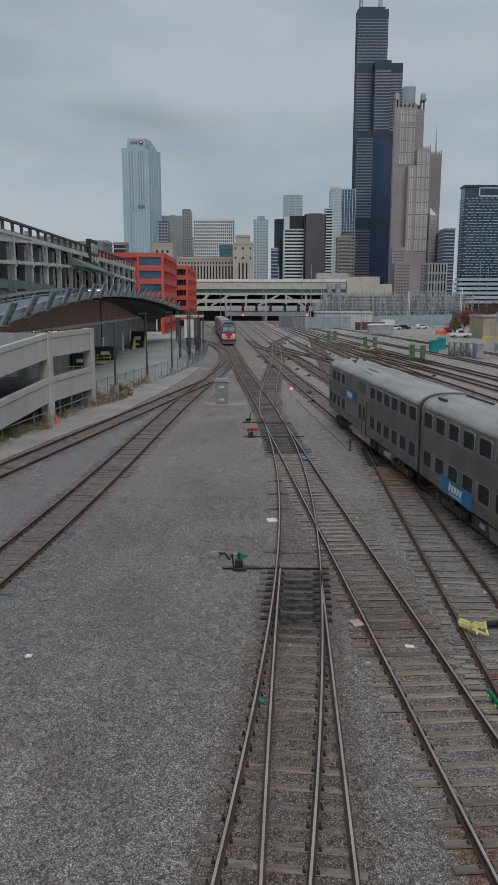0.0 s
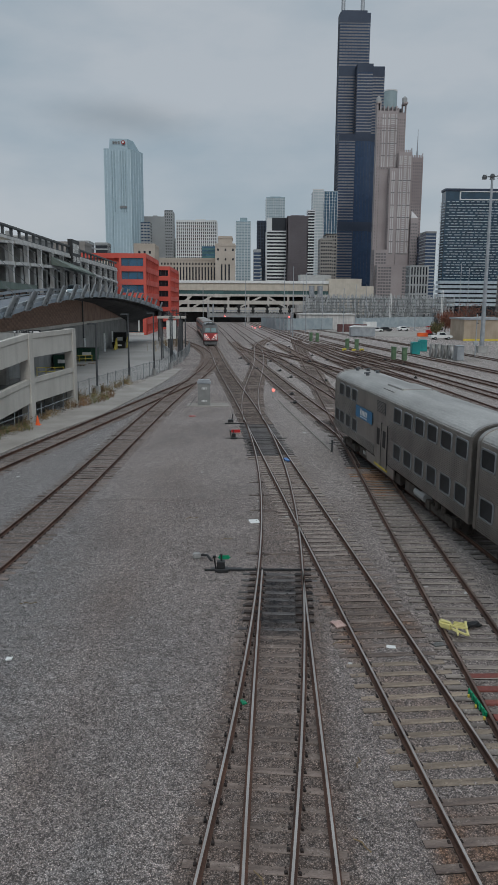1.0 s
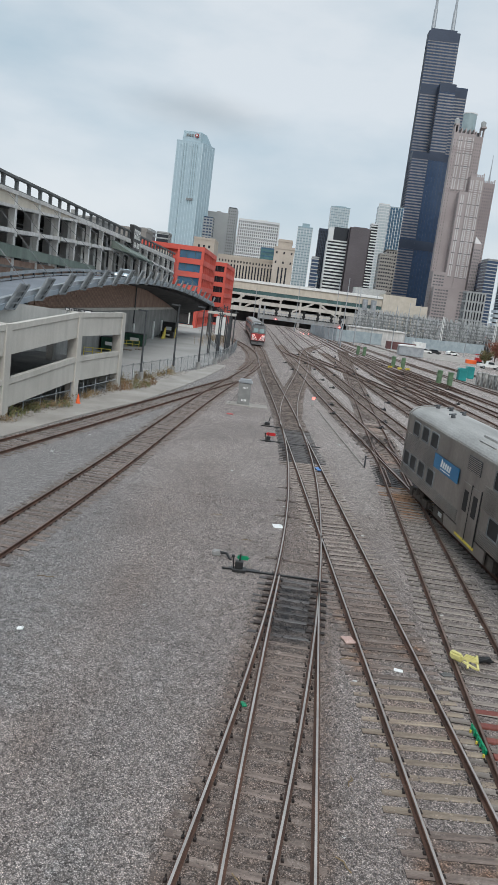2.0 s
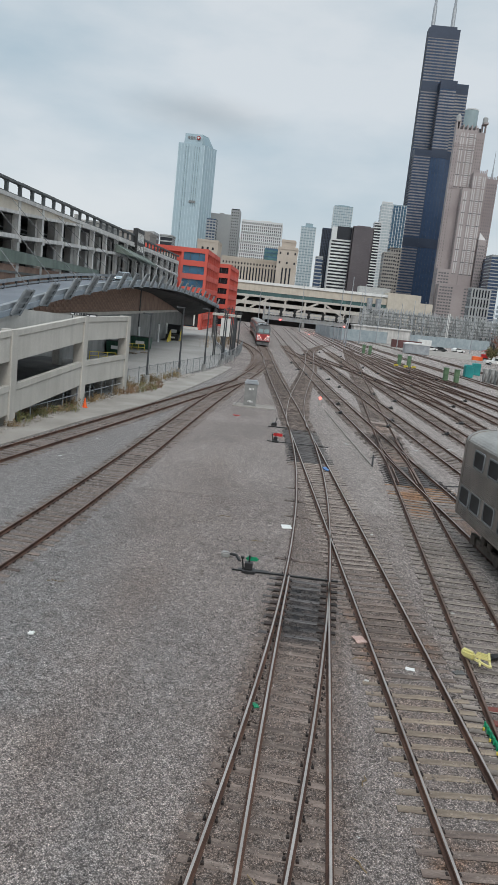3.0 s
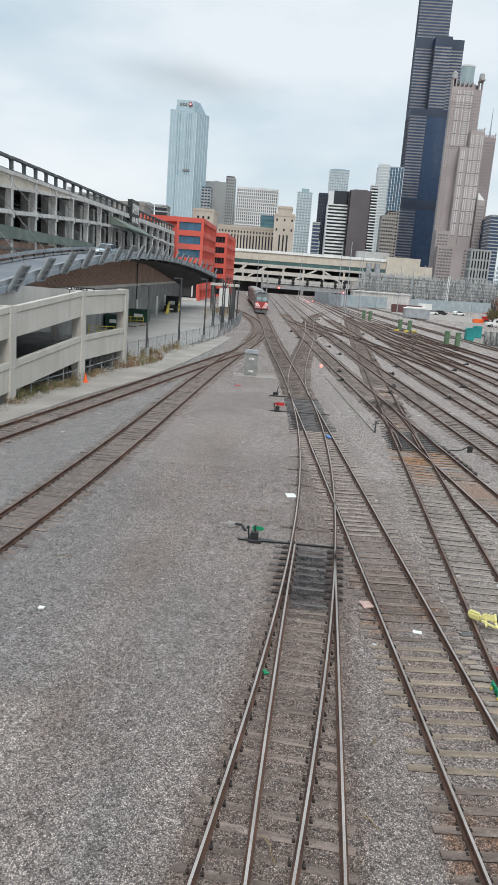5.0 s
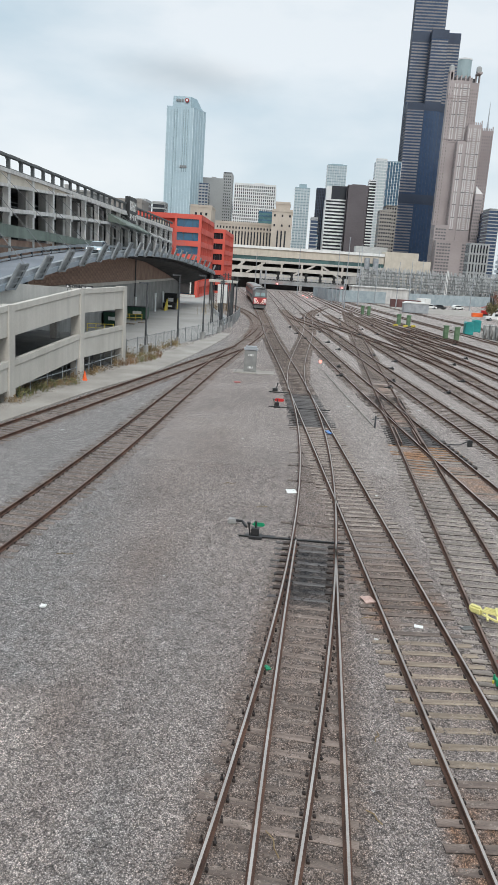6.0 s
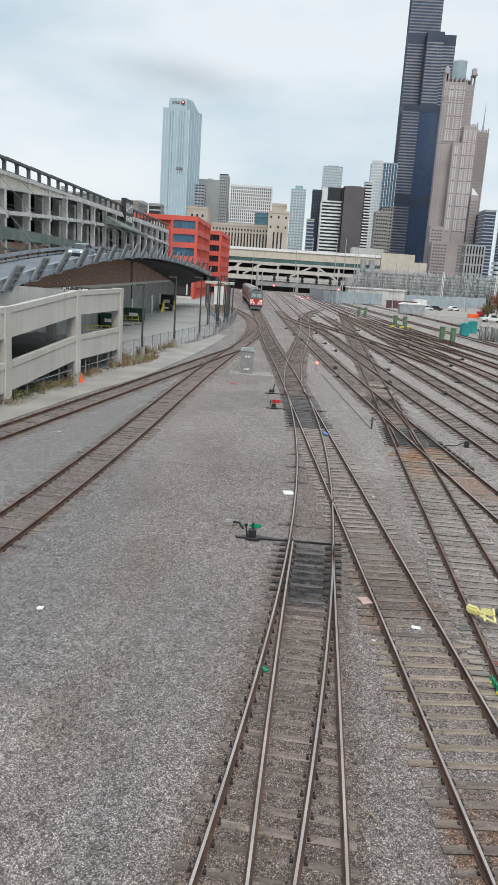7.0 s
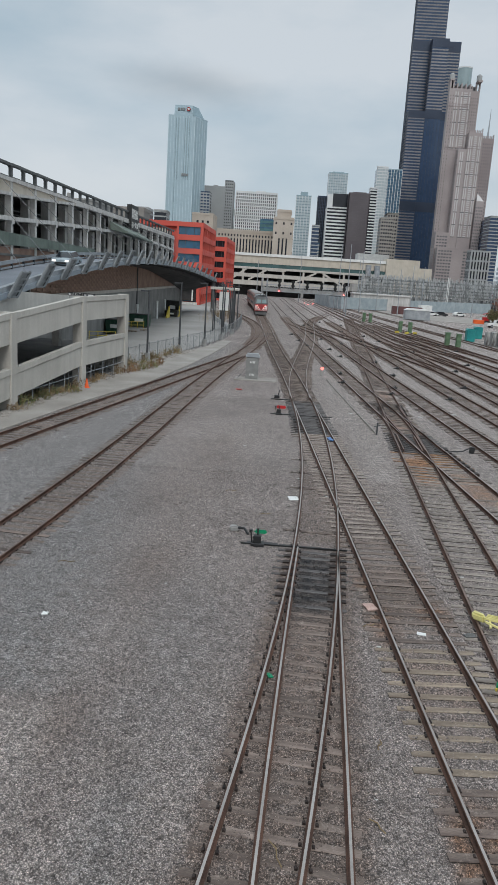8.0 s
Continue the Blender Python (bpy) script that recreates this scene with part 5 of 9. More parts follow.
def gantry():
    th = thing("signal_gantry", "grey lattice signal gantry spanning the yard tracks", "gantry")
    y, x0, x1, za, zb = 230, -7.2, 18.2, 5.0, 6.9
    bm = bmesh.new()
    for yy in (y, y + 1.4):
        for z in (za, zb):
            beam(bm, (x0, yy, z), (x1, yy, z), 0.22, 0.22)
    for z in (za,):
        box(bm, x0, x1, y, y + 1.4, z - 0.12, z - 0.05)
    part("chord", bm, M_STEEL, th)
    bm = bmesh.new()
    n = 18
    for i in range(n):
        a, b = x0 + (x1 - x0) * i / n, x0 + (x1 - x0) * (i + 1) / n
        beam(bm, (a, y, za), (b, y, zb), 0.12, 0.12)
        beam(bm, (b, y + 1.4, za), (a, y + 1.4, zb), 0.12, 0.12)
        beam(bm, (a, y, za), (a, y, zb), 0.12, 0.12)
        bar(bm, (a, y - 0.6, zb), (a, y - 0.6, zb + 1.0), 0.04, 4)
    beam(bm, (x0, y - 0.6, zb + 1.0), (x1, y - 0.6, zb + 1.0), 0.07, 0.07)
    part("lattice", bm, M_STEEL, th)
    bm = bmesh.new()
    box(bm, x0, x1, y + 0.2, y + 0.3, za - 0.2, za + 1.0)
    part("cable_tray", bm, M_STONEGREY, th)
    for x in (x0, x0 + 1.6, x1):
        bm = bmesh.new()
        bar(bm, (x, y + 0.7, 0), (x, y + 0.7, zb + (2.0 if x < 0 else 0.8)), 0.22, 10)
        part("mast", bm, M_STEEL, th)
    for x in (-1.9, 2.2, 6.5, 10.8, 14.9, 17.6):
        signal_head(th, x, y - 0.75, 7.3)
    for x in (-1.9, 17.6):
        bm = bmesh.new()
        bar(bm, (x, y - 1.0, 5.1), (x, y - 0.85, 5.1), 0.2, 12)
        part("lit_lamp", bm, M_REDLAMP, th, "lit red signal lamp")
    return th


gantry()


# ---- city towers ----
def tower(label, plan, h, body, band=None, pier=None, floor_h=4.0, bays=0, band_h=1.2, z0=0.0, out=0.25, side_bays=0, pier_w=1.0, roof=None, hollow=0.0):
    """A tower on a four-cornered plan (front left, front right, back right, back left) with floor bands and piers standing proud."""
    th = thing("tower", label, "tower", group="city skyline")
    cx, cy = sum(p[0] for p in plan) / 4, sum(p[1] for p in plan) / 4

    def grown(e):
        return [(x + e * (1 if x > cx else -1), y + e * (1 if y > cy else -1)) for x, y in plan]

    bm = bmesh.new()
    hexa(bm, [(*p, z0) for p in plan], [(*p, h) for p in plan])
    part("curtain_wall", bm, body, th)
    if band:
        bm = bmesh.new()
        q = grown(out)
        z = z0 + floor_h
        while z < h - 0.5:
            hexa(bm, [(*p, z) for p in q], [(*p, z + band_h) for p in q])
            z += floor_h
        hexa(bm, [(*p, h - 0.2) for p in q], [(*p, h + 1.5) for p in q])
        part("floor_band", bm, band, th, kind="stuff")
    if pier and bays:
        bm = bmesh.new()
        e = out + 0.15
        for i in range(bays + 1):
            k = i / bays
            x, y = plan[0][0] + (plan[1][0] - plan[0][0]) * k, plan[0][1] + (plan[1][1] - plan[0][1]) * k
            box(bm, x - pier_w / 2, x + pier_w / 2, y - e, y + 0.5, z0, h + 0.4)
        for a, b, s in ((plan[1], plan[2], 1), (plan[0], plan[3], -1)):
            for i in range(side_bays + 1 if side_bays else 0):
                k = i / side_bays
                x, y = a[0] + (b[0] - a[0]) * k, a[1] + (b[1] - a[1]) * k
                box(bm, min(x - s * 0.5, x + s * e), max(x - s * 0.5, x + s * e), y - pier_w / 2, y + pier_w / 2, z0, h + 0.4)
        part("pier", bm, pier, th, kind="stuff")
    if roof:
        for a, b, c, d, t in roof:
            bm = bmesh.new()
            box(bm, a, b, c, d, h, t)
            part("penthouse", bm, band or body, th)
    return th


def rect(x0, x1, y, d):
    return [(x0, y), (x1, y), (x1, y + d), (x0, y + d)]


G_PALE = glass_skin("pale_blue_glass", (0.30, 0.40, 0.44), 0.2, 0.3, 0.08)
G_SKY = glass_skin("sky_blue_glass", (0.36, 0.465, 0.515), 0.3, 0.1, 0.05)
G_HAZE = glass_skin("grey_haze_glass", (0.40, 0.46, 0.485), 0.3, 0.1, 0.06)
G_NAVY = glass_skin("navy_glass", (0.036, 0.062, 0.115), 0.2, 0.0, 0.15)
G_BLUE = glass_skin("mid_blue_glass", (0.04, 0.10, 0.16), 0.12)
G_BLACK = glass_skin("black_glass", (0.016, 0.018, 0.024), 0.15)
G_SMOKE = glass_skin("smoky_glass", (0.13, 0.125, 0.13), 0.3)
C_STEELBLACK = surface("black_aluminium", (0.025, 0.036, 0.062), (0.036, 0.05, 0.08), 0.03, 0.45, 0.3, 0.4, 0.1, 0.0)
C_SEARSBAND = surface("bronze_grey_band", (0.17, 0.165, 0.175), (0.25, 0.24, 0.245), 0.02, 0.5, 0.2, 0.3, 0.15, 0.0)
C_BAY = surface("pale_window_bay", (0.46, 0.44, 0.43), (0.54, 0.52, 0.51), 0.03, 0.6, 0, 0.5, 0.06, 0.0)
C_PINK = surface("pink_granite", (0.30, 0.258, 0.254), (0.36, 0.315, 0.308), 0.03, 0.7, 0, 0.5, 0.06, 0.0)
G_STONE = glass_skin("granite_window_glass", (0.17, 0.15, 0.148), 0.3)
G_DRUM = glass_skin("drum_glass", (0.30, 0.37, 0.38), 0.25, 0.2, 0.06)
# Darker pink granite for belt courses; on the right wing it paints shade.
C_BELT_SHADE = surface("belt_and_shade_granite", (0.25, 0.207, 0.205), (0.31, 0.262, 0.258), 0.03, 0.7, 0, 0.5, 0.06, 0.0)
C_GREY = surface("grey_stone_cladding", (0.30, 0.31, 0.31), (0.36, 0.37, 0.37), 0.03, 0.8, 0, 0.5, 0.05, 0.0)
C_PALEBLUE = surface("pale_blue_mullion", (0.50, 0.60, 0.64), (0.56, 0.66, 0.70), 0.03, 0.5, 0, 0.5, 0.05, 0.0)
C_WHITE = surface("white_cladding", (0.60, 0.61, 0.61), (0.68, 0.69, 0.69), 0.03, 0.7, 0, 0.5, 0.05, 0.0)
C_BROWN = surface("brown_cladding", (0.095, 0.082, 0.09), (0.125, 0.11, 0.118), 0.03, 0.7, 0, 0.5, 0.08, 0.0)
C_TAN = surface("tan_cladding", (0.21, 0.195, 0.18), (0.27, 0.25, 0.23), 0.03, 0.8, 0, 0.5, 0.06, 0.0)

# the glass tower with a rounded crown and round emblem
bmo = tower("tall pale blue glass tower with a chamfered corner", [(-169, 1039), (-134, 1039), (-121, 1068), (-156, 1075)], 207, G_SKY, G_SKY, C_PALEBLUE, 8.4, 9, 0.3, side_bays=5, pier_w=0.45, out=0.1)
bm = bmesh.new()
hexa(bm, [(-162, 1039.4, 207), (-137, 1039.4, 207), (-124, 1066, 207), (-150, 1070, 207)], [(-161, 1040, 221), (-138, 1040, 221), (-132, 1055, 221), (-150, 1064, 221)])
part("crown", bm, G_SKY, bmo, "pale glass crown")
for x, z0, z1 in ((-158.6, 60, 205), (-155.4, 128, 205), (-146.6, 128, 205), (-143.8, 128, 205), (-141.0, 128, 205)):
    bm = bmesh.new()
    box(bm, x - 0.35, x + 0.35, 1038.3, 1038.9, z0, z1)
    part("seam", bm, G_PALE, bmo, "darker vertical seam")
# wedge in darker glass paints the shade on the crown's sloping side
bm = bmesh.new()
hexa(bm, [(-137.4, 1038.8, 207.6), (-134.2, 1038.8, 207.6), (-124, 1062, 207.6), (-130, 1062, 207.6)], [(-137.8, 1039.3, 220.4), (-137.2, 1039.3, 220.4), (-132, 1054, 220.4), (-134, 1054, 220.4)])
part("crown_wedge", bm, G_PALE, bmo, "sloping crown side, shade put into darker glass")
bm = bmesh.new()
for i in range(3):
    box(bm, -157 + i * 3.4, -154.4 + i * 3.4, 1038.6, 1039.2, 214.4, 217.4)
part("emblem_bar", bm, M_DULLSTEEL, bmo, "grey bars beside the emblem")
bm = bmesh.new()
bar(bm, (-143.0, 1037.5, 216.0), (-143.0, 1039.6, 216.0), 2.5, 20)
part("emblem", bm, M_LOCORED, bmo, "round red emblem with a white middle")
bm = bmesh.new()
bar(bm, (-143.0, 1037.0, 216.0), (-143.0, 1037.4, 216.0), 1.3, 20)
part("emblem_middle", bm, M_WHITE, bmo)
bm = bmesh.new()
box(bm, -149, -140, 1037.6, 1038.6, 133, 136)
part("louvre", bm, M_DULLSTEEL, bmo)

tower("narrow grey stepped tower beside the glass one", rect(-129, -112, 1060, 20), 116, C_GREY, G_NAVY, C_GREY, 4, 4, 2.0)
tower("grey concrete office tower with small windows", rect(-126.4, -95, 1100, 30), 128, C_GREY, C_GREY, C_GREY, 4.0, 6, 0.8, side_bays=5, roof=[(-112, -106, 1102, 1110, 131)])
tower("grey concrete office tower with small windows", rect(-95, -84, 1100, 34), 136.5, C_GREY, G_BLACK, C_GREY, 4.0, 4, 1.6, side_bays=5, pier_w=1.4)
tower("slim dark office tower behind the grey one", rect(-82, -74, 1120, 20), 100, G_BLACK, C_GREY, None, 4.0, 0, 1.0)
tower("white gridded office slab with black windows", rect(-71.9, -19.3, 1000, 38), 113, G_BLACK, C_WHITE, C_WHITE, 4.0, 20, 1.3, side_bays=6, pier_w=1.2, roof=[(-47, -34, 1004, 1014, 116)])

# the limestone post building with end pavilions
def post_office():
    th = thing("stone_office_building", "wide limestone office building with tall window slots and corner pavilions", "building")
    for name, x0, x1, y, d, h in (("main_block", -68, -15, 722, 60, 50.7), ("east_pavilion", -15, 3.4, 700, 46, 62.6), ("west_pavilion", -94.3, -74, 740, 40, 65),
                                  ("pavilion_cap", -12.3, 0.7, 703, 30, 69.3), ("west_wing", -93.7, -63, 742, 36, 44), ("low_wing", -16, 12, 660, 30, 26)):
        bm = bmesh.new()
        box(bm, x0, x1, y, y + d, 0, h)
        box(bm, x0 - 0.4, x1 + 0.4, y - 0.4, y + d + 0.4, h - 2.2, h - 1.4)
        w = part(name, bm, M_LIME if name != "low_wing" else C_GREY, th)
        bm = bmesh.new()
        if name == "main_block":
            for i in range(18):
                x = x0 + 1.6 + i * 2.92
                box(bm, x, x + 1.25, y - 0.12, y + 0.1, 14, 42.5)
                box(bm, x, x + 1.25, y - 0.12, y + 0.1, 44.3, 46.3)
        elif name == "east_pavilion":
            for i in range(5):
                x = x0 + 1.8 + i * 3.4
                if 0 < i < 4:
                    box(bm, x, x + 1.4, y - 0.12, y + 0.1, 14, 44)
                box(bm, x, x + 1.5, y - 0.12, y + 0.1, 56.0, 58.0) if i % 2 == 0 else None
                box(bm, x, x + 1.5, y - 0.12, y + 0.1, 47.5, 49.5) if i % 2 == 0 else None
            for i in range(9):
                yy = y + 3 + i * 4.6
                box(bm, x1 - 0.1, x1 + 0.12, yy, yy + 1.6, 14, 44)
        elif name == "west_pavilion":
            for i in range(3):
                x = x0 + 4.5 + i * 5.0
                box(bm, x, x + 2.0, y - 0.12, y + 0.1, 55.5, 58.0)
        else:
            for i in range(6):
                x = x0 + (x1 - x0) * (i + 0.5) / 6
                box(bm, x - 0.7, x + 0.7, y - 0.12, y + 0.1, h * 0.5, h * 0.8)
        part("window_slot", bm, G_BLACK, w, kind="stuff")
    return th


post_office()
tower("teal glass annexe behind the stone building", rect(-29.8, -12, 770, 14), 63.5, glass_skin("teal_glass", (0.06, 0.14, 0.15), 0.15), G_BLUE, None, 4.0)
tower("slim pale glass tower with a raised cap", rect(6.4, 28.3, 1150, 30), 128, G_HAZE, G_PALE, C_WHITE, 4.0, 5, 1.2, pier_w=0.6, roof=[(12.3, 23.2, 1152, 1170, 134.5)])
tower("low dark block behind the post building", rect(26, 34, 900, 20), 70, G_NAVY, C_GREY, None, 4.0)
tower("pale low block between the towers", rect(29, 37, 940, 20), 52, C_GREY, G_BLUE, None, 4.0)
tower("slim dark tower with vertical ribs", rect(33.3, 45.6, 1000, 25), 113, G_BLACK, C_STEELBLACK, C_STEELBLACK, 4.0, 6, 0.5, pier_w=0.8)
tower("tall pale glass tower with a flat top", rect(55.9, 85.9, 1250, 30), 176, G_HAZE, G_PALE, C_WHITE, 4.2, 8, 1.0, pier_w=0.5, roof=[(62, 80, 1254, 1270, 179)])
tower("white tower with black window stripes", rect(43.4, 69.1, 950, 30), 96, G_BLACK, C_WHITE, C_WHITE, 4.0, 1, 1.9, out=0.4, side_bays=7, pier_w=0.5)
tower("black plant storeys of the striped tower", rect(49.7, 69.1, 950.5, 20), 113, G_BLACK, None, None, z0=97.5)
bm = bmesh.new()
box(bm, 43.4, 49.6, 950.5, 970, 97.4, 112)
solid("white_corner_shaft", bm, C_WHITE, "white corner shaft of the striped tower", "tower")
tower("dark brown office tower with close ribs", rect(67.6, 92, 930, 28), 111.5, C_BROWN, C_BROWN, C_BROWN, 4.0, 10, 1.0, side_bays=6, pier_w=0.8, roof=[(72, 88, 932, 946, 114)])
tower("slim tower with white and black stripes", rect(108.7, 118, 1100, 20), 139, G_BLACK, C_WHITE, None, 4.0, 0, 1.7)
tower("blue glass tower with a pale corner", rect(121.4, 157.2, 1150, 30), 172, G_BLUE, G_PALE, C_WHITE, 4.2, 9, 0.7, pier_w=0.5)
tower("pale glass corner bay of the blue tower", rect(120.8, 136.0, 1148, 8), 174.5, G_HAZE, C_WHITE, C_WHITE, 4.2, 4, 1.2, pier_w=0.5)
tower("tan stone office tower with dark windows", rect(104.7, 118, 900, 26), 83, G_BLACK, C_TAN, C_TAN, 4.0, 5, 2.1, pier_w=0.9)
tower("tan stone office tower with a higher rear", rect(112, 124, 906, 30), 89, G_BLACK, C_TAN, C_TAN, 4.0, 4, 2.0, pier_w=1.2)

# the great stepped black tower
sears = thing("skyscraper", "very tall stepped black tower with twin white antennas", "skyscraper")


def tube(x0, x1, y, d, h, belts, banded_from=6.0):
    bm = bmesh.new()
    box(bm, x0, x1, y, y + d, 0, h)
    tb = part("tube", bm, G_NAVY, sears)
    bm = bmesh.new()
    z = banded_from or h
    while z < h - 8:
        if not any(a < z < b for a, b in belts):
            box(bm, x0 - 0.2, x1 + 0.2, y - 0.2, y + d, z, z + 1.9)
        z += 4.25
    part("floor_band", bm, C_SEARSBAND, tb, kind="stuff")
    bm = bmesh.new()
    for a, b in belts:
        if a < h:
            box(bm, x0 - 0.3, x1 + 0.3, y - 0.3, y + d + 0.3, a, min(b, h))
    n = max(2, round((x1 - x0) / 4.6))
    for i in range(n + 1):
        x = x0 + (x1 - x0) * i / n
        box(bm, x - 0.16, x + 0.16, y - 0.32, y + 0.1, 0, h)
    for i in range(5):
        yy = y + d * i / 4
        box(bm, x0 - 0.45, x0 + 0.1, yy - 0.5, yy + 0.5, 0, h)
    part("frame", bm, C_STEELBLACK, tb, kind="stuff")


BELTS = [(121, 135), (254, 267), (352, 366), (428, 445)]
tube(163.4, 209.6, 1221, 18, 442, BELTS)
tube(210, 234, 1221, 18, 367, BELTS)
# Bands left off the lower right faces, which stand plain with reflection and shade.
tube(188.6, 212.2, 1198, 22.5, 364, BELTS, 267)
tube(163.8, 188.2, 1198, 22.5, 264, BELTS)
tube(212.8, 233, 1204, 16.5, 262, BELTS, False)
for x in (169.3, 198.7):
    bm = bmesh.new()
    bar(bm, (x, 1232, 440), (x, 1232, 475), 3.2, 10, 2.8)
    bar(bm, (x, 1232, 475), (x, 1232, 500), 2.2, 8, 1.5)
    bar(bm, (x, 1232, 500), (x, 1232, 527), 1.2, 8, 0.5)
    part("antenna", bm, M_STEEL, sears, "white antenna")
bm = bmesh.new()
box(bm, 166, 205, 1223, 1238, 442, 446)
part("roof_cap", bm, C_STEELBLACK, sears)


# the pink granite tower with a glass drum
def granite_tower():
    th = thing("skyscraper", "pink granite tower with a cylindrical glass crown", "skyscraper")

    def shaft(x0, x1, y, d, h, strips=(), z0=90.0, plain=(), mat=C_PINK, glass=None, wide=0.9, step=3.0):
        """A granite shaft: small square windows on the plain parts, tall pale window strips on the bays."""
        bm = bmesh.new()
        box(bm, x0, x1, y, y + d, 0, h)
        sh = part("shaft", bm, mat, th)
        bm = bmesh.new()
        for a, b in plain:
            n = max(2, round((b - a) / step))
            for i in range(n):
                x = a + (b - a) * (i + 0.5) / n
                for z in np.arange(8.0, h - 6, 4.0):
                    box(bm, x - wide / 2, x + wide / 2, y - 0.1, y + 0.1, z, z + 2.0)
        for i in range(max(2, round(d / 3.4))):
            yy = y + d * (i + 0.5) / max(2, round(d / 3.4))
            for z in np.arange(8.0, h - 6, 4.0):
                box(bm, x0 - 0.1, x0 + 0.1, yy - 0.5, yy + 0.5, z, z + 2.0)
        part("window", bm, glass or G_STONE, sh, kind="stuff")
        if strips:
            bm, dark = bmesh.new(), bmesh.new()
            for x, w in strips:
                for z in np.arange(z0, h - 8, 15.6):
                    top = min(z + 14.2, h - 4)
                    if w > 2.5:
                        for k in np.arange(z, top, 2.6):
                            box(bm, x - w / 2, x + w / 2, y - 0.3, y + 0.1, k, k + 1.4)
                    else:
                        box(bm, x - w / 2, x + w / 2, y - 0.35, y + 0.1, z, top)
                    box(dark, x - w / 2 - 0.5, x + w / 2 + 0.5, y - 0.2, y + 0.1, z - 1.2, z - 0.3)
            part("pale_bay", bm, C_BAY, sh, "pale window bays", kind="stuff")
            part("spandrel", dark, G_SMOKE, sh, kind="stuff")
        return sh

    shaft(190, 217.6, 1032, 11, 258, ((198.2, 1.2), (201.2, 1.2), (206.0, 1.3), (211.0, 4.6), (215.9, 1.2)), 187, ((190.4, 197.0),))
    shaft(217.9, 230, 1041, 8, 258, (), 90, ((218.5, 229.5),))
    shaft(206.8, 217.6, 1018, 13.6, 184, ((210.2, 1.3), (212.8, 1.3)), 76)
    shaft(217.9, 235.4, 1018, 13.6, 204, ((219.6, 1.3), (222.1, 1.3), (226.8, 3.6), (231.4, 1.2), (233.6, 1.2)), 76)
    # right wing: its side face's shade is put into the browner granite
    shaft(235.8, 253, 1030, 16, 200, (), 90, ((236.4, 252.6),), C_BELT_SHADE, G_SMOKE, 1.2, 2.6)
    shaft(236.2, 245.6, 1012, 12, 121, (), 90, ((236.6, 245.2),), C_PINK, G_SMOKE, 1.2, 2.2)
    shaft(189.2, 206.4, 1012, 19.5, 80)
    shaft(190.4, 238, 996, 15.5, 60)
    bm = bmesh.new()
    for x0, x1, y, z0, z1 in ((191, 205.6, 1012, 62, 77), (192, 212, 996, 16, 56), (224, 236, 996, 16, 56)):
        for z in np.arange(z0, z1, 3.9):
            for x in np.arange(x0, x1 - 2, 3.6):
                box(bm, x, x + 2.7, y - 0.12, y + 0.1, z, z + 1.9)
    part("podium_window", bm, G_SMOKE, th, kind="stuff")
    bm = bmesh.new()
    v = [bm.verts.new(p) for p in ((236.4, 1012, 121), (245.4, 1012, 121), (245.4, 1024, 121), (236.4, 1024, 121), (237.6, 1018, 131))]
    for q in ((0, 1, 4), (1, 2, 4), (2, 3, 4), (3, 0, 4), (3, 2, 1, 0)):
        bm.faces.new([v[i] for i in q])
    part("gable", bm, C_BAY, th, "pale pointed gable")
    # belt courses, and the open crown of stubby piers
    for x0, x1, y, z in ((189.7, 217.8, 1031.6, 184), (217.7, 235.6, 1017.6, 184), (190, 217.8, 1031.6, 236)):
        bm = bmesh.new()
        box(bm, x0, x1, y, y + 2, z, z + 1.1)
        box(bm, x0, x1, y, y + 2, z + 3, z + 3.8)
        part("belt_course", bm, C_BELT_SHADE, th)
    for x in (190.6, 194.4, 199.5, 204.8, 210.2, 215.6, 220.0, 225.2, 229.4):
        bm = bmesh.new()
        box(bm, x - 0.8, x + 0.8, 1032 if x < 217 else 1041, 1045, 258, 268 if x in (190.6, 194.4, 225.2, 229.4) else 264)
        part("crown_pier", bm, C_PINK, th)
    bm = bmesh.new()
    box(bm, 194, 227, 1046, 1064, 258, 264)
    part("crown_core", bm, G_SMOKE, th)
    for a, b in ((189.8, 195.2), (224.4, 230.2)):
        bm = bmesh.new()
        box(bm, a, b, 1031.5, 1046, 267, 269)
        part("crown_lintel", bm, C_PINK, th)
    for x0, x1, y, h in ((217.9, 235.4, 1018, 204), (235.8, 253, 1030, 200)):
        for i in range(8):
            bm = bmesh.new()
            x = x0 + 0.8 + (x1 - x0 - 1.6) * i / 7
            box(bm, x - 0.5, x + 0.5, y, y + 2, h, h + (5 if i in (0, 7) else 3))
            part("parapet_tooth", bm, C_PINK, th)
    bm = bmesh.new()
    bar(bm, (211.4, 1056, 262), (211.4, 1056, 287), 8.9, 28)
    drum = part("drum", bm, G_DRUM, th, "pale glass drum")
    bm = bmesh.new()
    bar(bm, (211.4, 1056, 287), (211.4, 1056, 288.6), 9.2, 28)
    part("drum_rim", bm, C_WHITE, drum)
    for x in (192.6, 226.8):
        bm = bmesh.new()
        bar(bm, (x, 1038, 269), (x, 1038, 275), 3.4, 16)
        bar(bm, (x, 1038, 275), (x, 1038, 277), 3.2, 16, 1.2)
        part("turret", bm, C_GREY, th, "grey domed corner turret")
    return th


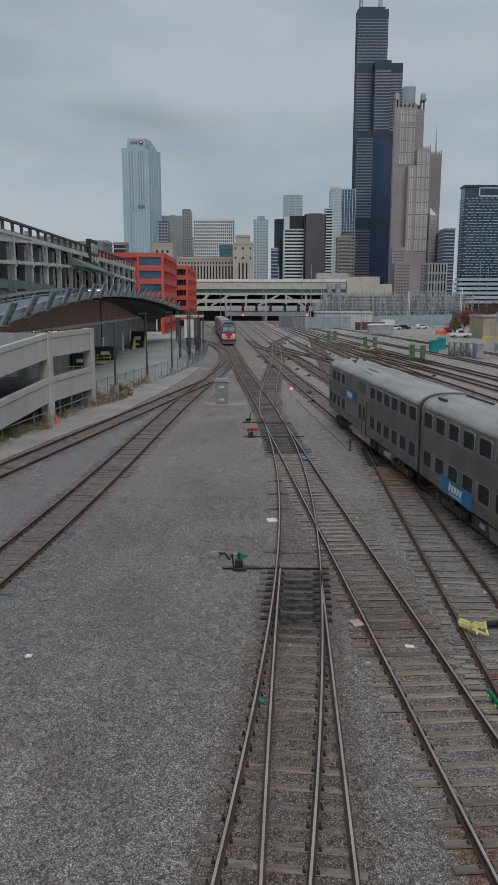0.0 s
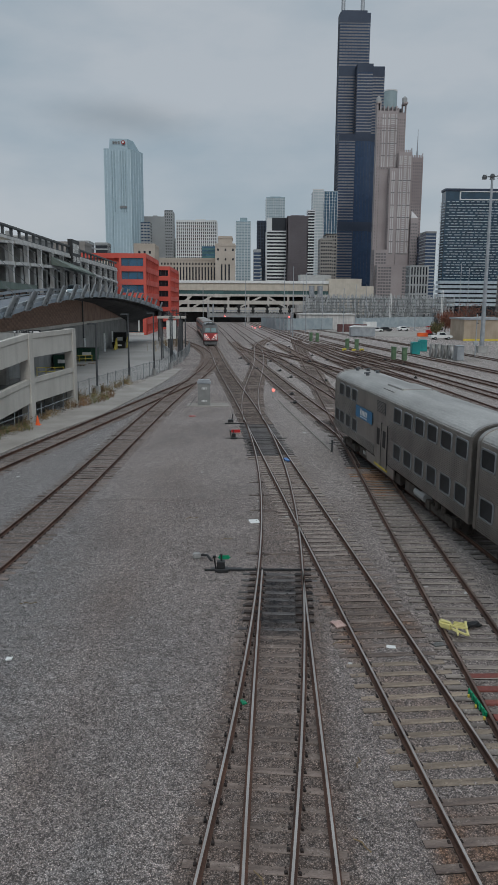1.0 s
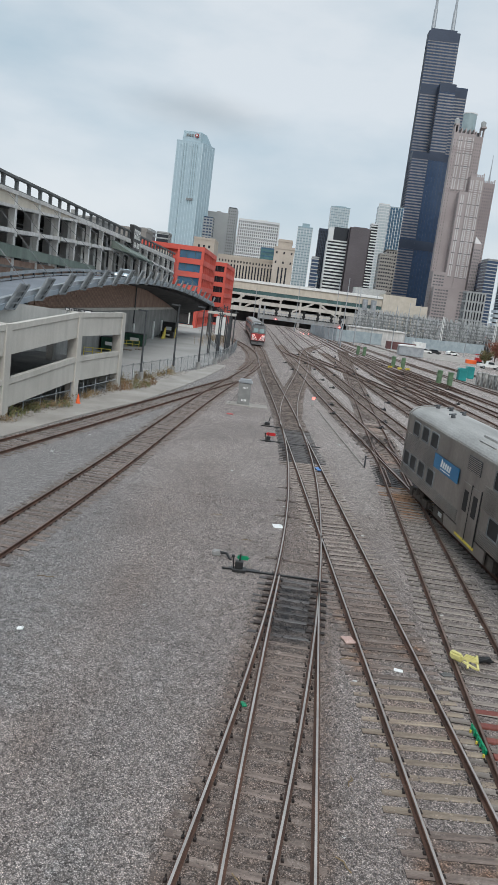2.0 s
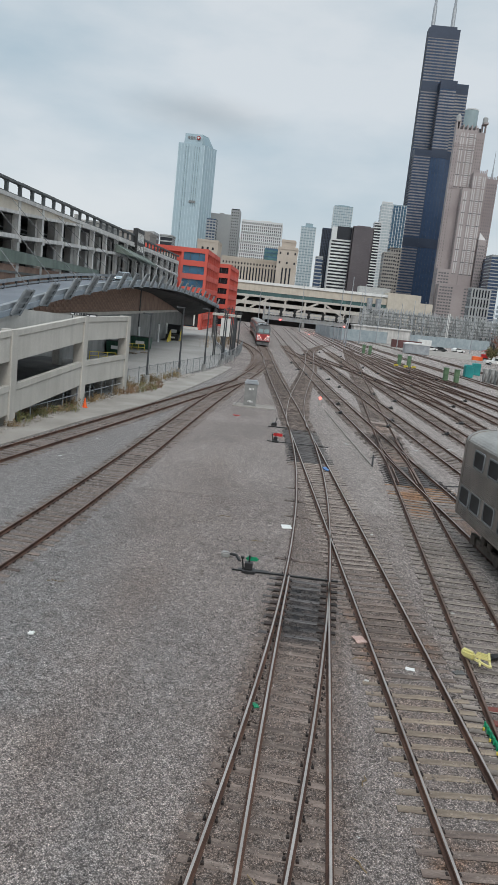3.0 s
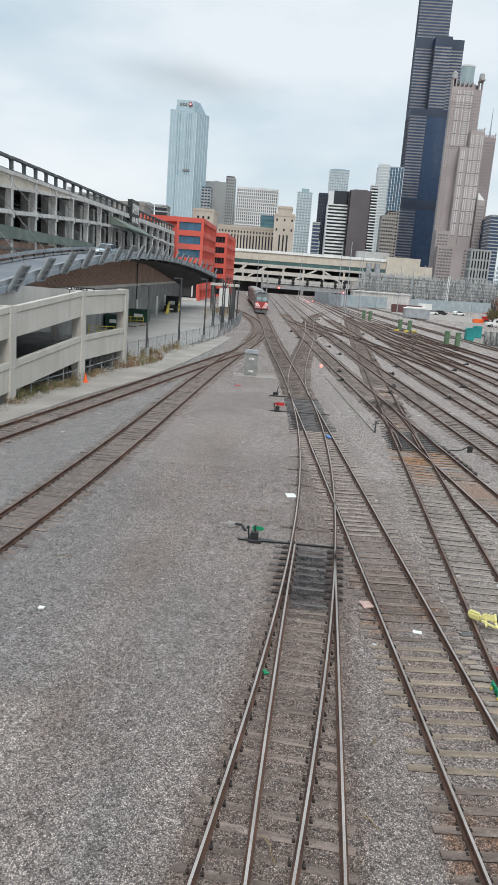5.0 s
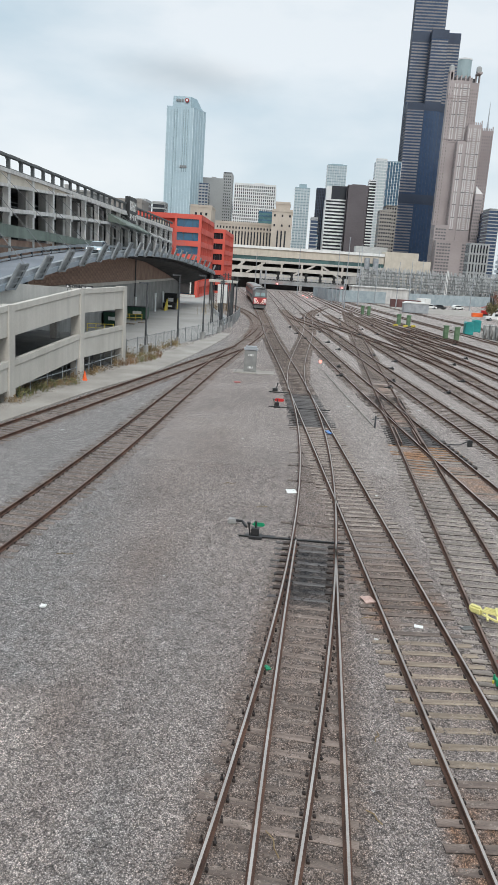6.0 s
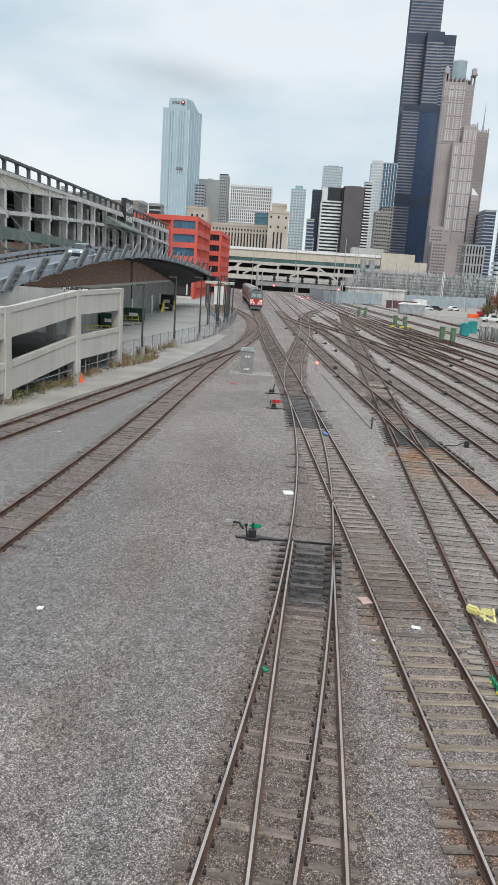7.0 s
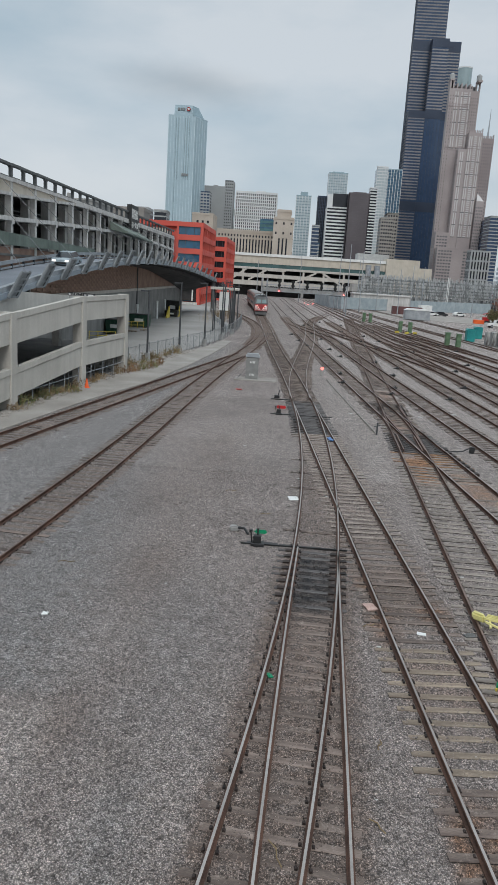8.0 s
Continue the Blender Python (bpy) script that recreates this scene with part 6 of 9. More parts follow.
granite_tower()
bm = bmesh.new()
bar(bm, (250.0, 1053, 199), (250.0, 1053, 212), 1.6, 8, 1.2)
bar(bm, (250.0, 1053, 212), (250.0, 1053, 240), 0.9, 8, 0.2)
solid("spire", bm, M_STEEL, "thin steel spire above the granite tower", "spire")
tower("white columned block at the granite tower's foot", rect(188.5, 207, 800, 20), 48, G_BLACK, C_GREY, C_GREY, 9.5, 6, 1.8, pier_w=1.6)
tower("dark blue glass office block", rect(246, 262, 1000, 30), 95.7, G_NAVY, C_STEELBLACK, None, 4.0)
tower("dark block with white floor bands", rect(241, 254, 950, 30), 97, G_NAVY, C_GREY, None, 4.0, 0, 1.2)


C_BALCONY = surface("pale_blue_grey_balcony", (0.30, 0.36, 0.40), (0.44, 0.50, 0.54), 0.03, 0.6, 0, 0.5, 0.15, 0.0)


def dashed_block():
    th = thing("residential_block", "dark glass block with staggered white balcony dashes", "building")
    x0, x1, y, d, h = 172.0, 220.4, 620, 12, 99.0
    bm = bmesh.new()
    box(bm, x0, x1, y, y + d, 27, h)
    part("curtain_wall", bm, glass_skin("slate_teal_glass", (0.03, 0.06, 0.09), 0.15), th)
    bm = bmesh.new()
    box(bm, x0 - 0.8, x1 + 0.5, y - 0.8, y + d, h, h + 1.6)
    part("roof_edge", bm, C_STEELBLACK, th)
    bm = bmesh.new()
    for z0, z1 in ((91.8, 92.6), (98.0, 98.8)):
        box(bm, x0 + 11, x1, y - 0.5, y - 0.1, z0, z1)
    box(bm, x0 + 11, x0 + 12, y - 0.5, y - 0.1, 92, 98.8)
    part("top_frame", bm, C_WHITE, th)
    bm = bmesh.new()
    rnd = random.Random(5)
    r, z = 0, 30.0
    while z < 91:
        x = x0 + 1.0 + (2.0 if r % 2 else 0.0)
        while x < x1 - 2:
            w = rnd.choice((2.2, 2.2, 3.0))
            box(bm, x, x + w, y - 0.7, y + 0.1, z, z + 0.55)
            x += rnd.choice((3.0, 3.4, 4.2))
        for k in range(2):
            box(bm, x0 - 0.7, x0 + 0.1, y + 1 + k * 7 + (2 if r % 2 else 0), y + 4.5 + k * 7 + (2 if r % 2 else 0), z, z + 0.55)
        z += 2.15
        r += 1
    part("balcony", bm, C_BALCONY, th, "white balcony fronts", kind="stuff")
    bm = bmesh.new()
    box(bm, x0 + 0.5, x1 - 0.5, y + 0.5, y + d, 0, 27)
    part("podium", bm, G_BLACK, th)
    for i in range(6):
        bm = bmesh.new()
        box(bm, x0 - 1.5, x1 + 1, y - 1.2, y + d, 8 + i * 3.6, 10.3 + i * 3.6)
        part("podium_band", bm, C_BALCONY, th)
    return th


dashed_block()
tower("tan stepped tower at the edge of the skyline", rect(224, 262, 690, 30), 78, C_TAN, G_BLACK, C_TAN, 4.0, 6, 1.6)
tower("upper stage of the tan stepped tower", rect(233, 260, 696, 20), 97, C_TAN, G_BLACK, C_TAN, 4.0, 5, 1.6, z0=79.5)
tower("brown brick block at the skyline's foot", rect(190, 240, 520, 20), 35, C_BROWN, C_TAN, None, 4.0, 0, 1.5)
tower("brown block behind the car park", rect(-103.4, -92.7, 500, 20), 46.8, C_BROWN, C_GREY, None, 4.0, 0, 1.2)
tower("grey block behind the car park", rect(-110, -80, 420, 20), 40, C_TAN, C_TAN, None, 4.0, 0, 1.2)
tower("dark block behind the car park", rect(-123.7, -112.9, 700, 20), 61, G_BLACK, C_GREY, None, 4.0, 0, 1.2)


# ---- fence, lamps and clutter along the loading yard ----
FENCE = [(-18.4, 38), (-17.2, 45), (-15.8, 55), (-14.6, 66), (-13.3, 75), (-11.5, 85), (-9.7, 95), (-8.3, 105), (-7.7, 116), (-7.6, 130), (-8.0, 146)]


def chain_fence():
    th = thing("chain_link_fence", "galvanised chain-link fence along the edge of the loading yard", "fence")
    def mesh_panel(a, b):
        bm = bmesh.new()
        n = 7
        for i in range(n + 1):
            k = i / n
            p = (a[0] + (b[0] - a[0]) * k, a[1] + (b[1] - a[1]) * k)
            for s in (-1, 1):
                q = min(max(k + s * 0.5, 0), 1)
                z1 = 0.1 + 1.6 * abs(q - k) / 0.5
                r = (a[0] + (b[0] - a[0]) * q, a[1] + (b[1] - a[1]) * q)
                beam(bm, (*p, 0.1), (*r, z1), 0.006, 0.006)
                beam(bm, (*p, 1.72), (*r, 1.82 - z1), 0.006, 0.006)
        return bm
    for a, b in zip(FENCE[:-1], FENCE[1:]):
        n = max(1, round(math.hypot(b[0] - a[0], b[1] - a[1]) / 2.6))
        for i in range(n):
            p = (a[0] + (b[0] - a[0]) * i / n, a[1] + (b[1] - a[1]) * i / n)
            q = (a[0] + (b[0] - a[0]) * (i + 1) / n, a[1] + (b[1] - a[1]) * (i + 1) / n)
            bm = bmesh.new()
            bar(bm, (*p, 0), (*p, 1.85), 0.035, 6)
            bar(bm, (*p, 1.85), (*p, 1.9), 0.045, 6, 0.01)
            post = part("post", bm, M_DULLSTEEL, th)
            bm = bmesh.new()
            beam(bm, (*p, 1.76), (*q, 1.76), 0.045, 0.045)
            part("top_rail", bm, M_DULLSTEEL, th)
            part("wire_mesh", mesh_panel(p, q), M_DULLSTEEL, th, kind="stuff")
    return th


chain_fence()


def foot_rail():
    th = thing("pipe_fence", "two-rail galvanised pipe fence at the foot of the garage", "fence")
    a, b = Vector((-18.0, 32.5)), Vector((-14.0, 66.0))
    n = 13
    for i in range(n + 1):
        p = a.lerp(b, i / n)
        bm = bmesh.new()
        bar(bm, (*p, 0), (*p, 1.75), 0.04, 6)
        part("post", bm, M_STEEL, th)
        if i < n:
            q = a.lerp(b, (i + 1) / n)
            for z in (0.85, 1.7):
                bm = bmesh.new()
                bar(bm, (*p, z), (*q, z), 0.03, 6)
                part("pipe_rail", bm, M_STEEL, th)
    return th


foot_rail()


def yard_lamp(x, y, h, arm=0.8):
    th = thing("yard_lamp", "dark steel yard lamp post on a concrete footing", "lamp post", pose(x, y, 0), group="yard lamp posts")
    bm = bmesh.new()
    bar(bm, (0, 0, 0.6), (0, 0, h), 0.11, 8, 0.075)
    part("pole", bm, M_DARKSTEEL, th)
    bm = bmesh.new()
    bar(bm, (0, 0, 0), (0, 0, 0.85), 0.32, 12, 0.3)
    part("footing", bm, M_CONC, th, "round concrete footing")
    bm = bmesh.new()
    box(bm, -arm, 0.1, -0.14, 0.14, h - 0.02, h + 0.13)
    part("lamp_head", bm, M_DARKSTEEL, th)
    return th


for x, y, h in ((-13.4, 74.5, 6.9), (-11.6, 84.7, 7.7), (-9.8, 94.8, 7.7), (-8.5, 104.7, 7.3), (-7.8, 116.0, 7.4)):
    yard_lamp(x, y, h)


def timber_pole(x, y, h, r=0.13):
    bm = bmesh.new()
    bar(bm, (x, y, 0), (x, y, h), r, 8, r * 0.7)
    box(bm, x - 0.5, x + 0.5, y - 0.06, y + 0.06, h - 0.5, h - 0.38)
    return solid("utility_pole", bm, M_DARKSTEEL, "dark weathered utility pole with a short crossarm", "pole", group="utility poles by the ramp foot")


for x, y, h in ((-9.3, 118, 7.2), (-9.9, 124, 7.3), (-10.6, 131, 7.4), (-11.2, 137, 7.6), (-9.0, 127, 7.0), (-8.2, 134, 7.5), (-12.2, 146, 7.6), (-9.7, 141, 6.8), (-11.7, 160, 7.8), (-13.0, 168, 7.8)):
    timber_pole(x, y, h)

# the boarded shelter and curved guard rail at the ramp's foot
th = thing("ramp_shelter", "steel-framed canopy with a white panel at the ramp foot", "shelter", pose(-9.6, 121, 0))
for dx, dy in ((-1.6, -0.8), (1.6, -0.8), (1.6, 1.8), (-1.6, 1.8)):
    bm = bmesh.new()
    box(bm, dx - 0.09, dx + 0.09, dy - 0.09, dy + 0.09, 0, 6.6)
    part("post", bm, M_DARKSTEEL, th)
bm = bmesh.new()
box(bm, -2.2, 2.2, -1.3, 2.3, 6.6, 6.95)
part("roof", bm, M_PRECAST, th)
bm = bmesh.new()
box(bm, -0.75, 0.75, -0.95, -0.82, 3.4, 6.3)
part("panel", bm, M_WHITE, th, "white blank panel")

bm = bmesh.new()
pts = [(-17.0, 178), (-15.5, 165), (-14.0, 152), (-12.2, 140), (-10.4, 130), (-9.2, 122), (-8.6, 116)]
for a, b in zip(pts[:-1], pts[1:]):
    for z in (0.55, 0.95):
        beam(bm, (*a, z), (*b, z), 0.09, 0.2)
    for k in (0.0, 0.5):
        p = (a[0] + (b[0] - a[0]) * k, a[1] + (b[1] - a[1]) * k)
        box(bm, p[0] - 0.08, p[0] + 0.08, p[1] - 0.08, p[1] + 0.08, 0, 1.1)
solid("guard_rail", bm, M_STEEL, "curved steel guard rail at the edge of the yard", "guard rail")


def dumpster(x, y, w, d, h, mat, label, tilt=0):
    th = thing("dumpster", label, "dumpster", pose(x, y, 0.05, 0, 0, tilt), group="waste containers at the dock")
    bm = bmesh.new()
    hexa(bm, [(-w / 2 + 0.1, -d / 2, 0.15), (w / 2 - 0.1, -d / 2, 0.15), (w / 2 - 0.1, d / 2, 0.15), (-w / 2 + 0.1, d / 2, 0.15)],
         [(-w / 2, -d / 2 - 0.1, h), (w / 2, -d / 2 - 0.1, h), (w / 2, d / 2, h), (-w / 2, d / 2, h)])
    part("body", bm, mat, th)
    bm = bmesh.new()
    for i in range(5):
        xx = -w / 2 + 0.2 + (w - 0.4) * i / 4
        box(bm, xx - 0.05, xx + 0.05, -d / 2 - 0.16, -d / 2 - 0.08, 0.2, h - 0.1)
    part("rib", bm, mat, th, kind="stuff")
    bm = bmesh.new()
    box(bm, -w / 2, w / 2, -d / 2 - 0.1, d / 2, h, h + 0.08)
    part("lid", bm, M_BLACK, th)
    bm = bmesh.new()
    box(bm, -w * 0.22, w * 0.22, -d / 2 - 0.2, -d / 2 - 0.17, h * 0.45, h * 0.7)
    part("label_plate", bm, M_WHITE, th, "white blank label plate")
    return th


dumpster(-22.5, 118, 3.1, 1.9, 1.95, M_BINGREEN, "dark green steel dumpster with a white label plate")
dumpster(-23.0, 103, 2.5, 2.0, 1.9, M_BINGREEN, "long dark green roll-off container behind the garage")
dumpster(-22.9, 156, 2.6, 2.4, 2.9, M_BLACK, "black compactor standing against the dock wall")
dumpster(-22.3, 150, 2.6, 2.0, 1.2, M_BLACK, "low black steel container at the dock")


def dock_ramp_side(x, y):
    bm = bmesh.new()
    hexa(bm, [(x, y - 1.8, 0.05), (x + 0.25, y - 1.8, 0.05), (x + 0.25, y + 1.8, 0.05), (x, y + 1.8, 0.05)],
         [(x, y - 1.7, 0.3), (x + 0.25, y - 1.7, 0.3), (x + 0.25, y + 1.5, 2.2), (x, y + 1.5, 2.2)])
    return solid("dock_ramp_guard", bm, M_SAFETY, "yellow-painted sloping dock guard", "guard", group="dock guards")


for x, y in ((-22.6, 146), (-21.4, 153)):
    dock_ramp_side(x, y)
for x, y in ((-23.6, 140), (-23.9, 151), (-23.6, 121)):
    bm = bmesh.new()
    bar(bm, (x, y, 0), (x, y, 3.4), 0.18, 10)
    solid("bollard", bm, M_WHITE, "tall white steel bollard at the dock wall", "bollard", group="dock bollards")

# yellow pipe rail and pallets in the yard corner
def pipe_rail(x, y, turn, bays):
    th = thing("pipe_rail", "low yellow pipe rail beside the dumpsters", "rail", pose(x, y, 0, 0, 0, turn), group="yellow pipe rails in the yard")
    for i in range(bays + 1):
        bm = bmesh.new()
        bar(bm, (i * 1.1, 0, 0), (i * 1.1, 0, 1.1), 0.05, 6)
        part("post", bm, M_SAFETY, th)
    for z in (0.55, 1.05):
        bm = bmesh.new()
        bar(bm, (0, 0, z), (bays * 1.1, 0, z), 0.045, 6)
        part("tube", bm, M_SAFETY, th)
    return th


pipe_rail(-24.0, 92.5, 25, 3)
pipe_rail(-24.0, 113.5, 40, 3)
for x, y in ((-21.7, 107.5), (-20.6, 111)):
    bm = bmesh.new()
    for i in range(6):
        box(bm, x - 0.6, x + 0.6, y + i * 0.2, y + i * 0.2 + 0.13, 0.17, 0.2)
    for dx in (-0.55, -0.05, 0.45):
        box(bm, x + dx, x + dx + 0.1, y, y + 1.13, 0.05, 0.17)
    solid("pallet", bm, M_TIE_PALE, "weathered wooden pallet lying in the yard", "pallet", group="pallets")


# ---- signs on the car park ----
bm = bmesh.new()
box(bm, FX - 0.2, FX + 0.5, 116.2, 121.6, 14.7, 18.4)
sign = solid("store_sign", bm, M_BLACK, "black store sign board with white bars", "sign")
for i, (a, b, c, d) in enumerate(((116.6, 117.9, 16.3, 17.9), (118.2, 119.5, 16.3, 17.9), (119.8, 121.2, 16.3, 17.9), (116.7, 117.6, 15.0, 16.0), (117.9, 118.8, 15.0, 16.0), (119.1, 120.0, 15.0, 16.0), (120.3, 121.2, 15.0, 16.0))):
    bm = bmesh.new()
    w = (b - a) * 0.2
    box(bm, FX + 0.5, FX + 0.54, a + 0.1, a + 0.1 + w, c + 0.1, d - 0.1)
    if i != 4:
        box(bm, FX + 0.5, FX + 0.54, b - 0.1 - w, b - 0.1, c + 0.1, d - 0.1)
    m = (c + d) / 2 + 0.3 * (i % 3 - 1)
    box(bm, FX + 0.5, FX + 0.54, a + 0.1 + w, b - 0.1 - w, m - 0.12, m + 0.12)
    part("sign_bar", bm, M_WHITE, sign)
bm = bmesh.new()
box(bm, FX - 16, FX - 7, 122, 136, 16.1, 19.0)
box(bm, FX - 16.2, FX - 6.8, 121.8, 136.2, 19.0, 19.3)
box(bm, FX - 12, FX - 11.4, 125, 125.6, 19.3, 20.3)
solid("stair_tower", bm, M_CONC, "plain concrete stair tower on the car park roof", "building")
bm = bmesh.new()
hexa(bm, [(FX + 0.1, 104, 14.0), (FX + 2.6, 104, 13.6), (FX + 2.6, 124, 13.2), (FX + 0.1, 124, 13.6)],
     [(FX + 0.1, 104, 15.1), (FX + 2.6, 104, 13.8), (FX + 2.6, 124, 13.4), (FX + 0.1, 124, 14.7)])
solid("entrance_canopy", bm, M_FASCIA, "dull green sloping canopy over the store entrance", "canopy")


# ---- track-side equipment ----
def relay_box():
    th = thing("relay_cabinet", "grey steel signal relay cabinet on a concrete pad", "cabinet", pose(-2.45, 66.3, 0, 0, 0, 2))
    bm = bmesh.new()
    box(bm, -1.5, 2.2, -0.9, 1.2, -0.1, 0.06)
    part("pad", bm, M_PATH, th, "pale concrete pad")
    bm = bmesh.new()
    box(bm, -0.55, 0.55, -0.4, 0.4, 0.12, 2.0)
    bmesh.ops.bevel(bm, geom=bm.edges[:], offset=0.025, segments=1, affect="EDGES")
    part("body", bm, M_RELAYGREY, th)
    bm = bmesh.new()
    box(bm, -0.62, 0.62, -0.46, 0.46, 2.03, 2.16)
    box(bm, -0.5, 0.5, -0.36, 0.36, 2.16, 2.34)
    part("roof", bm, M_STEEL, th)
    bm = bmesh.new()
    box(bm, -0.5, 0.5, -0.43, -0.405, 0.2, 1.95)
    dr = part("door", bm, M_RELAYGREY, th)
    bm = bmesh.new()
    for z in (0.4, 1.5):
        for i in range(4):
            box(bm, -0.2 + i * 0.12, -0.13 + i * 0.12, -0.45, -0.43, z, z + 0.18)
    part("vent", bm, M_WHITE, dr, "pale vent slots", kind="stuff")
    bm = bmesh.new()
    box(bm, -0.58, 0.58, -0.44, 0.44, 0.0, 0.12)
    part("plinth", bm, M_CONC, th)
    bm = bmesh.new()
    bar(bm, (-0.55, -0.1, 1.0), (-1.3, -0.5, 0.05), 0.02, 5)
    part("guy_wire", bm, M_DARKSTEEL, th)
    return th


relay_box()


def switch_stand(x, y, mat, label, size, rod_to):
    th = thing("switch_stand", label, "switch stand", pose(x, y, 0), group="switch stands")
    bm = bmesh.new()
    box(bm, -0.2, 0.26, -0.18, 0.18, 0.0, 0.12)
    box(bm, -0.13, 0.15, -0.12, 0.12, 0.12, 0.38)
    bmesh.ops.bevel(bm, geom=bm.edges[:], offset=0.02, segments=1, affect="EDGES")
    part("base", bm, M_BLACK, th, "black cast base")
    bm = bmesh.new()
    bar(bm, (0.02, 0, 0.36), (0.02, 0, 0.62), 0.035, 8)
    bar(bm, (-0.16, -0.05, 0.1), (-0.22, -0.05, 0.5), 0.03, 6)
    bar(bm, (-0.22, -0.05, 0.5), (-0.22, -0.05, 0.58), 0.06, 8)
    part("lever", bm, M_BLACK, th)
    bm = bmesh.new()
    box(bm, 0.02 - size * 0.3, 0.02 + size * 0.75, -0.015, 0.015, 0.43, 0.43 + size * 0.34)
    bmesh.ops.bevel(bm, geom=[e for e in bm.edges if abs(e.verts[0].co.y - e.verts[1].co.y) > 0.02], offset=0.05, segments=3, affect="EDGES")
    part("target", bm, mat, th)
    bm = bmesh.new()
    beam(bm, (-0.55, 0.0, 0.05), (rod_to, -0.02, 0.06), 0.05, 0.05)
    box(bm, -0.35, 0.75, 0.16, 0.34, -0.05, 0.02)
    part("throw_rod", bm, M_BLACK, th, "dark throw rod on a head tie")
    return th


switch_stand(-0.35, 24.3, M_GREEN, "black switch stand with a bright green target", 0.42, 3.1)
switch_stand(0.15, 49.7, M_RED, "black switch stand with a small red target", 0.6, 3.6)
bm = bmesh.new()
box(bm, -0.5, 1.0, 56.0, 56.12, 0.0, 0.07)
box(bm, -0.25, 0.15, 55.9, 56.25, 0.12, 0.34)
bar(bm, (0.05, 56.1, 0.3), (0.12, 56.1, 0.75), 0.04, 6)
solid("switch_machine", bm, M_BLACK, "low black switch machine on its head ties", "switch machine")
bm = bmesh.new()
box(bm, -1.38, -1.08, 25.5, 25.76, 0.0, 0.2)
bmesh.ops.bevel(bm, geom=bm.edges[:], offset=0.04, segments=2, affect="EDGES")
jb = solid("junction_box", bm, M_CONC, "weathered grey junction box in the gravel", "junction box")
bm = bmesh.new()
for a, b in (((-1.08, 25.6, 0.14), (-0.85, 25.5, 0.16)), ((-0.85, 25.5, 0.16), (-0.68, 25.25, 0.03))):
    bar(bm, a, b, 0.05, 6)
part("hose", bm, M_BLACK, jb, "black cable hose")


def dwarf_signal(x, y, z, mat):
    th = thing("dwarf_signal", "small ground signal with one lit lamp", "signal", pose(x, y, 0), group="ground signals")
    bm = bmesh.new()
    box(bm, -0.13, 0.13, -0.05, 0.16, 0.0, z + 0.14)
    bmesh.ops.bevel(bm, geom=bm.edges[:], offset=0.03, segments=1, affect="EDGES")
    part("case", bm, M_STONEGREY, th, "grey steel case")
    bm = bmesh.new()
    bar(bm, (0, -0.11, z), (0, -0.06, z), 0.15, 12)
    part("lamp", bm, mat, th, "lit lamp")
    return th


dwarf_signal(4.1, 72.2, 0.75, M_PINKLAMP)
for x, y, z in ((7.3, 272, 0.9), (7.6, 272, 2.2), (10.3, 274, 0.7), (8.8, 268, 2.0), (8.2, 262, 0.6)):
    if z < 1:
        dwarf_signal(x, y, z, M_REDLAMP)

# switch motors and dark fittings between the yard tracks
for i, (x, y) in enumerate(((6.1, 74.5), (5.9, 68.0), (11.2, 88), (13.0, 83), (14.4, 62.0), (17.4, 70), (19.7, 84), (22.9, 92), (12.4, 118), (14.2, 131), (17.2, 143), (8.2, 143), (5.0, 128), (20.8, 118), (25.2, 122), (16.2, 98), (10.2, 128), (21.0, 150), (9.6, 62.6), (10.4, 66.5), (11.6, 76), (7.4, 92), (6.6, 101), (8.9, 111), (3.6, 104), (2.6, 112), (1.6, 124), (6.2, 118), (11.0, 140), (13.8, 108), (15.6, 121), (18.4, 105), (19.0, 128), (23.4, 108), (26.0, 112), (22.4, 132), (12.2, 158), (8.0, 165), (4.2, 150))):
    bm = bmesh.new()
    box(bm, x - 0.2, x + 0.18, y - 0.2, y + 0.2, 0, 0.2)
    box(bm, x - 0.5, x - 0.2, y - 0.05, y + 0.05, 0.02, 0.09)
    bar(bm, (x + 0.03, y, 0.2), (x + 0.03, y, 0.3), 0.08, 8)
    bmesh.ops.bevel(bm, geom=bm.edges[:40], offset=0.015, segments=1, affect="EDGES")
    solid("switch_motor", bm, M_BLACK, "black switch motor beside the rail", "switch motor", group="switch motors in the yard")
# bent switch lever and casing to the right of the slip
th = thing("cable_reel_stand", "dark bent switch lever with a rod to the slip", "switch lever", pose(11.23, 41.70, 0))
bm = bmesh.new()
bar(bm, (-1.4, -0.2, 0.08), (-0.6, -0.1, 0.1), 0.035, 6)
bar(bm, (-0.6, -0.1, 0.1), (0, 0.1, 0.36), 0.035, 6)
part("rod", bm, M_BLACK, th)
bm = bmesh.new()
box(bm, -0.12, 0.14, 0.0, 0.2, 0.0, 0.36)
part("casing", bm, M_BLACK, th)

# blocks and guard rails inside the slip
for off, y0, y1 in ((-0.52, 40.8, 45.0), (0.52, 40.8, 45.0)):
    me = rail_mesh(W_CROSS, off, y0, y1, M_RAIL_DULL)
    tagged(new("guard_rail_check", me), "short rusty check rail inside the crossing track", "check rail", group="check rails")
W_SLIP_EAST = Way([(W_TRAIN.x(39), 39), (W_TRAIN.x(43) + 0.02, 43), (8.42, 48), (W_CROSS.x(53) - 0.02, 53), (W_CROSS.x(57), 57)], 3)
W_SLIP_WEST = Way([(W_CROSS.x(39), 39), (W_CROSS.x(43) - 0.02, 43), (8.02, 48), (W_TRAIN.x(53) + 0.02, 53), (W_TRAIN.x(57), 57)], 3)
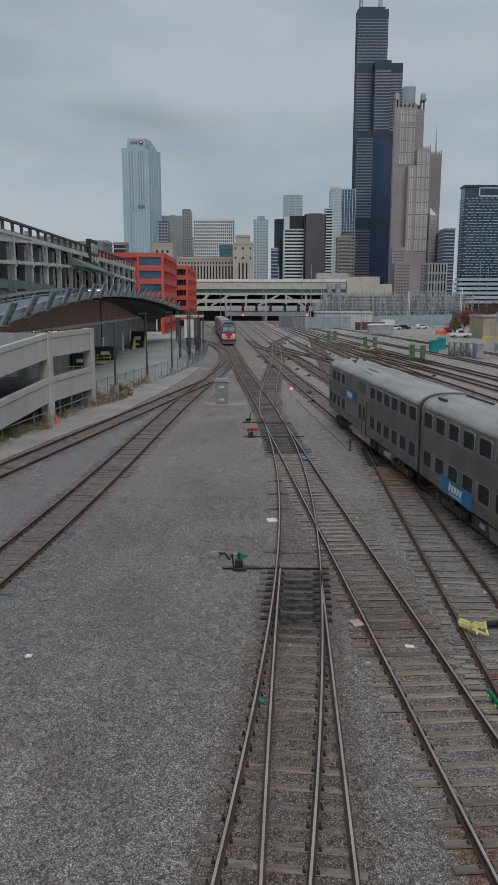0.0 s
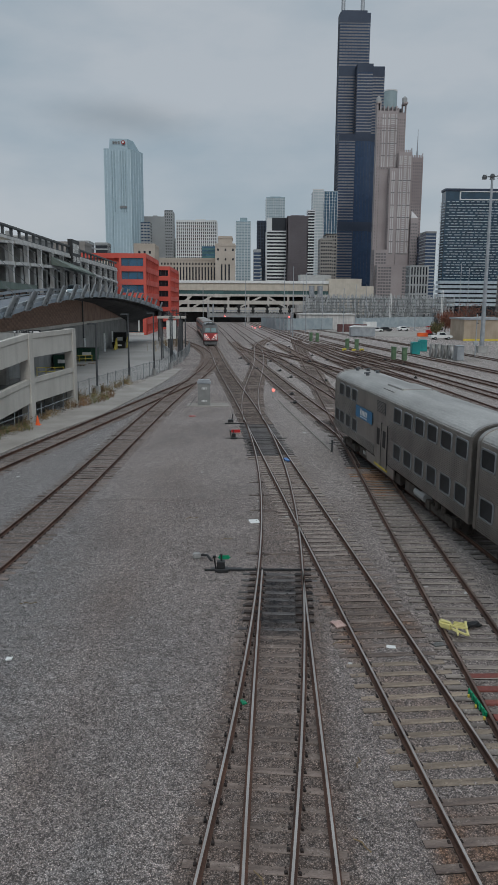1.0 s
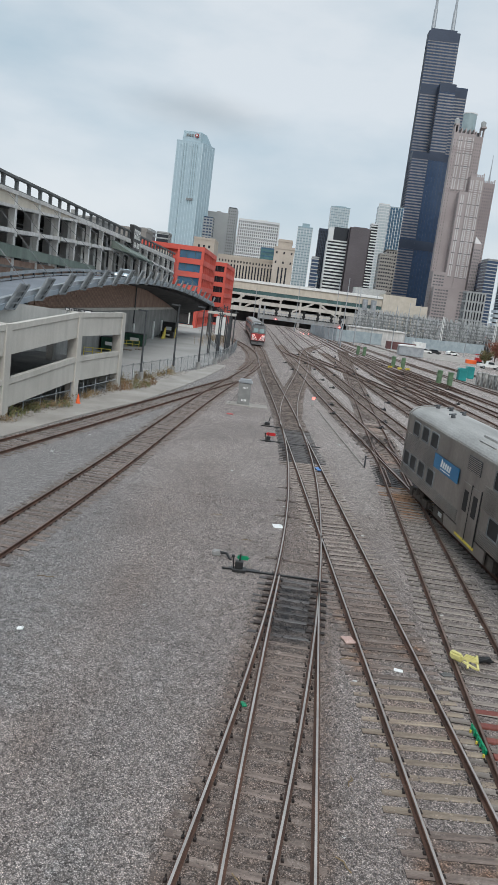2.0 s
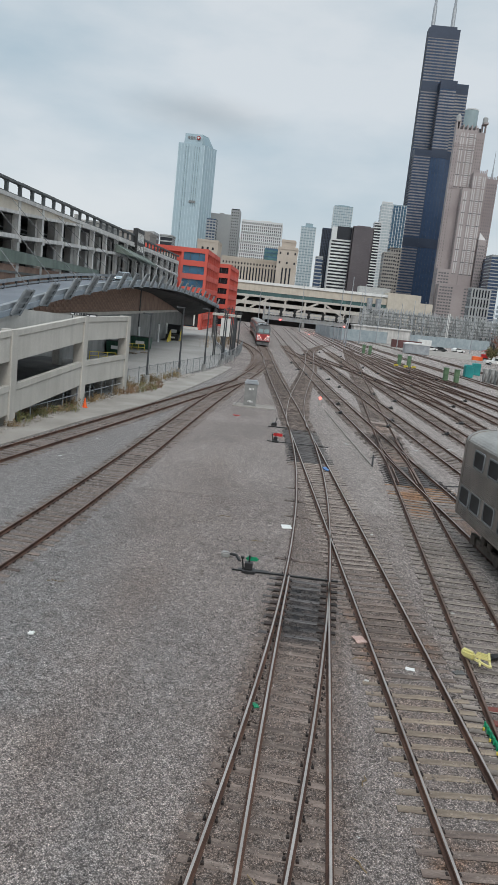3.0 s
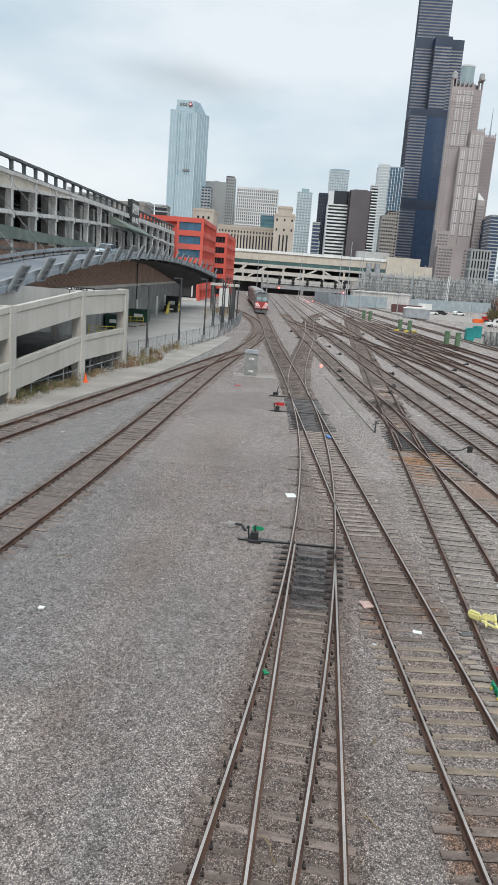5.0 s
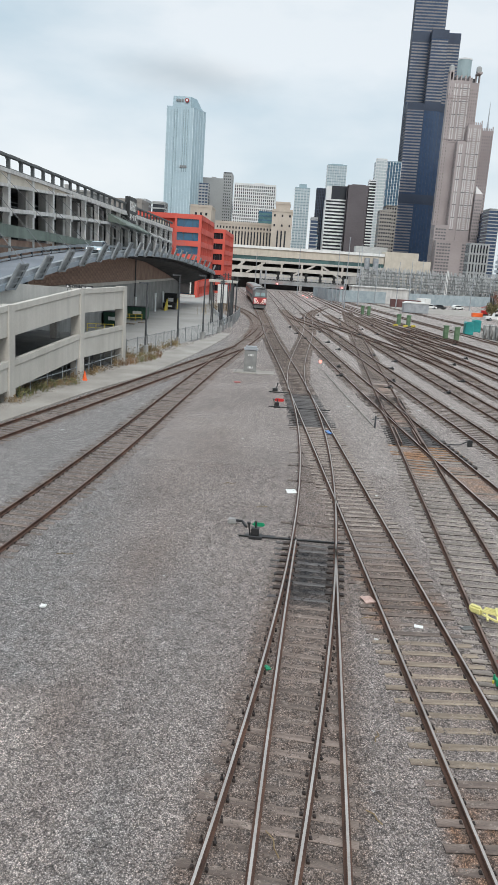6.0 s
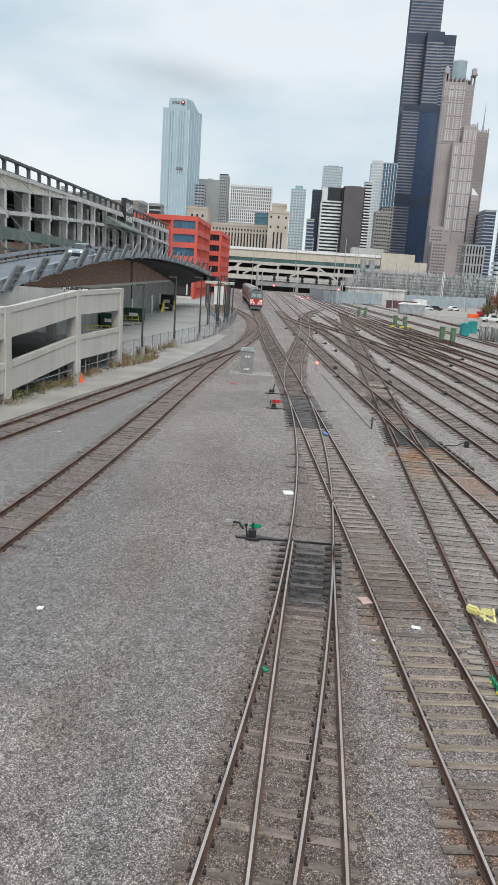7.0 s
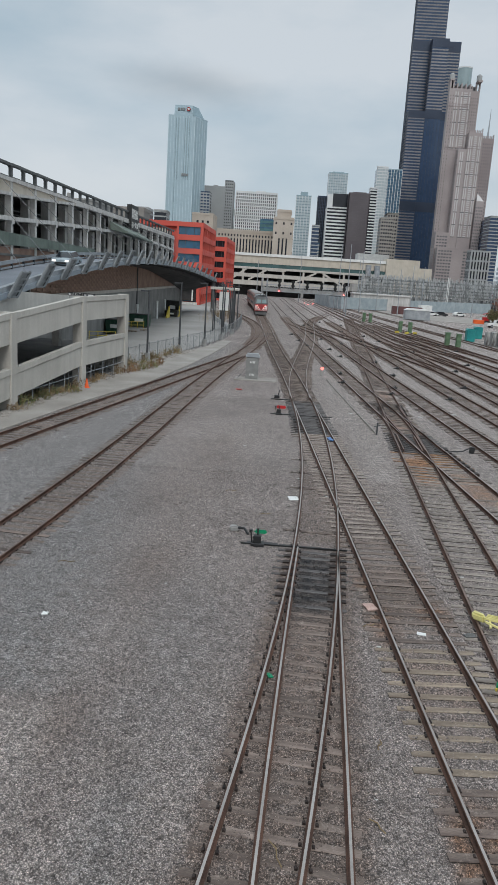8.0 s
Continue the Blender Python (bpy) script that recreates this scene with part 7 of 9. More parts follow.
for way, offs in ((W_SLIP_EAST, (-0.7, 0.7)), (W_SLIP_WEST, (-0.7, 0.7))):
    for off in offs:
        tagged(new("slip_rail", rail_mesh(way, off, 41, 56, M_RAIL_DULL)), "curved connecting rail of the slip, dark with oil", "rail", group="connecting rails of the slip")
bm = bmesh.new()
for i in range(8):
    x, y = W_TRAIN.side(36.5 + i * 0.75, 0.95)
    box(bm, x - 0.14, x + 0.14, y - 0.22, y + 0.22, 0.0, 0.14)
for way, ys in ((W_CROSS, (40.8, 45.6)), (W_TRAIN, (40.8, 45.6)), (W_CROSS, (53.0, 57.4)), (W_TRAIN, (53.0, 57.4)), (W_MAIN, (20.2, 24.2)), (W_MAIN, (44.5, 49.5))):
    yy = ys[0]
    while yy < ys[1]:
        for off in (-0.9, -0.62, 0.62, 0.9):
            x, y = way.side(yy, off)
            box(bm, x - 0.13, x + 0.13, y - 0.09, y + 0.09, 0.0, 0.055)
        yy += 0.53
solid("rail_brace_row", bm, M_ANCHOR, "black slide plates and rail braces of the switches", "rail brace", kind="stuff")


# cable conduit laid across the ballast to a stub post
bm = bmesh.new()
pts = [(4.45, 69.5, 0.06), (5.0, 61.5, 0.05), (5.55, 54.0, 0.06), (6.25, 45.2, 0.05)]
for a, b in zip(pts[:-1], pts[1:]):
    bar(bm, a, b, 0.045, 6)
conduit = solid("cable_conduit", bm, M_PATH, "thin pale cable conduit lying on the ballast", "conduit")
bm = bmesh.new()
bar(bm, (6.25, 45.2, 0), (6.25, 45.2, 0.75), 0.05, 8)
bar(bm, (6.05, 45.2, 0.5), (6.45, 45.2, 0.62), 0.03, 6)
part("stub_post", bm, M_DARKSTEEL, conduit, "dark stub post")


# ---- litter ----
def litter(name, x, y, w, d, h, mat, label, category, turn=0, bend=0.15):
    bm = bmesh.new()
    n = 4
    grid = [[bm.verts.new(((i / n - 0.5) * w * (1 + 0.15 * noise.noise((i, j, x))), (j / n - 0.5) * d * (1 + 0.2 * noise.noise((j, i, y))),
                           h * (0.4 + 0.6 * abs(noise.noise((i * 0.7, j * 0.7, x + y)))))) for j in range(n + 1)] for i in range(n + 1)]
    for i in range(n):
        for j in range(n):
            bm.faces.new((grid[i][j], grid[i + 1][j], grid[i + 1][j + 1], grid[i][j + 1]))
    ext = bmesh.ops.extrude_face_region(bm, geom=bm.faces[:])
    for v in ext["geom"]:
        if isinstance(v, bmesh.types.BMVert):
            v.co.z = max(v.co.z - max(0.02, h * 0.3), 0.0)
    ob = solid(name, bm, mat, label, category, smooth=False)
    ob.matrix_basis = pose(x, y, 0.0, 0, 0, turn)
    return ob


litter("paper_sheet", 0.98, 30.2, 0.42, 0.5, 0.06, M_WHITE, "crumpled white paper sheet on the gravel", "litter", 10)
litter("broken_board", 3.08, 19.9, 0.32, 0.42, 0.12, M_FADEDPINK, "faded pinkish broken board beside the rail", "litter", 20)
litter("paper_scrap", 4.29, 18.5, 0.24, 0.15, 0.06, M_WHITE, "white paper scrap on the ties", "litter", -10)
litter("foam_lump", -5.69, 17.9, 0.15, 0.16, 0.1, M_WHITE, "white foam lump on the gravel", "litter")
litter("red_rag", -3.16, 59.7, 0.5, 0.3, 0.1, M_RED, "red rag on the gravel near the relay cabinet", "litter", 8)
litter("blue_tarp_scrap", 3.25, 42.52, 0.22, 0.7, 0.2, surface("blue_plastic", (0.05, 0.16, 0.40), (0.12, 0.26, 0.52), 2, 0.5, 0, 14, 0.1, 0.05), "blue plastic scrap caught on the rail", "litter", 15)
litter("green_bottle", 0.28, 15.72, 0.12, 0.2, 0.09, M_GREEN, "green plastic bottle between the rails", "litter", 30)
for x, y, s in ((4.6, 30.5, 0.2), (1.25, 33.5, 0.16), (2.4, 30.9, 0.15), (2.3, 22.6, 0.14), (7.5, 22.2, 0.32), (6.35, 22.8, 0.16), (3.05, 17.6, 0.16), (-1.6, 39.5, 0.2), (-3.3, 33.0, 0.14),
                (-2.9, 20.5, 0.1), (-3.4, 24.6, 0.1), (1.9, 14.2, 0.09), (2.3, 11.8, 0.08), (13.0, 54.5, 0.5), (10.2, 52.5, 0.45), (-10.6, 44.0, 0.25), (-11.2, 38.4, 0.25), (-8.6, 47.5, 0.2), (5.2, 52.0, 0.4)):
    litter("paper_scrap", x, y, s * 0.7, s * 0.5, s * 0.2, M_PALECONC, "small pale paper scrap on the ballast", "litter", x * 57)
def dry_stick(x, y, turn, length):
    bm = bmesh.new()
    p = [(0, 0, 0.03), (length * 0.3, 0.05, 0.05), (length * 0.65, 0.02, 0.03), (length, 0.12, 0.02)]
    for a, b in zip(p[:-1], p[1:]):
        bar(bm, a, b, 0.014, 5, 0.011)
    ob = solid("dry_stick", bm, M_DRYLEAF, "dry bent stick lying on the ballast", "stick", group="dry sticks on the ballast")
    ob.matrix_basis = pose(x, y, 0.02, 0, 0, turn)


for x, y, turn, length in ((0.60, 9.96, 100, 0.6), (2.35, 10.9, 110, 0.4), (2.5, 13.2, 60, 0.35), (-1.9, 30.5, 10, 0.5), (2.75, 18.6, 20, 0.4), (-6.4, 21.4, 5, 0.5), (-0.4, 27.6, 15, 0.5)):
    dry_stick(x, y, turn, length)
th = thing("broken_chair", "broken pale yellow plastic chair lying on the rail", "chair", pose(6.15, 19.2, 0.17, 0, 0, -12))
bm = bmesh.new()
hexa(bm, [(-0.38, 0.1, 0.0), (-0.05, -0.12, 0.0), (0.02, 0.02, 0.0), (-0.3, 0.32, 0.0)], [(-0.4, 0.15, 0.18), (-0.08, -0.1, 0.22), (0.0, 0.05, 0.22), (-0.32, 0.36, 0.2)])
bmesh.ops.bevel(bm, geom=bm.edges[:], offset=0.05, segments=2, affect="EDGES")
part("seat", bm, M_YELLOW, th)
bm = bmesh.new()
for i in range(4):
    beam(bm, (-0.04 + i * 0.03, -0.1 + i * 0.09, 0.16), (0.36, -0.06 + i * 0.1, 0.1), 0.035, 0.05)
beam(bm, (0.36, -0.1, 0.1), (0.36, 0.3, 0.12), 0.06, 0.08)
part("backrest", bm, M_YELLOW, th)
for i, (a, b) in enumerate((((-0.02, -0.12, 0.08), (0.36, -0.3, 0.02)), ((0.1, -0.05, 0.1), (0.12, -0.3, 0.0)), ((0.36, -0.06, 0.08), (0.4, -0.28, 0.0)))):
    bm = bmesh.new()
    beam(bm, a, b, 0.05, 0.05)
    part("leg", bm, M_YELLOW, th)
litter("black_plastic_bag", 6.85, 19.75, 0.5, 0.32, 0.2, M_BLACK, "torn black plastic bag on the ties", "litter", 20)
litter("grey_rag", 5.6, 18.6, 0.3, 0.2, 0.1, M_CONC_DARK, "dirty grey rag on the ballast", "litter", 20)
th = thing("derail_clamp", "green painted derail clamp with yellow lugs on the rail", "derail", pose(5.72, 15.5, 0.05, 0, 0, 3))
bm = bmesh.new()
box(bm, -0.1, -0.05, -0.5, 0.5, 0.0, 0.1)
for i in range(5):
    bar(bm, (-0.12, -0.44 + i * 0.22, 0.0), (-0.1, -0.4 + i * 0.22, 0.15), 0.022, 6)
part("clamp", bm, M_GREEN, th)
for y in (-0.6, -0.1, 0.35):
    bm = bmesh.new()
    bar(bm, (-0.16, y, 0.0), (-0.16, y, 0.06), 0.028, 8)
    part("lug", bm, M_SAFETY, th)
for i in range(4):
    bm = bmesh.new()
    box(bm, 5.85, 8.6, 14.9 + i * 0.62, 15.1 + i * 0.62, -0.06, 0.06)
    bmesh.ops.bevel(bm, geom=bm.edges[:], offset=0.015, segments=1, affect="EDGES")
    solid("red_tie", bm, M_RUSTRED, "rust-red painted tie beside the derail", "tie", group="red painted ties")


# ---- weeds, cone, path edge ----
def weed(x, y, h, w, mats, seed):
    rnd = random.Random(seed)
    th = thing("weed_clump", rnd.choice(("dry brown weed clump at the fence", "yellow-brown dry weeds along the fence")) if mats[0] is M_DRYLEAF else "faded green and brown weeds by the garage", "weed",
               pose(x, y, 0), group="weeds along the fence")
    bm = bmesh.new()
    for i in range(30):
        a, r = rnd.uniform(0, 6.28), rnd.uniform(0.02, w)
        bx, by = r * math.cos(a), r * math.sin(a)
        hh = h * rnd.uniform(0.45, 1.1)
        tx, ty = bx + rnd.uniform(-0.25, 0.25), by + rnd.uniform(-0.25, 0.25)
        bar(bm, (bx, by, 0), (tx, ty, hh), 0.012, 3, 0.006, m=0)
        for k in range(4):
            q = rnd.uniform(0.25, 1.0)
            p = Vector((bx + (tx - bx) * q, by + (ty - by) * q, hh * q))
            d = Vector((rnd.uniform(-1, 1), rnd.uniform(-1, 1), rnd.uniform(-0.4, 0.8))).normalized() * rnd.uniform(0.08, 0.17)
            s = d.cross(Vector((rnd.uniform(-1, 1), rnd.uniform(-1, 1), 0.3))).normalized() * 0.035
            v = [bm.verts.new(c) for c in (p, p + d * 0.5 + s, p + d, p + d * 0.5 - s)]
            bm.faces.new(v).material_index = 1 if rnd.random() < 0.35 else 0
    part("stem_and_leaf", bm, mats, th, kind="stuff")
    return th


rnd = random.Random(11)
for i in range(11):
    k = i / 10
    weed(-13.9 + 2.2 * k + rnd.uniform(-0.4, 0.3), 68.5 + 15 * k + rnd.uniform(-0.5, 0.5), rnd.uniform(0.4, 1.3), rnd.uniform(0.3, 0.8), [M_DRYLEAF, M_WEEDGREEN], i)
for i in range(12):
    k = i / 11
    weed(-16.2 + 1.8 * k + rnd.uniform(-0.3, 0.3), 44.5 + 16 * k, rnd.uniform(0.4, 0.85) if i < 6 else 0.6, rnd.uniform(0.4, 0.7), [M_WEEDGREEN if i in (1, 2, 3) else M_DRYLEAF, M_DRYLEAF], 40 + i)
for i in range(9):
    k = i / 8
    weed(-13.75 + 2.3 * k + rnd.uniform(-0.2, 0.2), 63.2 + 8.4 * k, rnd.uniform(0.6, 1.1), rnd.uniform(0.45, 0.75), [M_WEEDGREEN if i in (4, 6) else M_RUSSET if i % 3 else M_DRYLEAF, M_DRYLEAF], 80 + i)
for i in range(6):
    weed(-16.7 + 0.4 * i, 49.0 + 0.75 * i + rnd.uniform(-0.3, 0.3), rnd.uniform(0.4, 0.75), 0.6, [M_WEEDGREEN if i % 2 else M_DRYLEAF, M_DRYLEAF], 95 + i)
for i in range(8):
    weed(-13.2 + rnd.uniform(-1.5, 1.8), 148 + rnd.uniform(-8, 22), rnd.uniform(1.4, 2.6), 1.5, [M_DRYLEAF, M_DRYLEAF], 60 + i)
bm = bmesh.new()
bar(bm, (-14.35, 54.85, 0.1), (-14.35, 54.85, 0.78), 0.17, 14, 0.03)
box(bm, -14.57, -14.13, 54.63, 55.07, 0.06, 0.1)
solid("traffic_cone", bm, M_ORANGE, "orange traffic cone at the garage wall", "traffic cone")
bm = bmesh.new()
rnd = random.Random(3)
for i in range(700):
    k = rnd.random()
    y = 42 + 46 * k
    x = float(np.interp(y, [42, 55, 66, 75, 85, 95], [-16.2, -14.9, -13.6, -12.5, -10.9, -9.2])) + rnd.uniform(-0.5, 0.5)
    lump(bm, (x, y, 0.08), rnd.uniform(0.05, 0.16), 0, 0.6, 1)
solid("rubble_edge", bm, M_PATH, "broken pale rubble and stones along the path edge", "rubble", kind="stuff")


# ---- equipment and buildings on the far side of the yard ----
def cabinet(x, y, w, d, h, mat, label, vents=True, turn=0):
    th = thing("equipment_cabinet", label, "cabinet", pose(x, y, 0, 0, 0, turn), group="equipment cabinets")
    bm = bmesh.new()
    box(bm, -w / 2, w / 2, -d / 2, d / 2, 0.1, h)
    bmesh.ops.bevel(bm, geom=bm.edges[:], offset=0.05, segments=1, affect="EDGES")
    part("body", bm, mat, th)
    bm = bmesh.new()
    box(bm, -w / 2 - 0.06, w / 2 + 0.06, -d / 2 - 0.06, d / 2 + 0.06, h, h + 0.1)
    part("roof", bm, mat, th)
    bm = bmesh.new()
    box(bm, -w / 2 + 0.1, w / 2 - 0.1, -d / 2 + 0.1, d / 2 - 0.1, 0, 0.1)
    part("plinth", bm, M_CONC, th)
    if vents:
        bm = bmesh.new()
        box(bm, -w / 2 + 0.15, w / 2 - 0.15, -d / 2 - 0.03, -d / 2, 0.3, h - 0.15)
        part("door", bm, mat, th)
    return th


M_PEEL = surface("peeling_white_paint", (0.07, 0.06, 0.055), (0.55, 0.55, 0.53), 1.6, 0.8, 0, 20.0, 0.15, 0.1, own=0.2, stretch=(1.5, 1.5, 0.5))
M_PALEGREEN = surface("faded_green_cabinet_paint", (0.075, 0.14, 0.075), (0.15, 0.23, 0.13), 1.4, 0.6, 0, 12.0, 0.15, 0.05)
M_PORTA = M_TEAL
for x, y in ((33.8, 137), (37.4, 146)):
    th = thing("portable_toilet", "teal plastic portable toilet", "portable toilet", pose(x, y, 0), group="portable toilets")
    bm = bmesh.new()
    box(bm, -0.75, 0.75, -0.75, 0.75, 0.0, 2.05)
    bmesh.ops.bevel(bm, geom=bm.edges[:], offset=0.06, segments=1, affect="EDGES")
    part("shell", bm, M_PORTA, th)
    bm = bmesh.new()
    prism(bm, [(-0.8, 2.05), (0.8, 2.05), (0.55, 2.3), (-0.55, 2.3)], -0.8, 0.8)
    part("roof", bm, M_PORTA, th)
    bm = bmesh.new()
    box(bm, -0.5, 0.5, -0.8, -0.76, 0.15, 1.95)
    part("door", bm, M_PORTA, th)
for i in range(4):
    cabinet(34.95 + i * 0.6, 129.5 - i * 1.6, 0.72, 1.3, 2.2 + 0.12 * (i % 2), M_PEEL, "weathered white signal cabinet with peeling paint")
cabinet(37.2, 121.6, 1.15, 2.0, 2.4, M_STEEL, "pale blue-grey steel signal cabinet")
for x, y in ((26.7, 122.5), (28.0, 120.4), (23.3, 150.5), (24.9, 148.6), (19.3, 182), (20.6, 180)):
    cabinet(x, y, 0.72, 0.8, 2.1, M_PALEGREEN, "faded green switch heater cabinet beside the track")
for x, y in ((22.2, 146.8), (25.6, 146.6), (23.9, 145.6)):
    bm = bmesh.new()
    box(bm, x - 0.4, x + 0.4, y - 0.1, y + 0.1, 0.0, 0.45)
    bmesh.ops.bevel(bm, geom=bm.edges[:], offset=0.04, segments=1, affect="EDGES")
    solid("bumper_post", bm, M_SAFETY, "yellow guard post around the cabinets", "guard post", group="yellow guard posts")


def pickup():
    th = thing("pickup_truck", "white pickup truck parked by the service road", "pickup truck", pose(54.7, 195, 0.0, 0, 0, 4))
    bm = bmesh.new()
    prism(bm, [(-2.9, 0.55), (2.75, 0.55), (2.85, 0.95), (2.7, 1.15), (1.35, 1.25), (-2.9, 1.22)], -0.95, 0.95)
    part("body", bm, M_WHITE, th)
    bm = bmesh.new()
    prism(bm, [(-0.85, 1.2), (1.35, 1.2), (0.65, 1.95), (-0.7, 1.98)], -0.85, 0.85)
    part("cab", bm, M_WHITE, th)
    for yy in (-0.87, 0.83):
        bm = bmesh.new()
        prism(bm, [(-0.7, 1.28), (1.1, 1.28), (0.6, 1.85), (-0.6, 1.87)], yy, yy + 0.04)
        part("side_window", bm, M_GLASS, th)
    for x in (-1.75, 1.75):
        for yy in (-0.97, 0.75):
            bm = bmesh.new()
            bar(bm, (x, yy, 0.4), (x, yy + 0.22, 0.4), 0.4, 16)
            wh = part("wheel", bm, M_RUBBER, th)
            bm = bmesh.new()
            s = -0.01 if yy < 0 else 0.23
            bar(bm, (x, yy + s, 0.4), (x, yy + s + 0.01, 0.4), 0.22, 12)
            part("hub", bm, M_STEEL, wh)
    return th


pickup()


def shed():
    th = thing("brick_shed", "beige rendered service building with a flat roof", "building")
    bm = bmesh.new()
    box(bm, 59.1, 70.5, 190, 202, 0, 5.3)
    part("wall", bm, surface("tan_render", (0.36, 0.29, 0.215), (0.44, 0.36, 0.275), 0.4, 0.88, 0, 8.0, 0.06, 0.05, streak=0.15), th, "tan render")
    bm = bmesh.new()
    box(bm, 58.8, 70.8, 189.7, 202.3, 5.3, 5.75)
    part("roof", bm, M_STEEL, th)
    bm = bmesh.new()
    box(bm, 59.0, 70.6, 189.9, 190.0, 0.0, 0.5)
    part("yellow_base", bm, M_SAFETY, th, "yellow painted base line")
    bm = bmesh.new()
    box(bm, 62.3, 62.7, 189.85, 190.0, 4.3, 4.6)
    part("wall_lamp", bm, M_BLACK, th)
    return th


shed()
bm = bmesh.new()
box(bm, 70.9, 92, 189, 204, 0, 5.6)
hall = solid("brick_hall", bm, M_BRICK, "brown brick hall beside the beige building", "building")
for x in (72.5, 75.5, 78.5, 81.5):
    bm = bmesh.new()
    box(bm, x, x + 1.2, 188.9, 189.0, 1.6, 3.4)
    part("window", bm, M_WHITE, hall, "white-framed window")


def light_mast(x, y, h):
    th = thing("light_mast", "tall grey high-mast yard light on a concrete base", "light mast", pose(x, y, 0))
    bm = bmesh.new()
    bar(bm, (0, 0, 0.8), (0, 0, h), 0.45, 14, 0.2)
    part("pole", bm, M_STEEL, th)
    bm = bmesh.new()
    box(bm, -0.9, 0.9, -0.9, 0.9, 0, 1.3)
    part("base", bm, M_CONC, th, "concrete base block")
    bm = bmesh.new()
    bar(bm, (0, 0, h), (0, 0, h + 0.3), 0.5, 12)
    part("collar", bm, M_STEEL, th)
    for i in range(6):
        a = i * math.pi / 3 + 0.2
        bm = bmesh.new()
        bar(bm, (0.3 * math.cos(a), 0.3 * math.sin(a), h + 0.1), (1.5 * math.cos(a), 1.5 * math.sin(a), h + 0.2), 0.05, 6)
        bar(bm, (1.6 * math.cos(a), 1.6 * math.sin(a), h - 0.15), (1.6 * math.cos(a), 1.6 * math.sin(a), h + 0.35), 0.5, 10, 0.3)
        part("floodlight", bm, M_DARKSTEEL, th)
    return th


light_mast(48.1, 143, 32.2)
bm = bmesh.new()
bar(bm, (43.3, 132, 0), (43.3, 132, 7.4), 0.1, 8)
box(bm, 42.9, 43.7, 131.8, 132.2, 2.0, 2.7)
solid("signal_post", bm, M_STEEL, "slim grey post with a small box", "post")

for x, y, h in ((16.9, 207.6, 19.0), (15.1, 235, 8.0), (23.6, 240, 18.7), (31.3, 260, 17.6), (42.8, 260, 15.7), (50, 280, 16.2), (63.6, 260, 15.7), (90.9, 300, 25.4), (94.1, 300, 23.3),
                (17.4, 250, 20.8), (-9.2, 245, 14.0), (35.4, 238, 14.0), (28.5, 300, 20), (5.5, 300, 19), (80.5, 300, 17)):
    bm = bmesh.new()
    bar(bm, (x, y, 0), (x, y, h), 0.17, 8, 0.09)
    solid("steel_pole", bm, M_STEEL, "tall slim galvanised steel pole", "pole", group="slim steel poles")


def tank_shed():
    th = thing("metal_enclosure", "pale ribbed metal enclosure beside the yard tracks", "enclosure", pose(36.6, 210, 0))
    bm = bmesh.new()
    box(bm, -3.4, 3.4, -1.6, 1.6, 0.2, 2.7)
    part("wall", bm, M_STEEL, th)
    bm = bmesh.new()
    prism(bm, [(-3.6, 2.7), (3.6, 2.7), (2.4, 3.1), (-2.4, 3.1)], -1.8, 1.8)
    part("roof", bm, M_WHITE, th)
    bm = bmesh.new()
    for i in range(12):
        box(bm, -3.3 + i * 0.58, -3.2 + i * 0.58, -1.68, -1.6, 0.3, 2.6)
    part("rib", bm, M_STEEL, th, kind="stuff")
    return th


tank_shed()

# the screened fence, pale slab wall and sheds before the substation
M_MAROON = surface("dull_maroon_paint", (0.10, 0.045, 0.045), (0.15, 0.07, 0.065), 0.6, 0.8, 0, 8.0, 0.15, 0.1)
SCREEN = surface("blue_grey_fence_screen", (0.27, 0.32, 0.34), (0.36, 0.41, 0.43), 0.5, 0.8, 0, 8.0, 0.12, 0.05)
scr = thing("screen_fence", "blue-grey screened fence in front of the substation", "fence")
pts = [(12.5, 315), (13.2, 285), (15.4, 262), (19, 256), (26, 262), (36, 268), (50, 280), (66, 296), (84, 312)]
for a, b in zip(pts[:-1], pts[1:]):
    bm = bmesh.new()
    beam(bm, (*a, 2.1), (*b, 2.1), 0.08, 3.9)
    part("panel", bm, SCREEN, scr)
    bm = bmesh.new()
    bar(bm, (*a, 0), (*a, 4.3), 0.1, 6)
    part("post", bm, M_STEEL, scr)
bm = bmesh.new()
box(bm, 24, 44, 268, 280, 0, 5.2)
box(bm, 23.6, 44.4, 267.6, 280, 5.2, 5.6)
solid("long_shed", bm, M_PALECONC, "long pale flat-roofed shed behind the fence", "shed")
bm = bmesh.new()
box(bm, 35, 44.5, 246, 249, 0, 2.5)
solid("freight_container", bm, M_MAROON, "dull maroon freight container", "container")
bm = bmesh.new()
box(bm, 53.2, 56.0, 213, 214.6, 0.03, 1.1)
bmesh.ops.bevel(bm, geom=bm.edges[:], offset=0.05, segments=1, affect="EDGES")
solid("skip", bm, M_ORANGE, "orange steel skip by the service road", "skip")
th = thing("excavator", "orange-red excavator arm standing behind the skip", "excavator", pose(59.4, 225, 0, 0, 0, 180) @ Matrix.Scale(0.6, 4))
bm = bmesh.new()
box(bm, -1.6, 1.4, -1.2, 1.2, 0.9, 2.6)
part("body", bm, M_RED, th)
bm = bmesh.new()
box(bm, -1.9, 1.9, -1.5, 1.5, 0, 0.9)
part("track", bm, M_BLACK, th)
bm = bmesh.new()
beam(bm, (-0.4, 0, 2.0), (-1.2, 0, 4.6), 0.35, 0.4)
part("boom", bm, M_RED, th)
bm = bmesh.new()
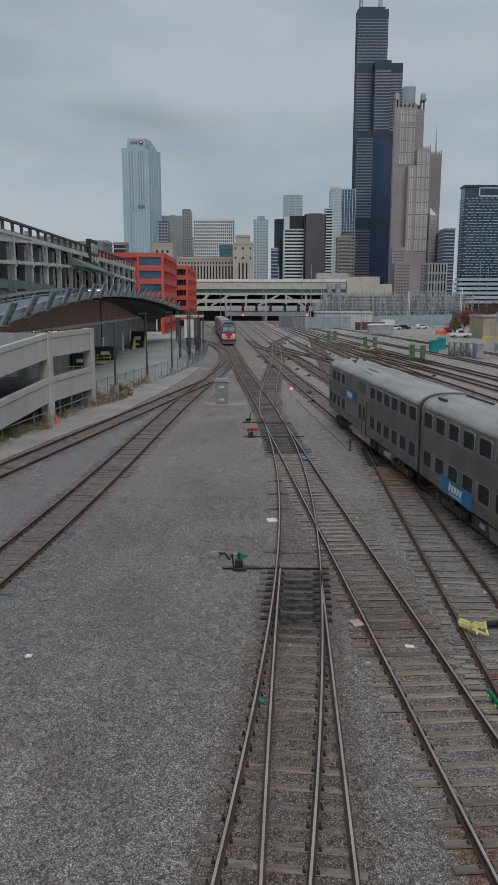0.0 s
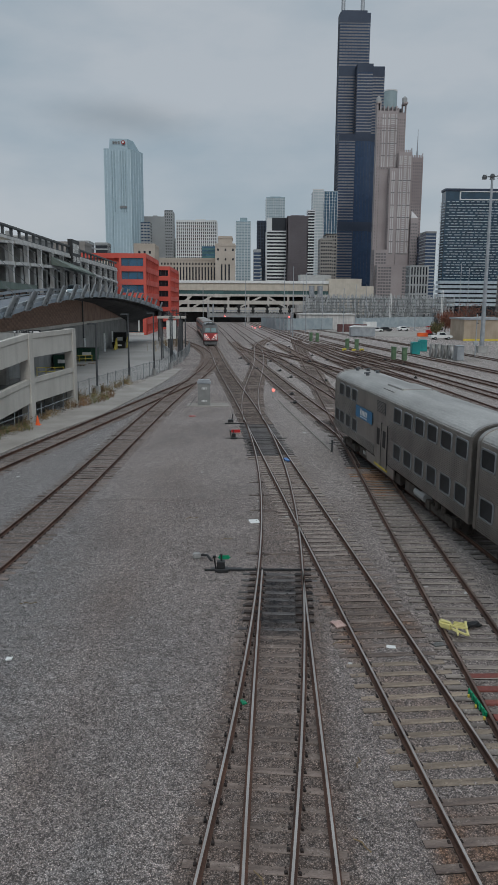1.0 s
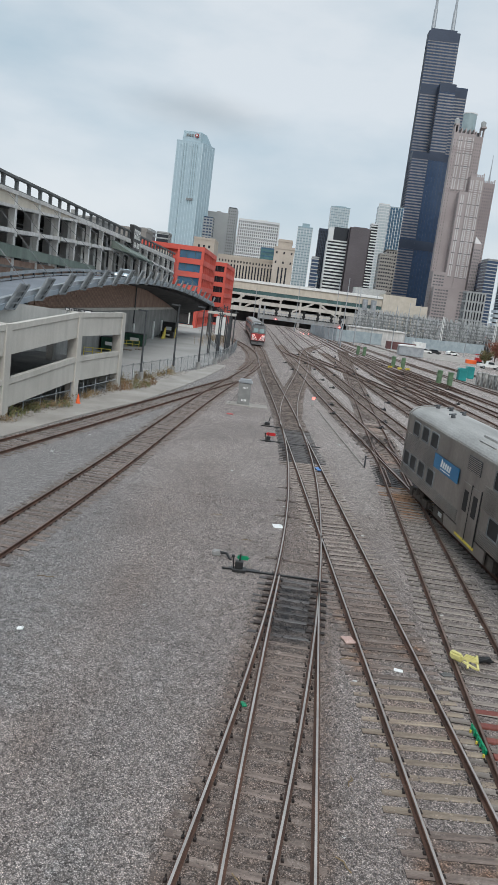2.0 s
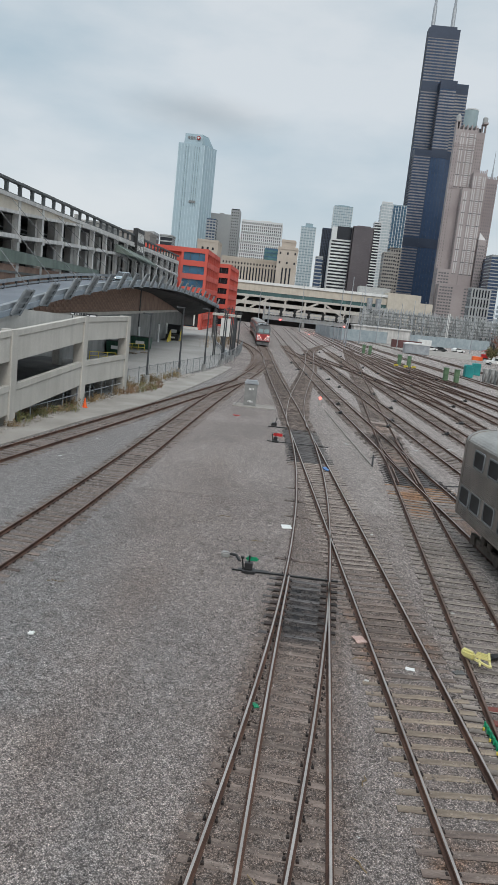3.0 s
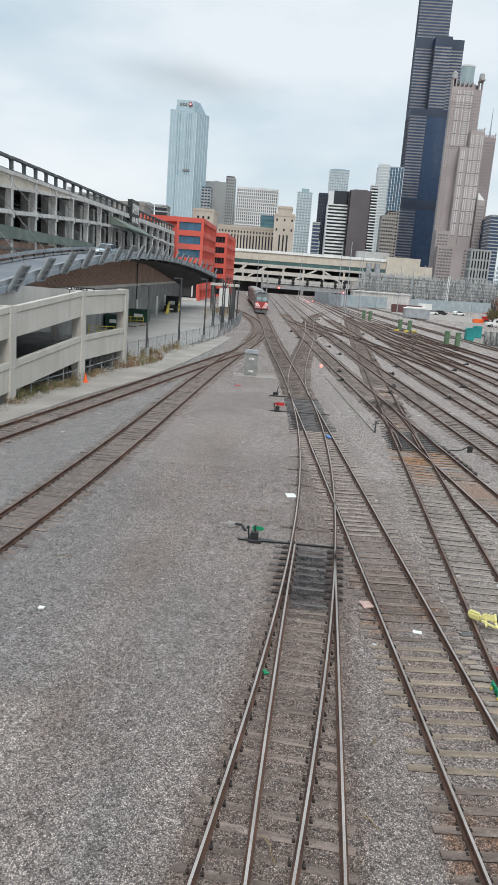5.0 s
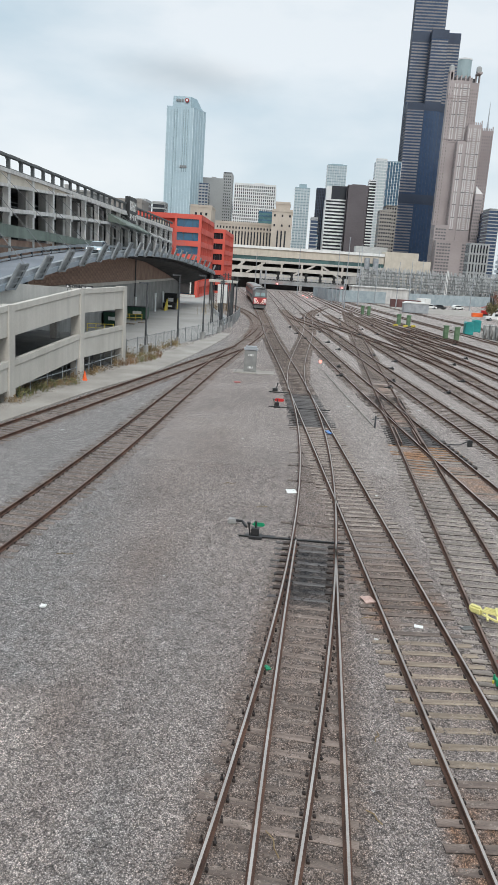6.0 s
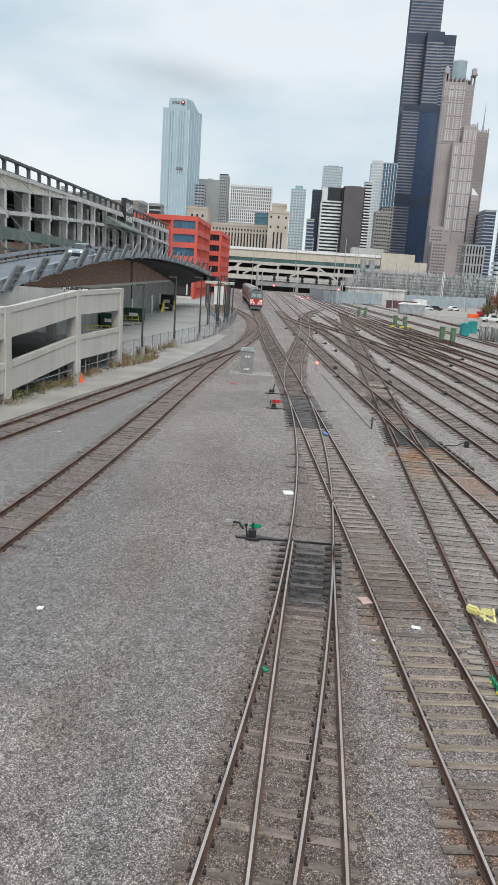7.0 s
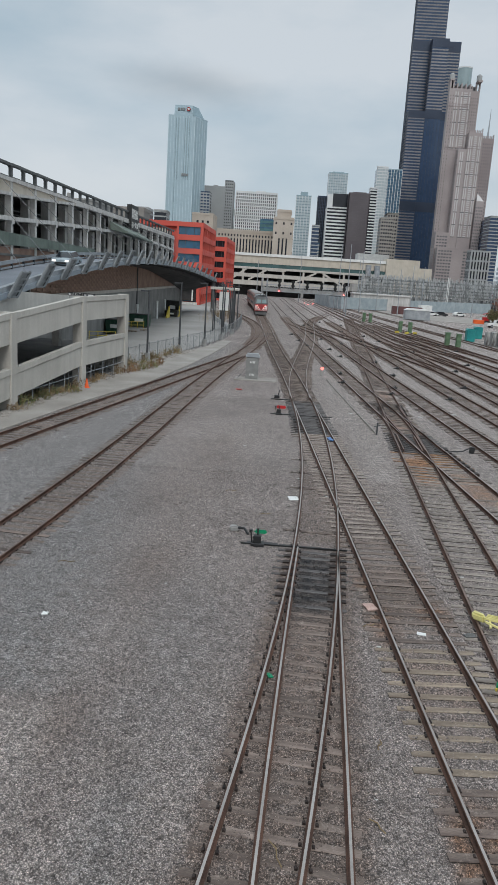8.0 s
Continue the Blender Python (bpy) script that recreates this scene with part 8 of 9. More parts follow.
beam(bm, (-1.2, 0, 4.6), (1.6, 0, 4.0), 0.3, 0.35)
part("stick", bm, M_RED, th)
for i, (x, y, c) in enumerate(((45, 252, M_WHITE), (48.5, 251, M_WHITE), (52, 253, M_BLACK), (60, 262, M_WHITE), (41, 250, M_STEEL), (74, 268, M_STEEL))):
    th = thing("parked_car", "small parked car behind the service road", "car", pose(x, y, 0, 0, 0, 7 * i), group="parked cars")
    bm = bmesh.new()
    prism(bm, [(-2.1, 0.3), (2.1, 0.3), (2.15, 0.75), (1.2, 0.9), (0.6, 1.45), (-1.1, 1.45), (-2.1, 0.95)], -0.85, 0.85)
    part("body", bm, c, th)
    bm = bmesh.new()
    prism(bm, [(-1.6, 0.95), (1.0, 0.95), (0.5, 1.38), (-1.0, 1.38)], -0.87, 0.87)
    part("window", bm, M_GLASS, th)
    for xx in (-1.3, 1.3):
        bm = bmesh.new()
        bar(bm, (xx, -0.88, 0.32), (xx, 0.88, 0.32), 0.32, 12)
        part("wheel", bm, M_RUBBER, th)
for i, (x, y) in enumerate(((47.2, 262), (49.4, 262.6))):
    bm = bmesh.new()
    bar(bm, (x, y, 0), (x, y, 3.0), 1.4, 16)
    solid("white_tank", bm, M_WHITE, "upright white storage tank", "tank", group="white tanks")
bm = bmesh.new()
hexa(bm, [(28, 222, -0.2), (120, 170, -0.2), (140, 230, -0.2), (30, 262, -0.2)], [(28, 222, 0.03), (120, 170, 0.03), (140, 230, 0.03), (30, 262, 0.03)])
solid("road_service", bm, M_PATH, "pale dusty service road behind the yard", kind="structure")
bm = bmesh.new()
hexa(bm, [(27, 128, -0.2), (60, 104, -0.2), (62, 140, -0.2), (33, 160, -0.2)], [(29, 128, 0.02), (60, 104, 0.02), (62, 140, 0.02), (33, 160, 0.02)])
solid("ground_cabinet_gravel", bm, M_PALE_GRAVEL, "pale gravel round the equipment cabinets", kind="structure")


# ---- substation ----
M_INSUL = surface("pale_porcelain", (0.32, 0.33, 0.33), (0.44, 0.45, 0.45), 0.5, 0.4, 0, 5.0, 0.2, 0.0)
M_LATTICE = surface("weathered_lattice_steel", (0.15, 0.16, 0.16), (0.27, 0.28, 0.28), 0.4, 0.6, 0.2, 6.0, 0.2, 0.0)


def substation():
    th = thing("substation", "grey steel lattice substation with insulators and busbars", "substation")
    rnd = random.Random(8)
    xs = np.linspace(33, 95, 34)
    for r, y in enumerate((322, 334, 346)):
        for i, x in enumerate(xs):
            h = 11.6 + rnd.uniform(-0.6, 0.9) + r * 0.4
            bm = bmesh.new()
            for s in (-0.35, 0.35):
                beam(bm, (x + s, y, 0), (x + s * 0.8, y, h), 0.2, 0.2)
            n = 7
            for k in range(n):
                z0, z1 = h * k / n, h * (k + 1) / n
                beam(bm, (x - 0.35 if k % 2 else x + 0.35, y, z0), (x + 0.35 if k % 2 else x - 0.35, y, z1), 0.09, 0.09)
            part("lattice_column", bm, M_LATTICE if (i + r) % 3 else M_INSUL, th)
    for r, y in enumerate((322, 334, 346)):
        for z in (4.0, 5.6, 7.0, 8.2, 9.6, 11.0):
            bm = bmesh.new()
            beam(bm, (33, y, z), (95, y, z), 0.25, 0.35)
            beam(bm, (33, y + 0.7, z + 0.4), (95, y + 0.7, z + 0.4), 0.12, 0.12)
            for i in range(60):
                x = 33 + 62 * i / 60
                beam(bm, (x, y, z), (x + 0.5, y + 0.7, z + 0.4), 0.07, 0.07)
            part("busbar_beam", bm, M_LATTICE, th)
    bm = bmesh.new()
    for i in range(1100):
        x, y, z = rnd.uniform(33, 95), rnd.choice((321, 327, 333, 339, 345)), rnd.choice((2.4, 4.2, 5.9, 7.2, 8.5, 9.8, 11.3))
        bar(bm, (x, y, z), (x, y, z + rnd.uniform(1.0, 2.2)), 0.17, 6, 0.12)
    part("insulator", bm, M_INSUL, th, "pale stacked insulators", kind="stuff")
    bm = bmesh.new()
    for i in range(70):
        x, y, z = rnd.uniform(33, 95), rnd.choice((319, 325, 331)), 0
        box(bm, x - 0.4, x + 0.4, y - 0.5, y + 0.5, 0, rnd.uniform(2.2, 6.0))
    part("switchgear", bm, M_DARKSTEEL, th, "dark switchgear cabinets", kind="stuff")
    bm = bmesh.new()
    for x in (66.8, 67.4, 88.7, 89.3):
        beam(bm, (x, 318, 0), (x, 318, 13.5 if x < 80 else 15), 0.22, 0.22)
    part("pale_mast", bm, M_WHITE, th, "pale box mast")
    return th


substation()


# ---- russet trees beside the beige building ----
def tree(x, y, h, r, mats, seed, label):
    rnd = random.Random(seed)
    th = thing("tree", label, "tree", pose(x, y, 0), group="trees by the service road")
    bm = bmesh.new()
    bar(bm, (0, 0, 0), (0.1, 0, h * 0.4), 0.2, 8, 0.13)
    tips = []
    for i in range(9):
        a = rnd.uniform(0, 6.28)
        s = Vector((0.1, 0, h * rnd.uniform(0.25, 0.45)))
        e = s + Vector((r * 0.7 * math.cos(a), r * 0.7 * math.sin(a), h * rnd.uniform(0.2, 0.5)))
        bar(bm, s, e, 0.09, 6, 0.03)
        tips.append((s, e))
    part("trunk", bm, M_BARK, th)
    bm = bmesh.new()
    for s, e in tips:
        for k in range(170):
            q = rnd.uniform(0.3, 1.15)
            p = s.lerp(e, q) + Vector((rnd.gauss(0, 1), rnd.gauss(0, 1), rnd.gauss(0, 0.8))) * r * 0.2
            d = Vector((rnd.uniform(-1, 1), rnd.uniform(-1, 1), rnd.uniform(-1, 1))).normalized() * rnd.uniform(0.2, 0.45)
            t = d.cross(Vector((rnd.uniform(-1, 1), rnd.uniform(-1, 1), rnd.uniform(-1, 1)))).normalized() * 0.15
            bm.faces.new([bm.verts.new(c) for c in (p, p + d * 0.5 + t, p + d, p + d * 0.5 - t)]).material_index = rnd.randrange(len(mats))
    part("crown", bm, mats, th, kind="stuff")
    return th


tree(62.2, 218, 8.4, 3.4, [M_REDLEAF, M_REDLEAF], 1, "bare-looking russet shrub tree in late autumn")
tree(65.4, 222, 7.4, 3.0, [M_REDLEAF, M_REDLEAF], 2, "russet autumn tree behind the beige building")
tree(71.0, 224, 10.4, 4.2, [M_REDLEAF, M_BARK], 3, "thin russet autumn tree beside the brick hall")
tree(78.5, 226, 8.6, 4.2, [M_REDLEAF, M_BARK], 4, "thin russet autumn tree beside the brick hall")
tree(58.0, 212, 4.2, 2.0, [M_DRYLEAF, M_WEEDGREEN], 5, "yellow-brown autumn bush by the skip")
tree(86, 228, 8.0, 4.0, [M_REDLEAF, M_BARK], 6, "thin russet autumn tree beside the brick hall")


# ---- bilevel stainless-steel coaches ----
CAR_L = 22.2
ROOF = [(1.52 * math.cos(k * math.pi / 20) ** 0.72 if k < 10 else 0.0, 4.08 + 0.64 * math.sin(k * math.pi / 20)) for k in range(11)]
SHELL = [(-1.50, 1.02), (-1.52, 1.12), *[(-x, z) for x, z in ROOF], *ROOF[-2::-1], (1.52, 1.12), (1.50, 1.02)]


def window_mesh(w, h):
    """A rounded window in a steel rim: the pane stands back in its rim."""
    def ring(a, b, x, k=5):
        r = min(a, b) * 0.28
        out = []
        for cx, cz, q in ((a - r, b - r, 0), (-a + r, b - r, 1), (-a + r, -b + r, 2), (a - r, -b + r, 3)):
            for i in range(k):
                t = (q + i / (k - 1)) * math.pi / 2
                out.append((x, cx + r * math.cos(t), cz + r * math.sin(t)))
        return out
    rim, pane = bmesh.new(), bmesh.new()
    a, b = w / 2, h / 2
    loops = [ring(a + 0.07, b + 0.07, 0.0), ring(a + 0.06, b + 0.06, -0.035), ring(a, b, -0.035), ring(a, b, 0.0)]
    vs = [[rim.verts.new(p) for p in l] for l in loops]
    n = len(vs[0])
    for u, v in zip(vs[:-1], vs[1:]):
        for i in range(n):
            rim.faces.new((u[i], u[(i + 1) % n], v[(i + 1) % n], v[i]))
    pane.faces.new([pane.verts.new(p) for p in ring(a, b, -0.012)])
    return finish("window_rim", rim, M_DULLSTEEL), finish("pane", pane, M_COACHGLASS)


WIN = {"upper": window_mesh(1.05, 0.62), "lower": window_mesh(1.0, 0.66), "small": window_mesh(0.8, 0.5)}


def wheelset(name, parent, y, r, gauge=0.75):
    bm = bmesh.new()
    for s in (-1, 1):
        bar(bm, (s * gauge, 0, 0), (s * (gauge - 0.12), 0, 0), r, 20)
        bar(bm, (s * gauge - s * 0.12, 0, 0), (s * gauge - s * 0.15, 0, 0), r + 0.03, 20)
        box(bm, s * (gauge + 0.005) - 0.012, s * (gauge + 0.005) + 0.012, -0.05, 0.05, -r * 0.7, r * 0.7)
    bar(bm, (-gauge, 0, 0), (gauge, 0, 0), 0.09, 10)
    ob = part(name, bm, M_UNDER, parent)
    ob.location = (0, y, r)
    return ob


def bogie(parent, y):
    bm = bmesh.new()
    box(bm, -1.15, 1.15, y - 0.3, y + 0.3, 0.4, 0.72)
    bg = part("bogie", bm, M_UNDER, parent, "grimy steel bogie")
    for s in (-1, 1):
        bm = bmesh.new()
        beam(bm, (s * 1.2, y - 1.75, 0.5), (s * 1.2, y - 0.75, 0.42), 0.16, 0.26)
        beam(bm, (s * 1.2, y - 0.75, 0.42), (s * 1.2, y + 0.75, 0.42), 0.16, 0.3)
        beam(bm, (s * 1.2, y + 0.75, 0.42), (s * 1.2, y + 1.75, 0.5), 0.16, 0.26)
        part("side_frame", bm, M_UNDER, bg)
        for d in (-1.3, 1.3):
            bm = bmesh.new()
            box(bm, s * 1.26 - 0.1, s * 1.26 + 0.1, y + d - 0.22, y + d + 0.22, 0.28, 0.66)
            part("axle_box", bm, M_UNDER, bg)
        for d in (-0.35, 0.35):
            bm = bmesh.new()
            bar(bm, (s * 1.25, y + d, 0.5), (s * 1.25, y + d, 0.85), 0.13, 10)
            part("spring", bm, M_UNDER, bg)
    return bg


def coach(label, cab_end, upper, lower, logo, door_at):
    """A coach about its middle; s is counted from its far end."""
    th = thing("railway_coach", label, "railway coach", group="coaches of the silver train")
    half = CAR_L / 2
    Y = lambda s: half - s
    bm = bmesh.new()
    prism(bm, SHELL, -half, half)
    for f in bm.faces:
        c = f.calc_center_median()
        if abs(f.normal.y) < 0.5 and c.z > 4.15:
            f.material_index = 1
    body = part("body_shell", bm, [M_STAINLESS, M_ROOFSTEEL], th, "dull stainless steel shell")
    # fluted bands along both sides, and ribs along the roof shoulders
    for z0, z1, skip in ((2.32, 3.28, logo[0:2] if logo[2] > 2.4 else None), (1.08, 1.56, logo[0:2] if logo[2] < 2.0 else None)):
        bm = bmesh.new()
        z = z0
        while z < z1:
            for s in (-1, 1):
                x = s * 1.535
                spans = [(0.35, CAR_L - 0.35)]
                if z < 2.0:
                    spans = [(0.35, door_at - 1.3), (door_at + 1.3, CAR_L - 0.35)]
                if z > 2.0:
                    spans = [(0.35, 5.5), (12.0, CAR_L - 0.35)] if cab_end else [(0.35, door_at - 1.4), (door_at + 1.4, CAR_L - 0.35)]
                for a, b in spans:
                    box(bm, x - 0.02, x + 0.02, Y(b), Y(a), z, z + 0.035)
            z += 0.075
        part("fluted_band", bm, M_STAINLESS, body, "horizontally fluted steel band", kind="stuff")
    bm = bmesh.new()
    for s in (-1, 1):
        for i in range(12):
            k = i / 11
            x, z = 1.5 - 0.62 * k ** 1.25, 4.2 + 0.43 * math.sin(k * 1.35)
            box(bm, s * x - 0.01, s * x + 0.01, -half + 0.1, half - 0.1, z - 0.03, z + 0.012)
    part("roof_rib", bm, M_ROOFSTEEL, body, kind="stuff")
    for kind, zs, row in (("upper", 3.66, upper), ("lower", 1.94, lower)):
        for s in row:
            for side in (-1, 1):
                rim, pane = WIN[kind]
                w = piece("window", rim, th, pose(side * 1.522, Y(s), zs, 0, 0, 0 if side < 0 else 180))
                piece("pane", pane, w, Matrix())
    # sliding doors in the side
    for side in (-1, 1):
        for k in (0, 1):
            bm = bmesh.new()
            x = side * 1.53
            y0 = Y(door_at + 1.05) if k else Y(door_at)
            box(bm, x - 0.02, x + 0.02, y0 + 0.03, y0 + 1.02, 0.72, 2.88)
            dr = part("door", bm, M_STAINLESS, th)
            bm = bmesh.new()
            box(bm, x + side * 0.021 - 0.004, x + side * 0.021 + 0.004, y0 + 0.28, y0 + 0.78, 1.75, 2.6)
            part("door_window", bm, M_COACHGLASS, dr)
            bm = bmesh.new()
            box(bm, x + side * 0.012 - 0.02, x + side * 0.012 + 0.02, y0 - 0.02, y0 + 0.03, 0.7, 2.95)
            part("door_seal", bm, M_BLACK, dr)
        bm = bmesh.new()
        box(bm, side * 1.53 - 0.03, side * 1.53 + 0.03, Y(door_at + 1.15), Y(door_at - 1.1), 0.62, 0.72)
        part("door_step", bm, M_SAFETY, th, "worn yellow step edge")
        # painted panel with a pale emblem of plain bars
        bm = bmesh.new()
        x = side * 1.565
        box(bm, x - 0.008, x + 0.008, Y(logo[1]), Y(logo[0]), logo[2], logo[3])
        pn = part("name_panel", bm, M_LOGOBLUE, th, "blue panel with a pale slanted emblem")
        bm = bmesh.new()
        m, lw, lh = (logo[0] + logo[1]) / 2, (logo[1] - logo[0]) * 0.42, logo[3] - logo[2]
        for i in range(5):
            a = m - lw / 2 + lw * i / 5
            xx = x + side * 0.011
            hexa(bm, [(xx - 0.002, Y(a), logo[2] + lh * 0.32), (xx + 0.002, Y(a), logo[2] + lh * 0.32), (xx + 0.002, Y(a + lw / 7), logo[2] + lh * 0.32), (xx - 0.002, Y(a + lw / 7), logo[2] + lh * 0.32)],
                 [(xx - 0.002, Y(a + 0.1), logo[3] - lh * (0.1 if i == 0 else 0.25)), (xx + 0.002, Y(a + 0.1), logo[3] - lh * (0.1 if i == 0 else 0.25)), (xx + 0.002, Y(a + lw / 7 + 0.1), logo[3] - lh * 0.25), (xx - 0.002, Y(a + lw / 7 + 0.1), logo[3] - lh * 0.25)])
        box(bm, x + side * 0.011 - 0.002, x + side * 0.011 + 0.002, Y(m + lw / 2), Y(m - lw / 2), logo[2] + lh * 0.14, logo[2] + lh * 0.2)
        part("emblem_bar", bm, M_WHITE, pn)
        if cab_end:
            bm = bmesh.new()
            box(bm, side * 1.535 - 0.012, side * 1.535 + 0.012, Y(11.4), Y(9.9), 3.4, 4.0)
            lv = part("louvre", bm, M_DARKSTEEL, th)
            bm = bmesh.new()
            for i in range(8):
                box(bm, side * 1.545 - 0.02, side * 1.545 + 0.02, Y(11.38), Y(9.92), 3.42 + i * 0.073, 3.45 + i * 0.073)
            part("slat", bm, M_STAINLESS, lv, kind="stuff")
        bm = bmesh.new()
        hexa(bm, [(side * 1.50 - 0.03, Y(13.1), 0.5), (side * 1.50 + 0.03, Y(13.1), 0.5), (side * 1.50 + 0.03, Y(8.2), 0.5), (side * 1.50 - 0.03, Y(8.2), 0.5)],
             [(side * 1.50 - 0.03, Y(13.1), 0.98), (side * 1.50 + 0.03, Y(13.1), 0.98), (side * 1.50 + 0.03, Y(8.0), 0.98), (side * 1.50 - 0.03, Y(8.0), 0.98)])
        part("side_skirt", bm, M_STAINLESS, th)
    # ends, roof gear, underframe
    for e in (-1, 1):
        bm = bmesh.new()
        y = e * half
        for x in (-0.62, 0.62):
            box(bm, x - 0.09, x + 0.09, min(y, y + e * 0.16), max(y, y + e * 0.16), 0.8, 3.3)
        box(bm, -0.62, 0.62, min(y, y + e * 0.16), max(y, y + e * 0.16), 3.2, 3.4)
        part("end_diaphragm", bm, M_BLACK, th, "black gangway diaphragm")
        bm = bmesh.new()
        bar(bm, (0, e * half, 0.85), (0, e * (half + 0.22), 0.85), 0.14, 8)
        part("coupler", bm, M_UNDER, th)
        bm = bmesh.new()
        rim_out = [(x * 1.012, z + (0.03 if z > 3 else 0)) for x, z in SHELL]
        prism(bm, rim_out, min(y - e * 0.25, y - e * 0.02), max(y - e * 0.25, y - e * 0.02))
        part("end_frame", bm, M_STAINLESS, th)
        for s in (-1, 1):
            for q in (3.75, 2.08):
                if cab_end and e > 0:
                    bm = bmesh.new()
                    box(bm, s * 0.98 - 0.26, s * 0.98 + 0.26, y + 0.005, y + 0.02, q - 0.32, q + 0.32)
                    part("end_window", bm, M_GLASS, th)
    bm = bmesh.new()
    ya, yb = Y(11.6), Y(9.0)
    prism(bm, [(-0.8, 4.60), (0.8, 4.60), (0.75, 4.75), (-0.75, 4.75)], ya, yb)
    for s in (-1, 1):
        box(bm, s * 1.05 - 0.1, s * 1.05 + 0.1, Y(11.4), Y(9.6), 4.5, 4.6)
    part("roof_vent", bm, M_ROOFSTEEL, th, "raised roof hatch")
    if cab_end:
        for x, s in ((-0.3, 0.8), (0.25, 1.3), (0.5, 2.6), (-0.5, 4.0)):
            bm = bmesh.new()
            bar(bm, (x, Y(s), 4.66), (x, Y(s), 4.86), 0.13, 10, 0.09)
            bar(bm, (x - 0.2, Y(s), 4.84), (x + 0.2, Y(s) + 0.25, 4.86), 0.04, 6)
            part("roof_horn", bm, M_DARKSTEEL, th)
    else:
        bm = bmesh.new()
        beam(bm, (-1.0, Y(1.6), 4.66), (-1.0, Y(0.7), 4.66), 0.12, 0.08)
        beam(bm, (0.3, Y(3.6), 4.76), (0.3, Y(0.6), 4.76), 0.1, 0.06)
        part("roof_bracket", bm, M_DARKSTEEL, th)
    for y in (-7.7, 7.7):
        bogie(th, y)
    for x, y0, y1 in ((-1.25, Y(17.2), Y(15.9)), (1.2, Y(17), Y(15)), (-1.2, Y(7.4), Y(6.9))):
        bm = bmesh.new()
        bar(bm, (x, y0, 0.66), (x, y1, 0.66), 0.21, 14)
        part("air_tank", bm, M_STONEGREY, th, "pale air tank")
    bm = bmesh.new()
    box(bm, -1.3, 1.3, -half + 0.4, half - 0.4, 0.86, 1.02)
    for a, b in ((3.2, 5.0), (-5.5, -3.4), (-2.6, -0.4)):
        box(bm, -1.38, 1.38, a, b, 0.4, 0.86)
    part("underframe", bm, M_UNDER, th)
    wheels = [wheelset("wheelset", th, y + d, 0.42) for y in (-7.7, 7.7) for d in (-1.3, 1.3)]
    return th, wheels


UP_A = [1.9, 3.55, 5.1] + [13.4 + 1.57 * i for i in range(6)]
LO_A = [0.85, 2.15, 3.7, 5.3] + [13.5 + 1.57 * i for i in range(6)]
UP_B = [0.97 + 1.6 * i for i in range(6)] + [13.4 + 1.57 * i for i in range(6)]
LO_B = [1.05 + 1.6 * i for i in range(6)] + [13.5 + 1.57 * i for i in range(6)]
COACH_A, WHEELS_A = coach("stainless steel bilevel cab coach with a blue side panel", True, UP_A, LO_A, (5.6, 9.1, 2.55, 3.2), 10.85)
COACH_B, WHEELS_B = coach("stainless steel bilevel coach with a large blue panel", False, UP_B, LO_B, (2.9, 6.45, 1.04, 1.72), 11.6)


# ---- diesel locomotive with its coaches ----
M_WINDSCREEN = surface("teal_windscreen", (0.045, 0.11, 0.12), (0.07, 0.15, 0.16), 0.8, 0.35, 0, 5.0, 0.05, 0.0)


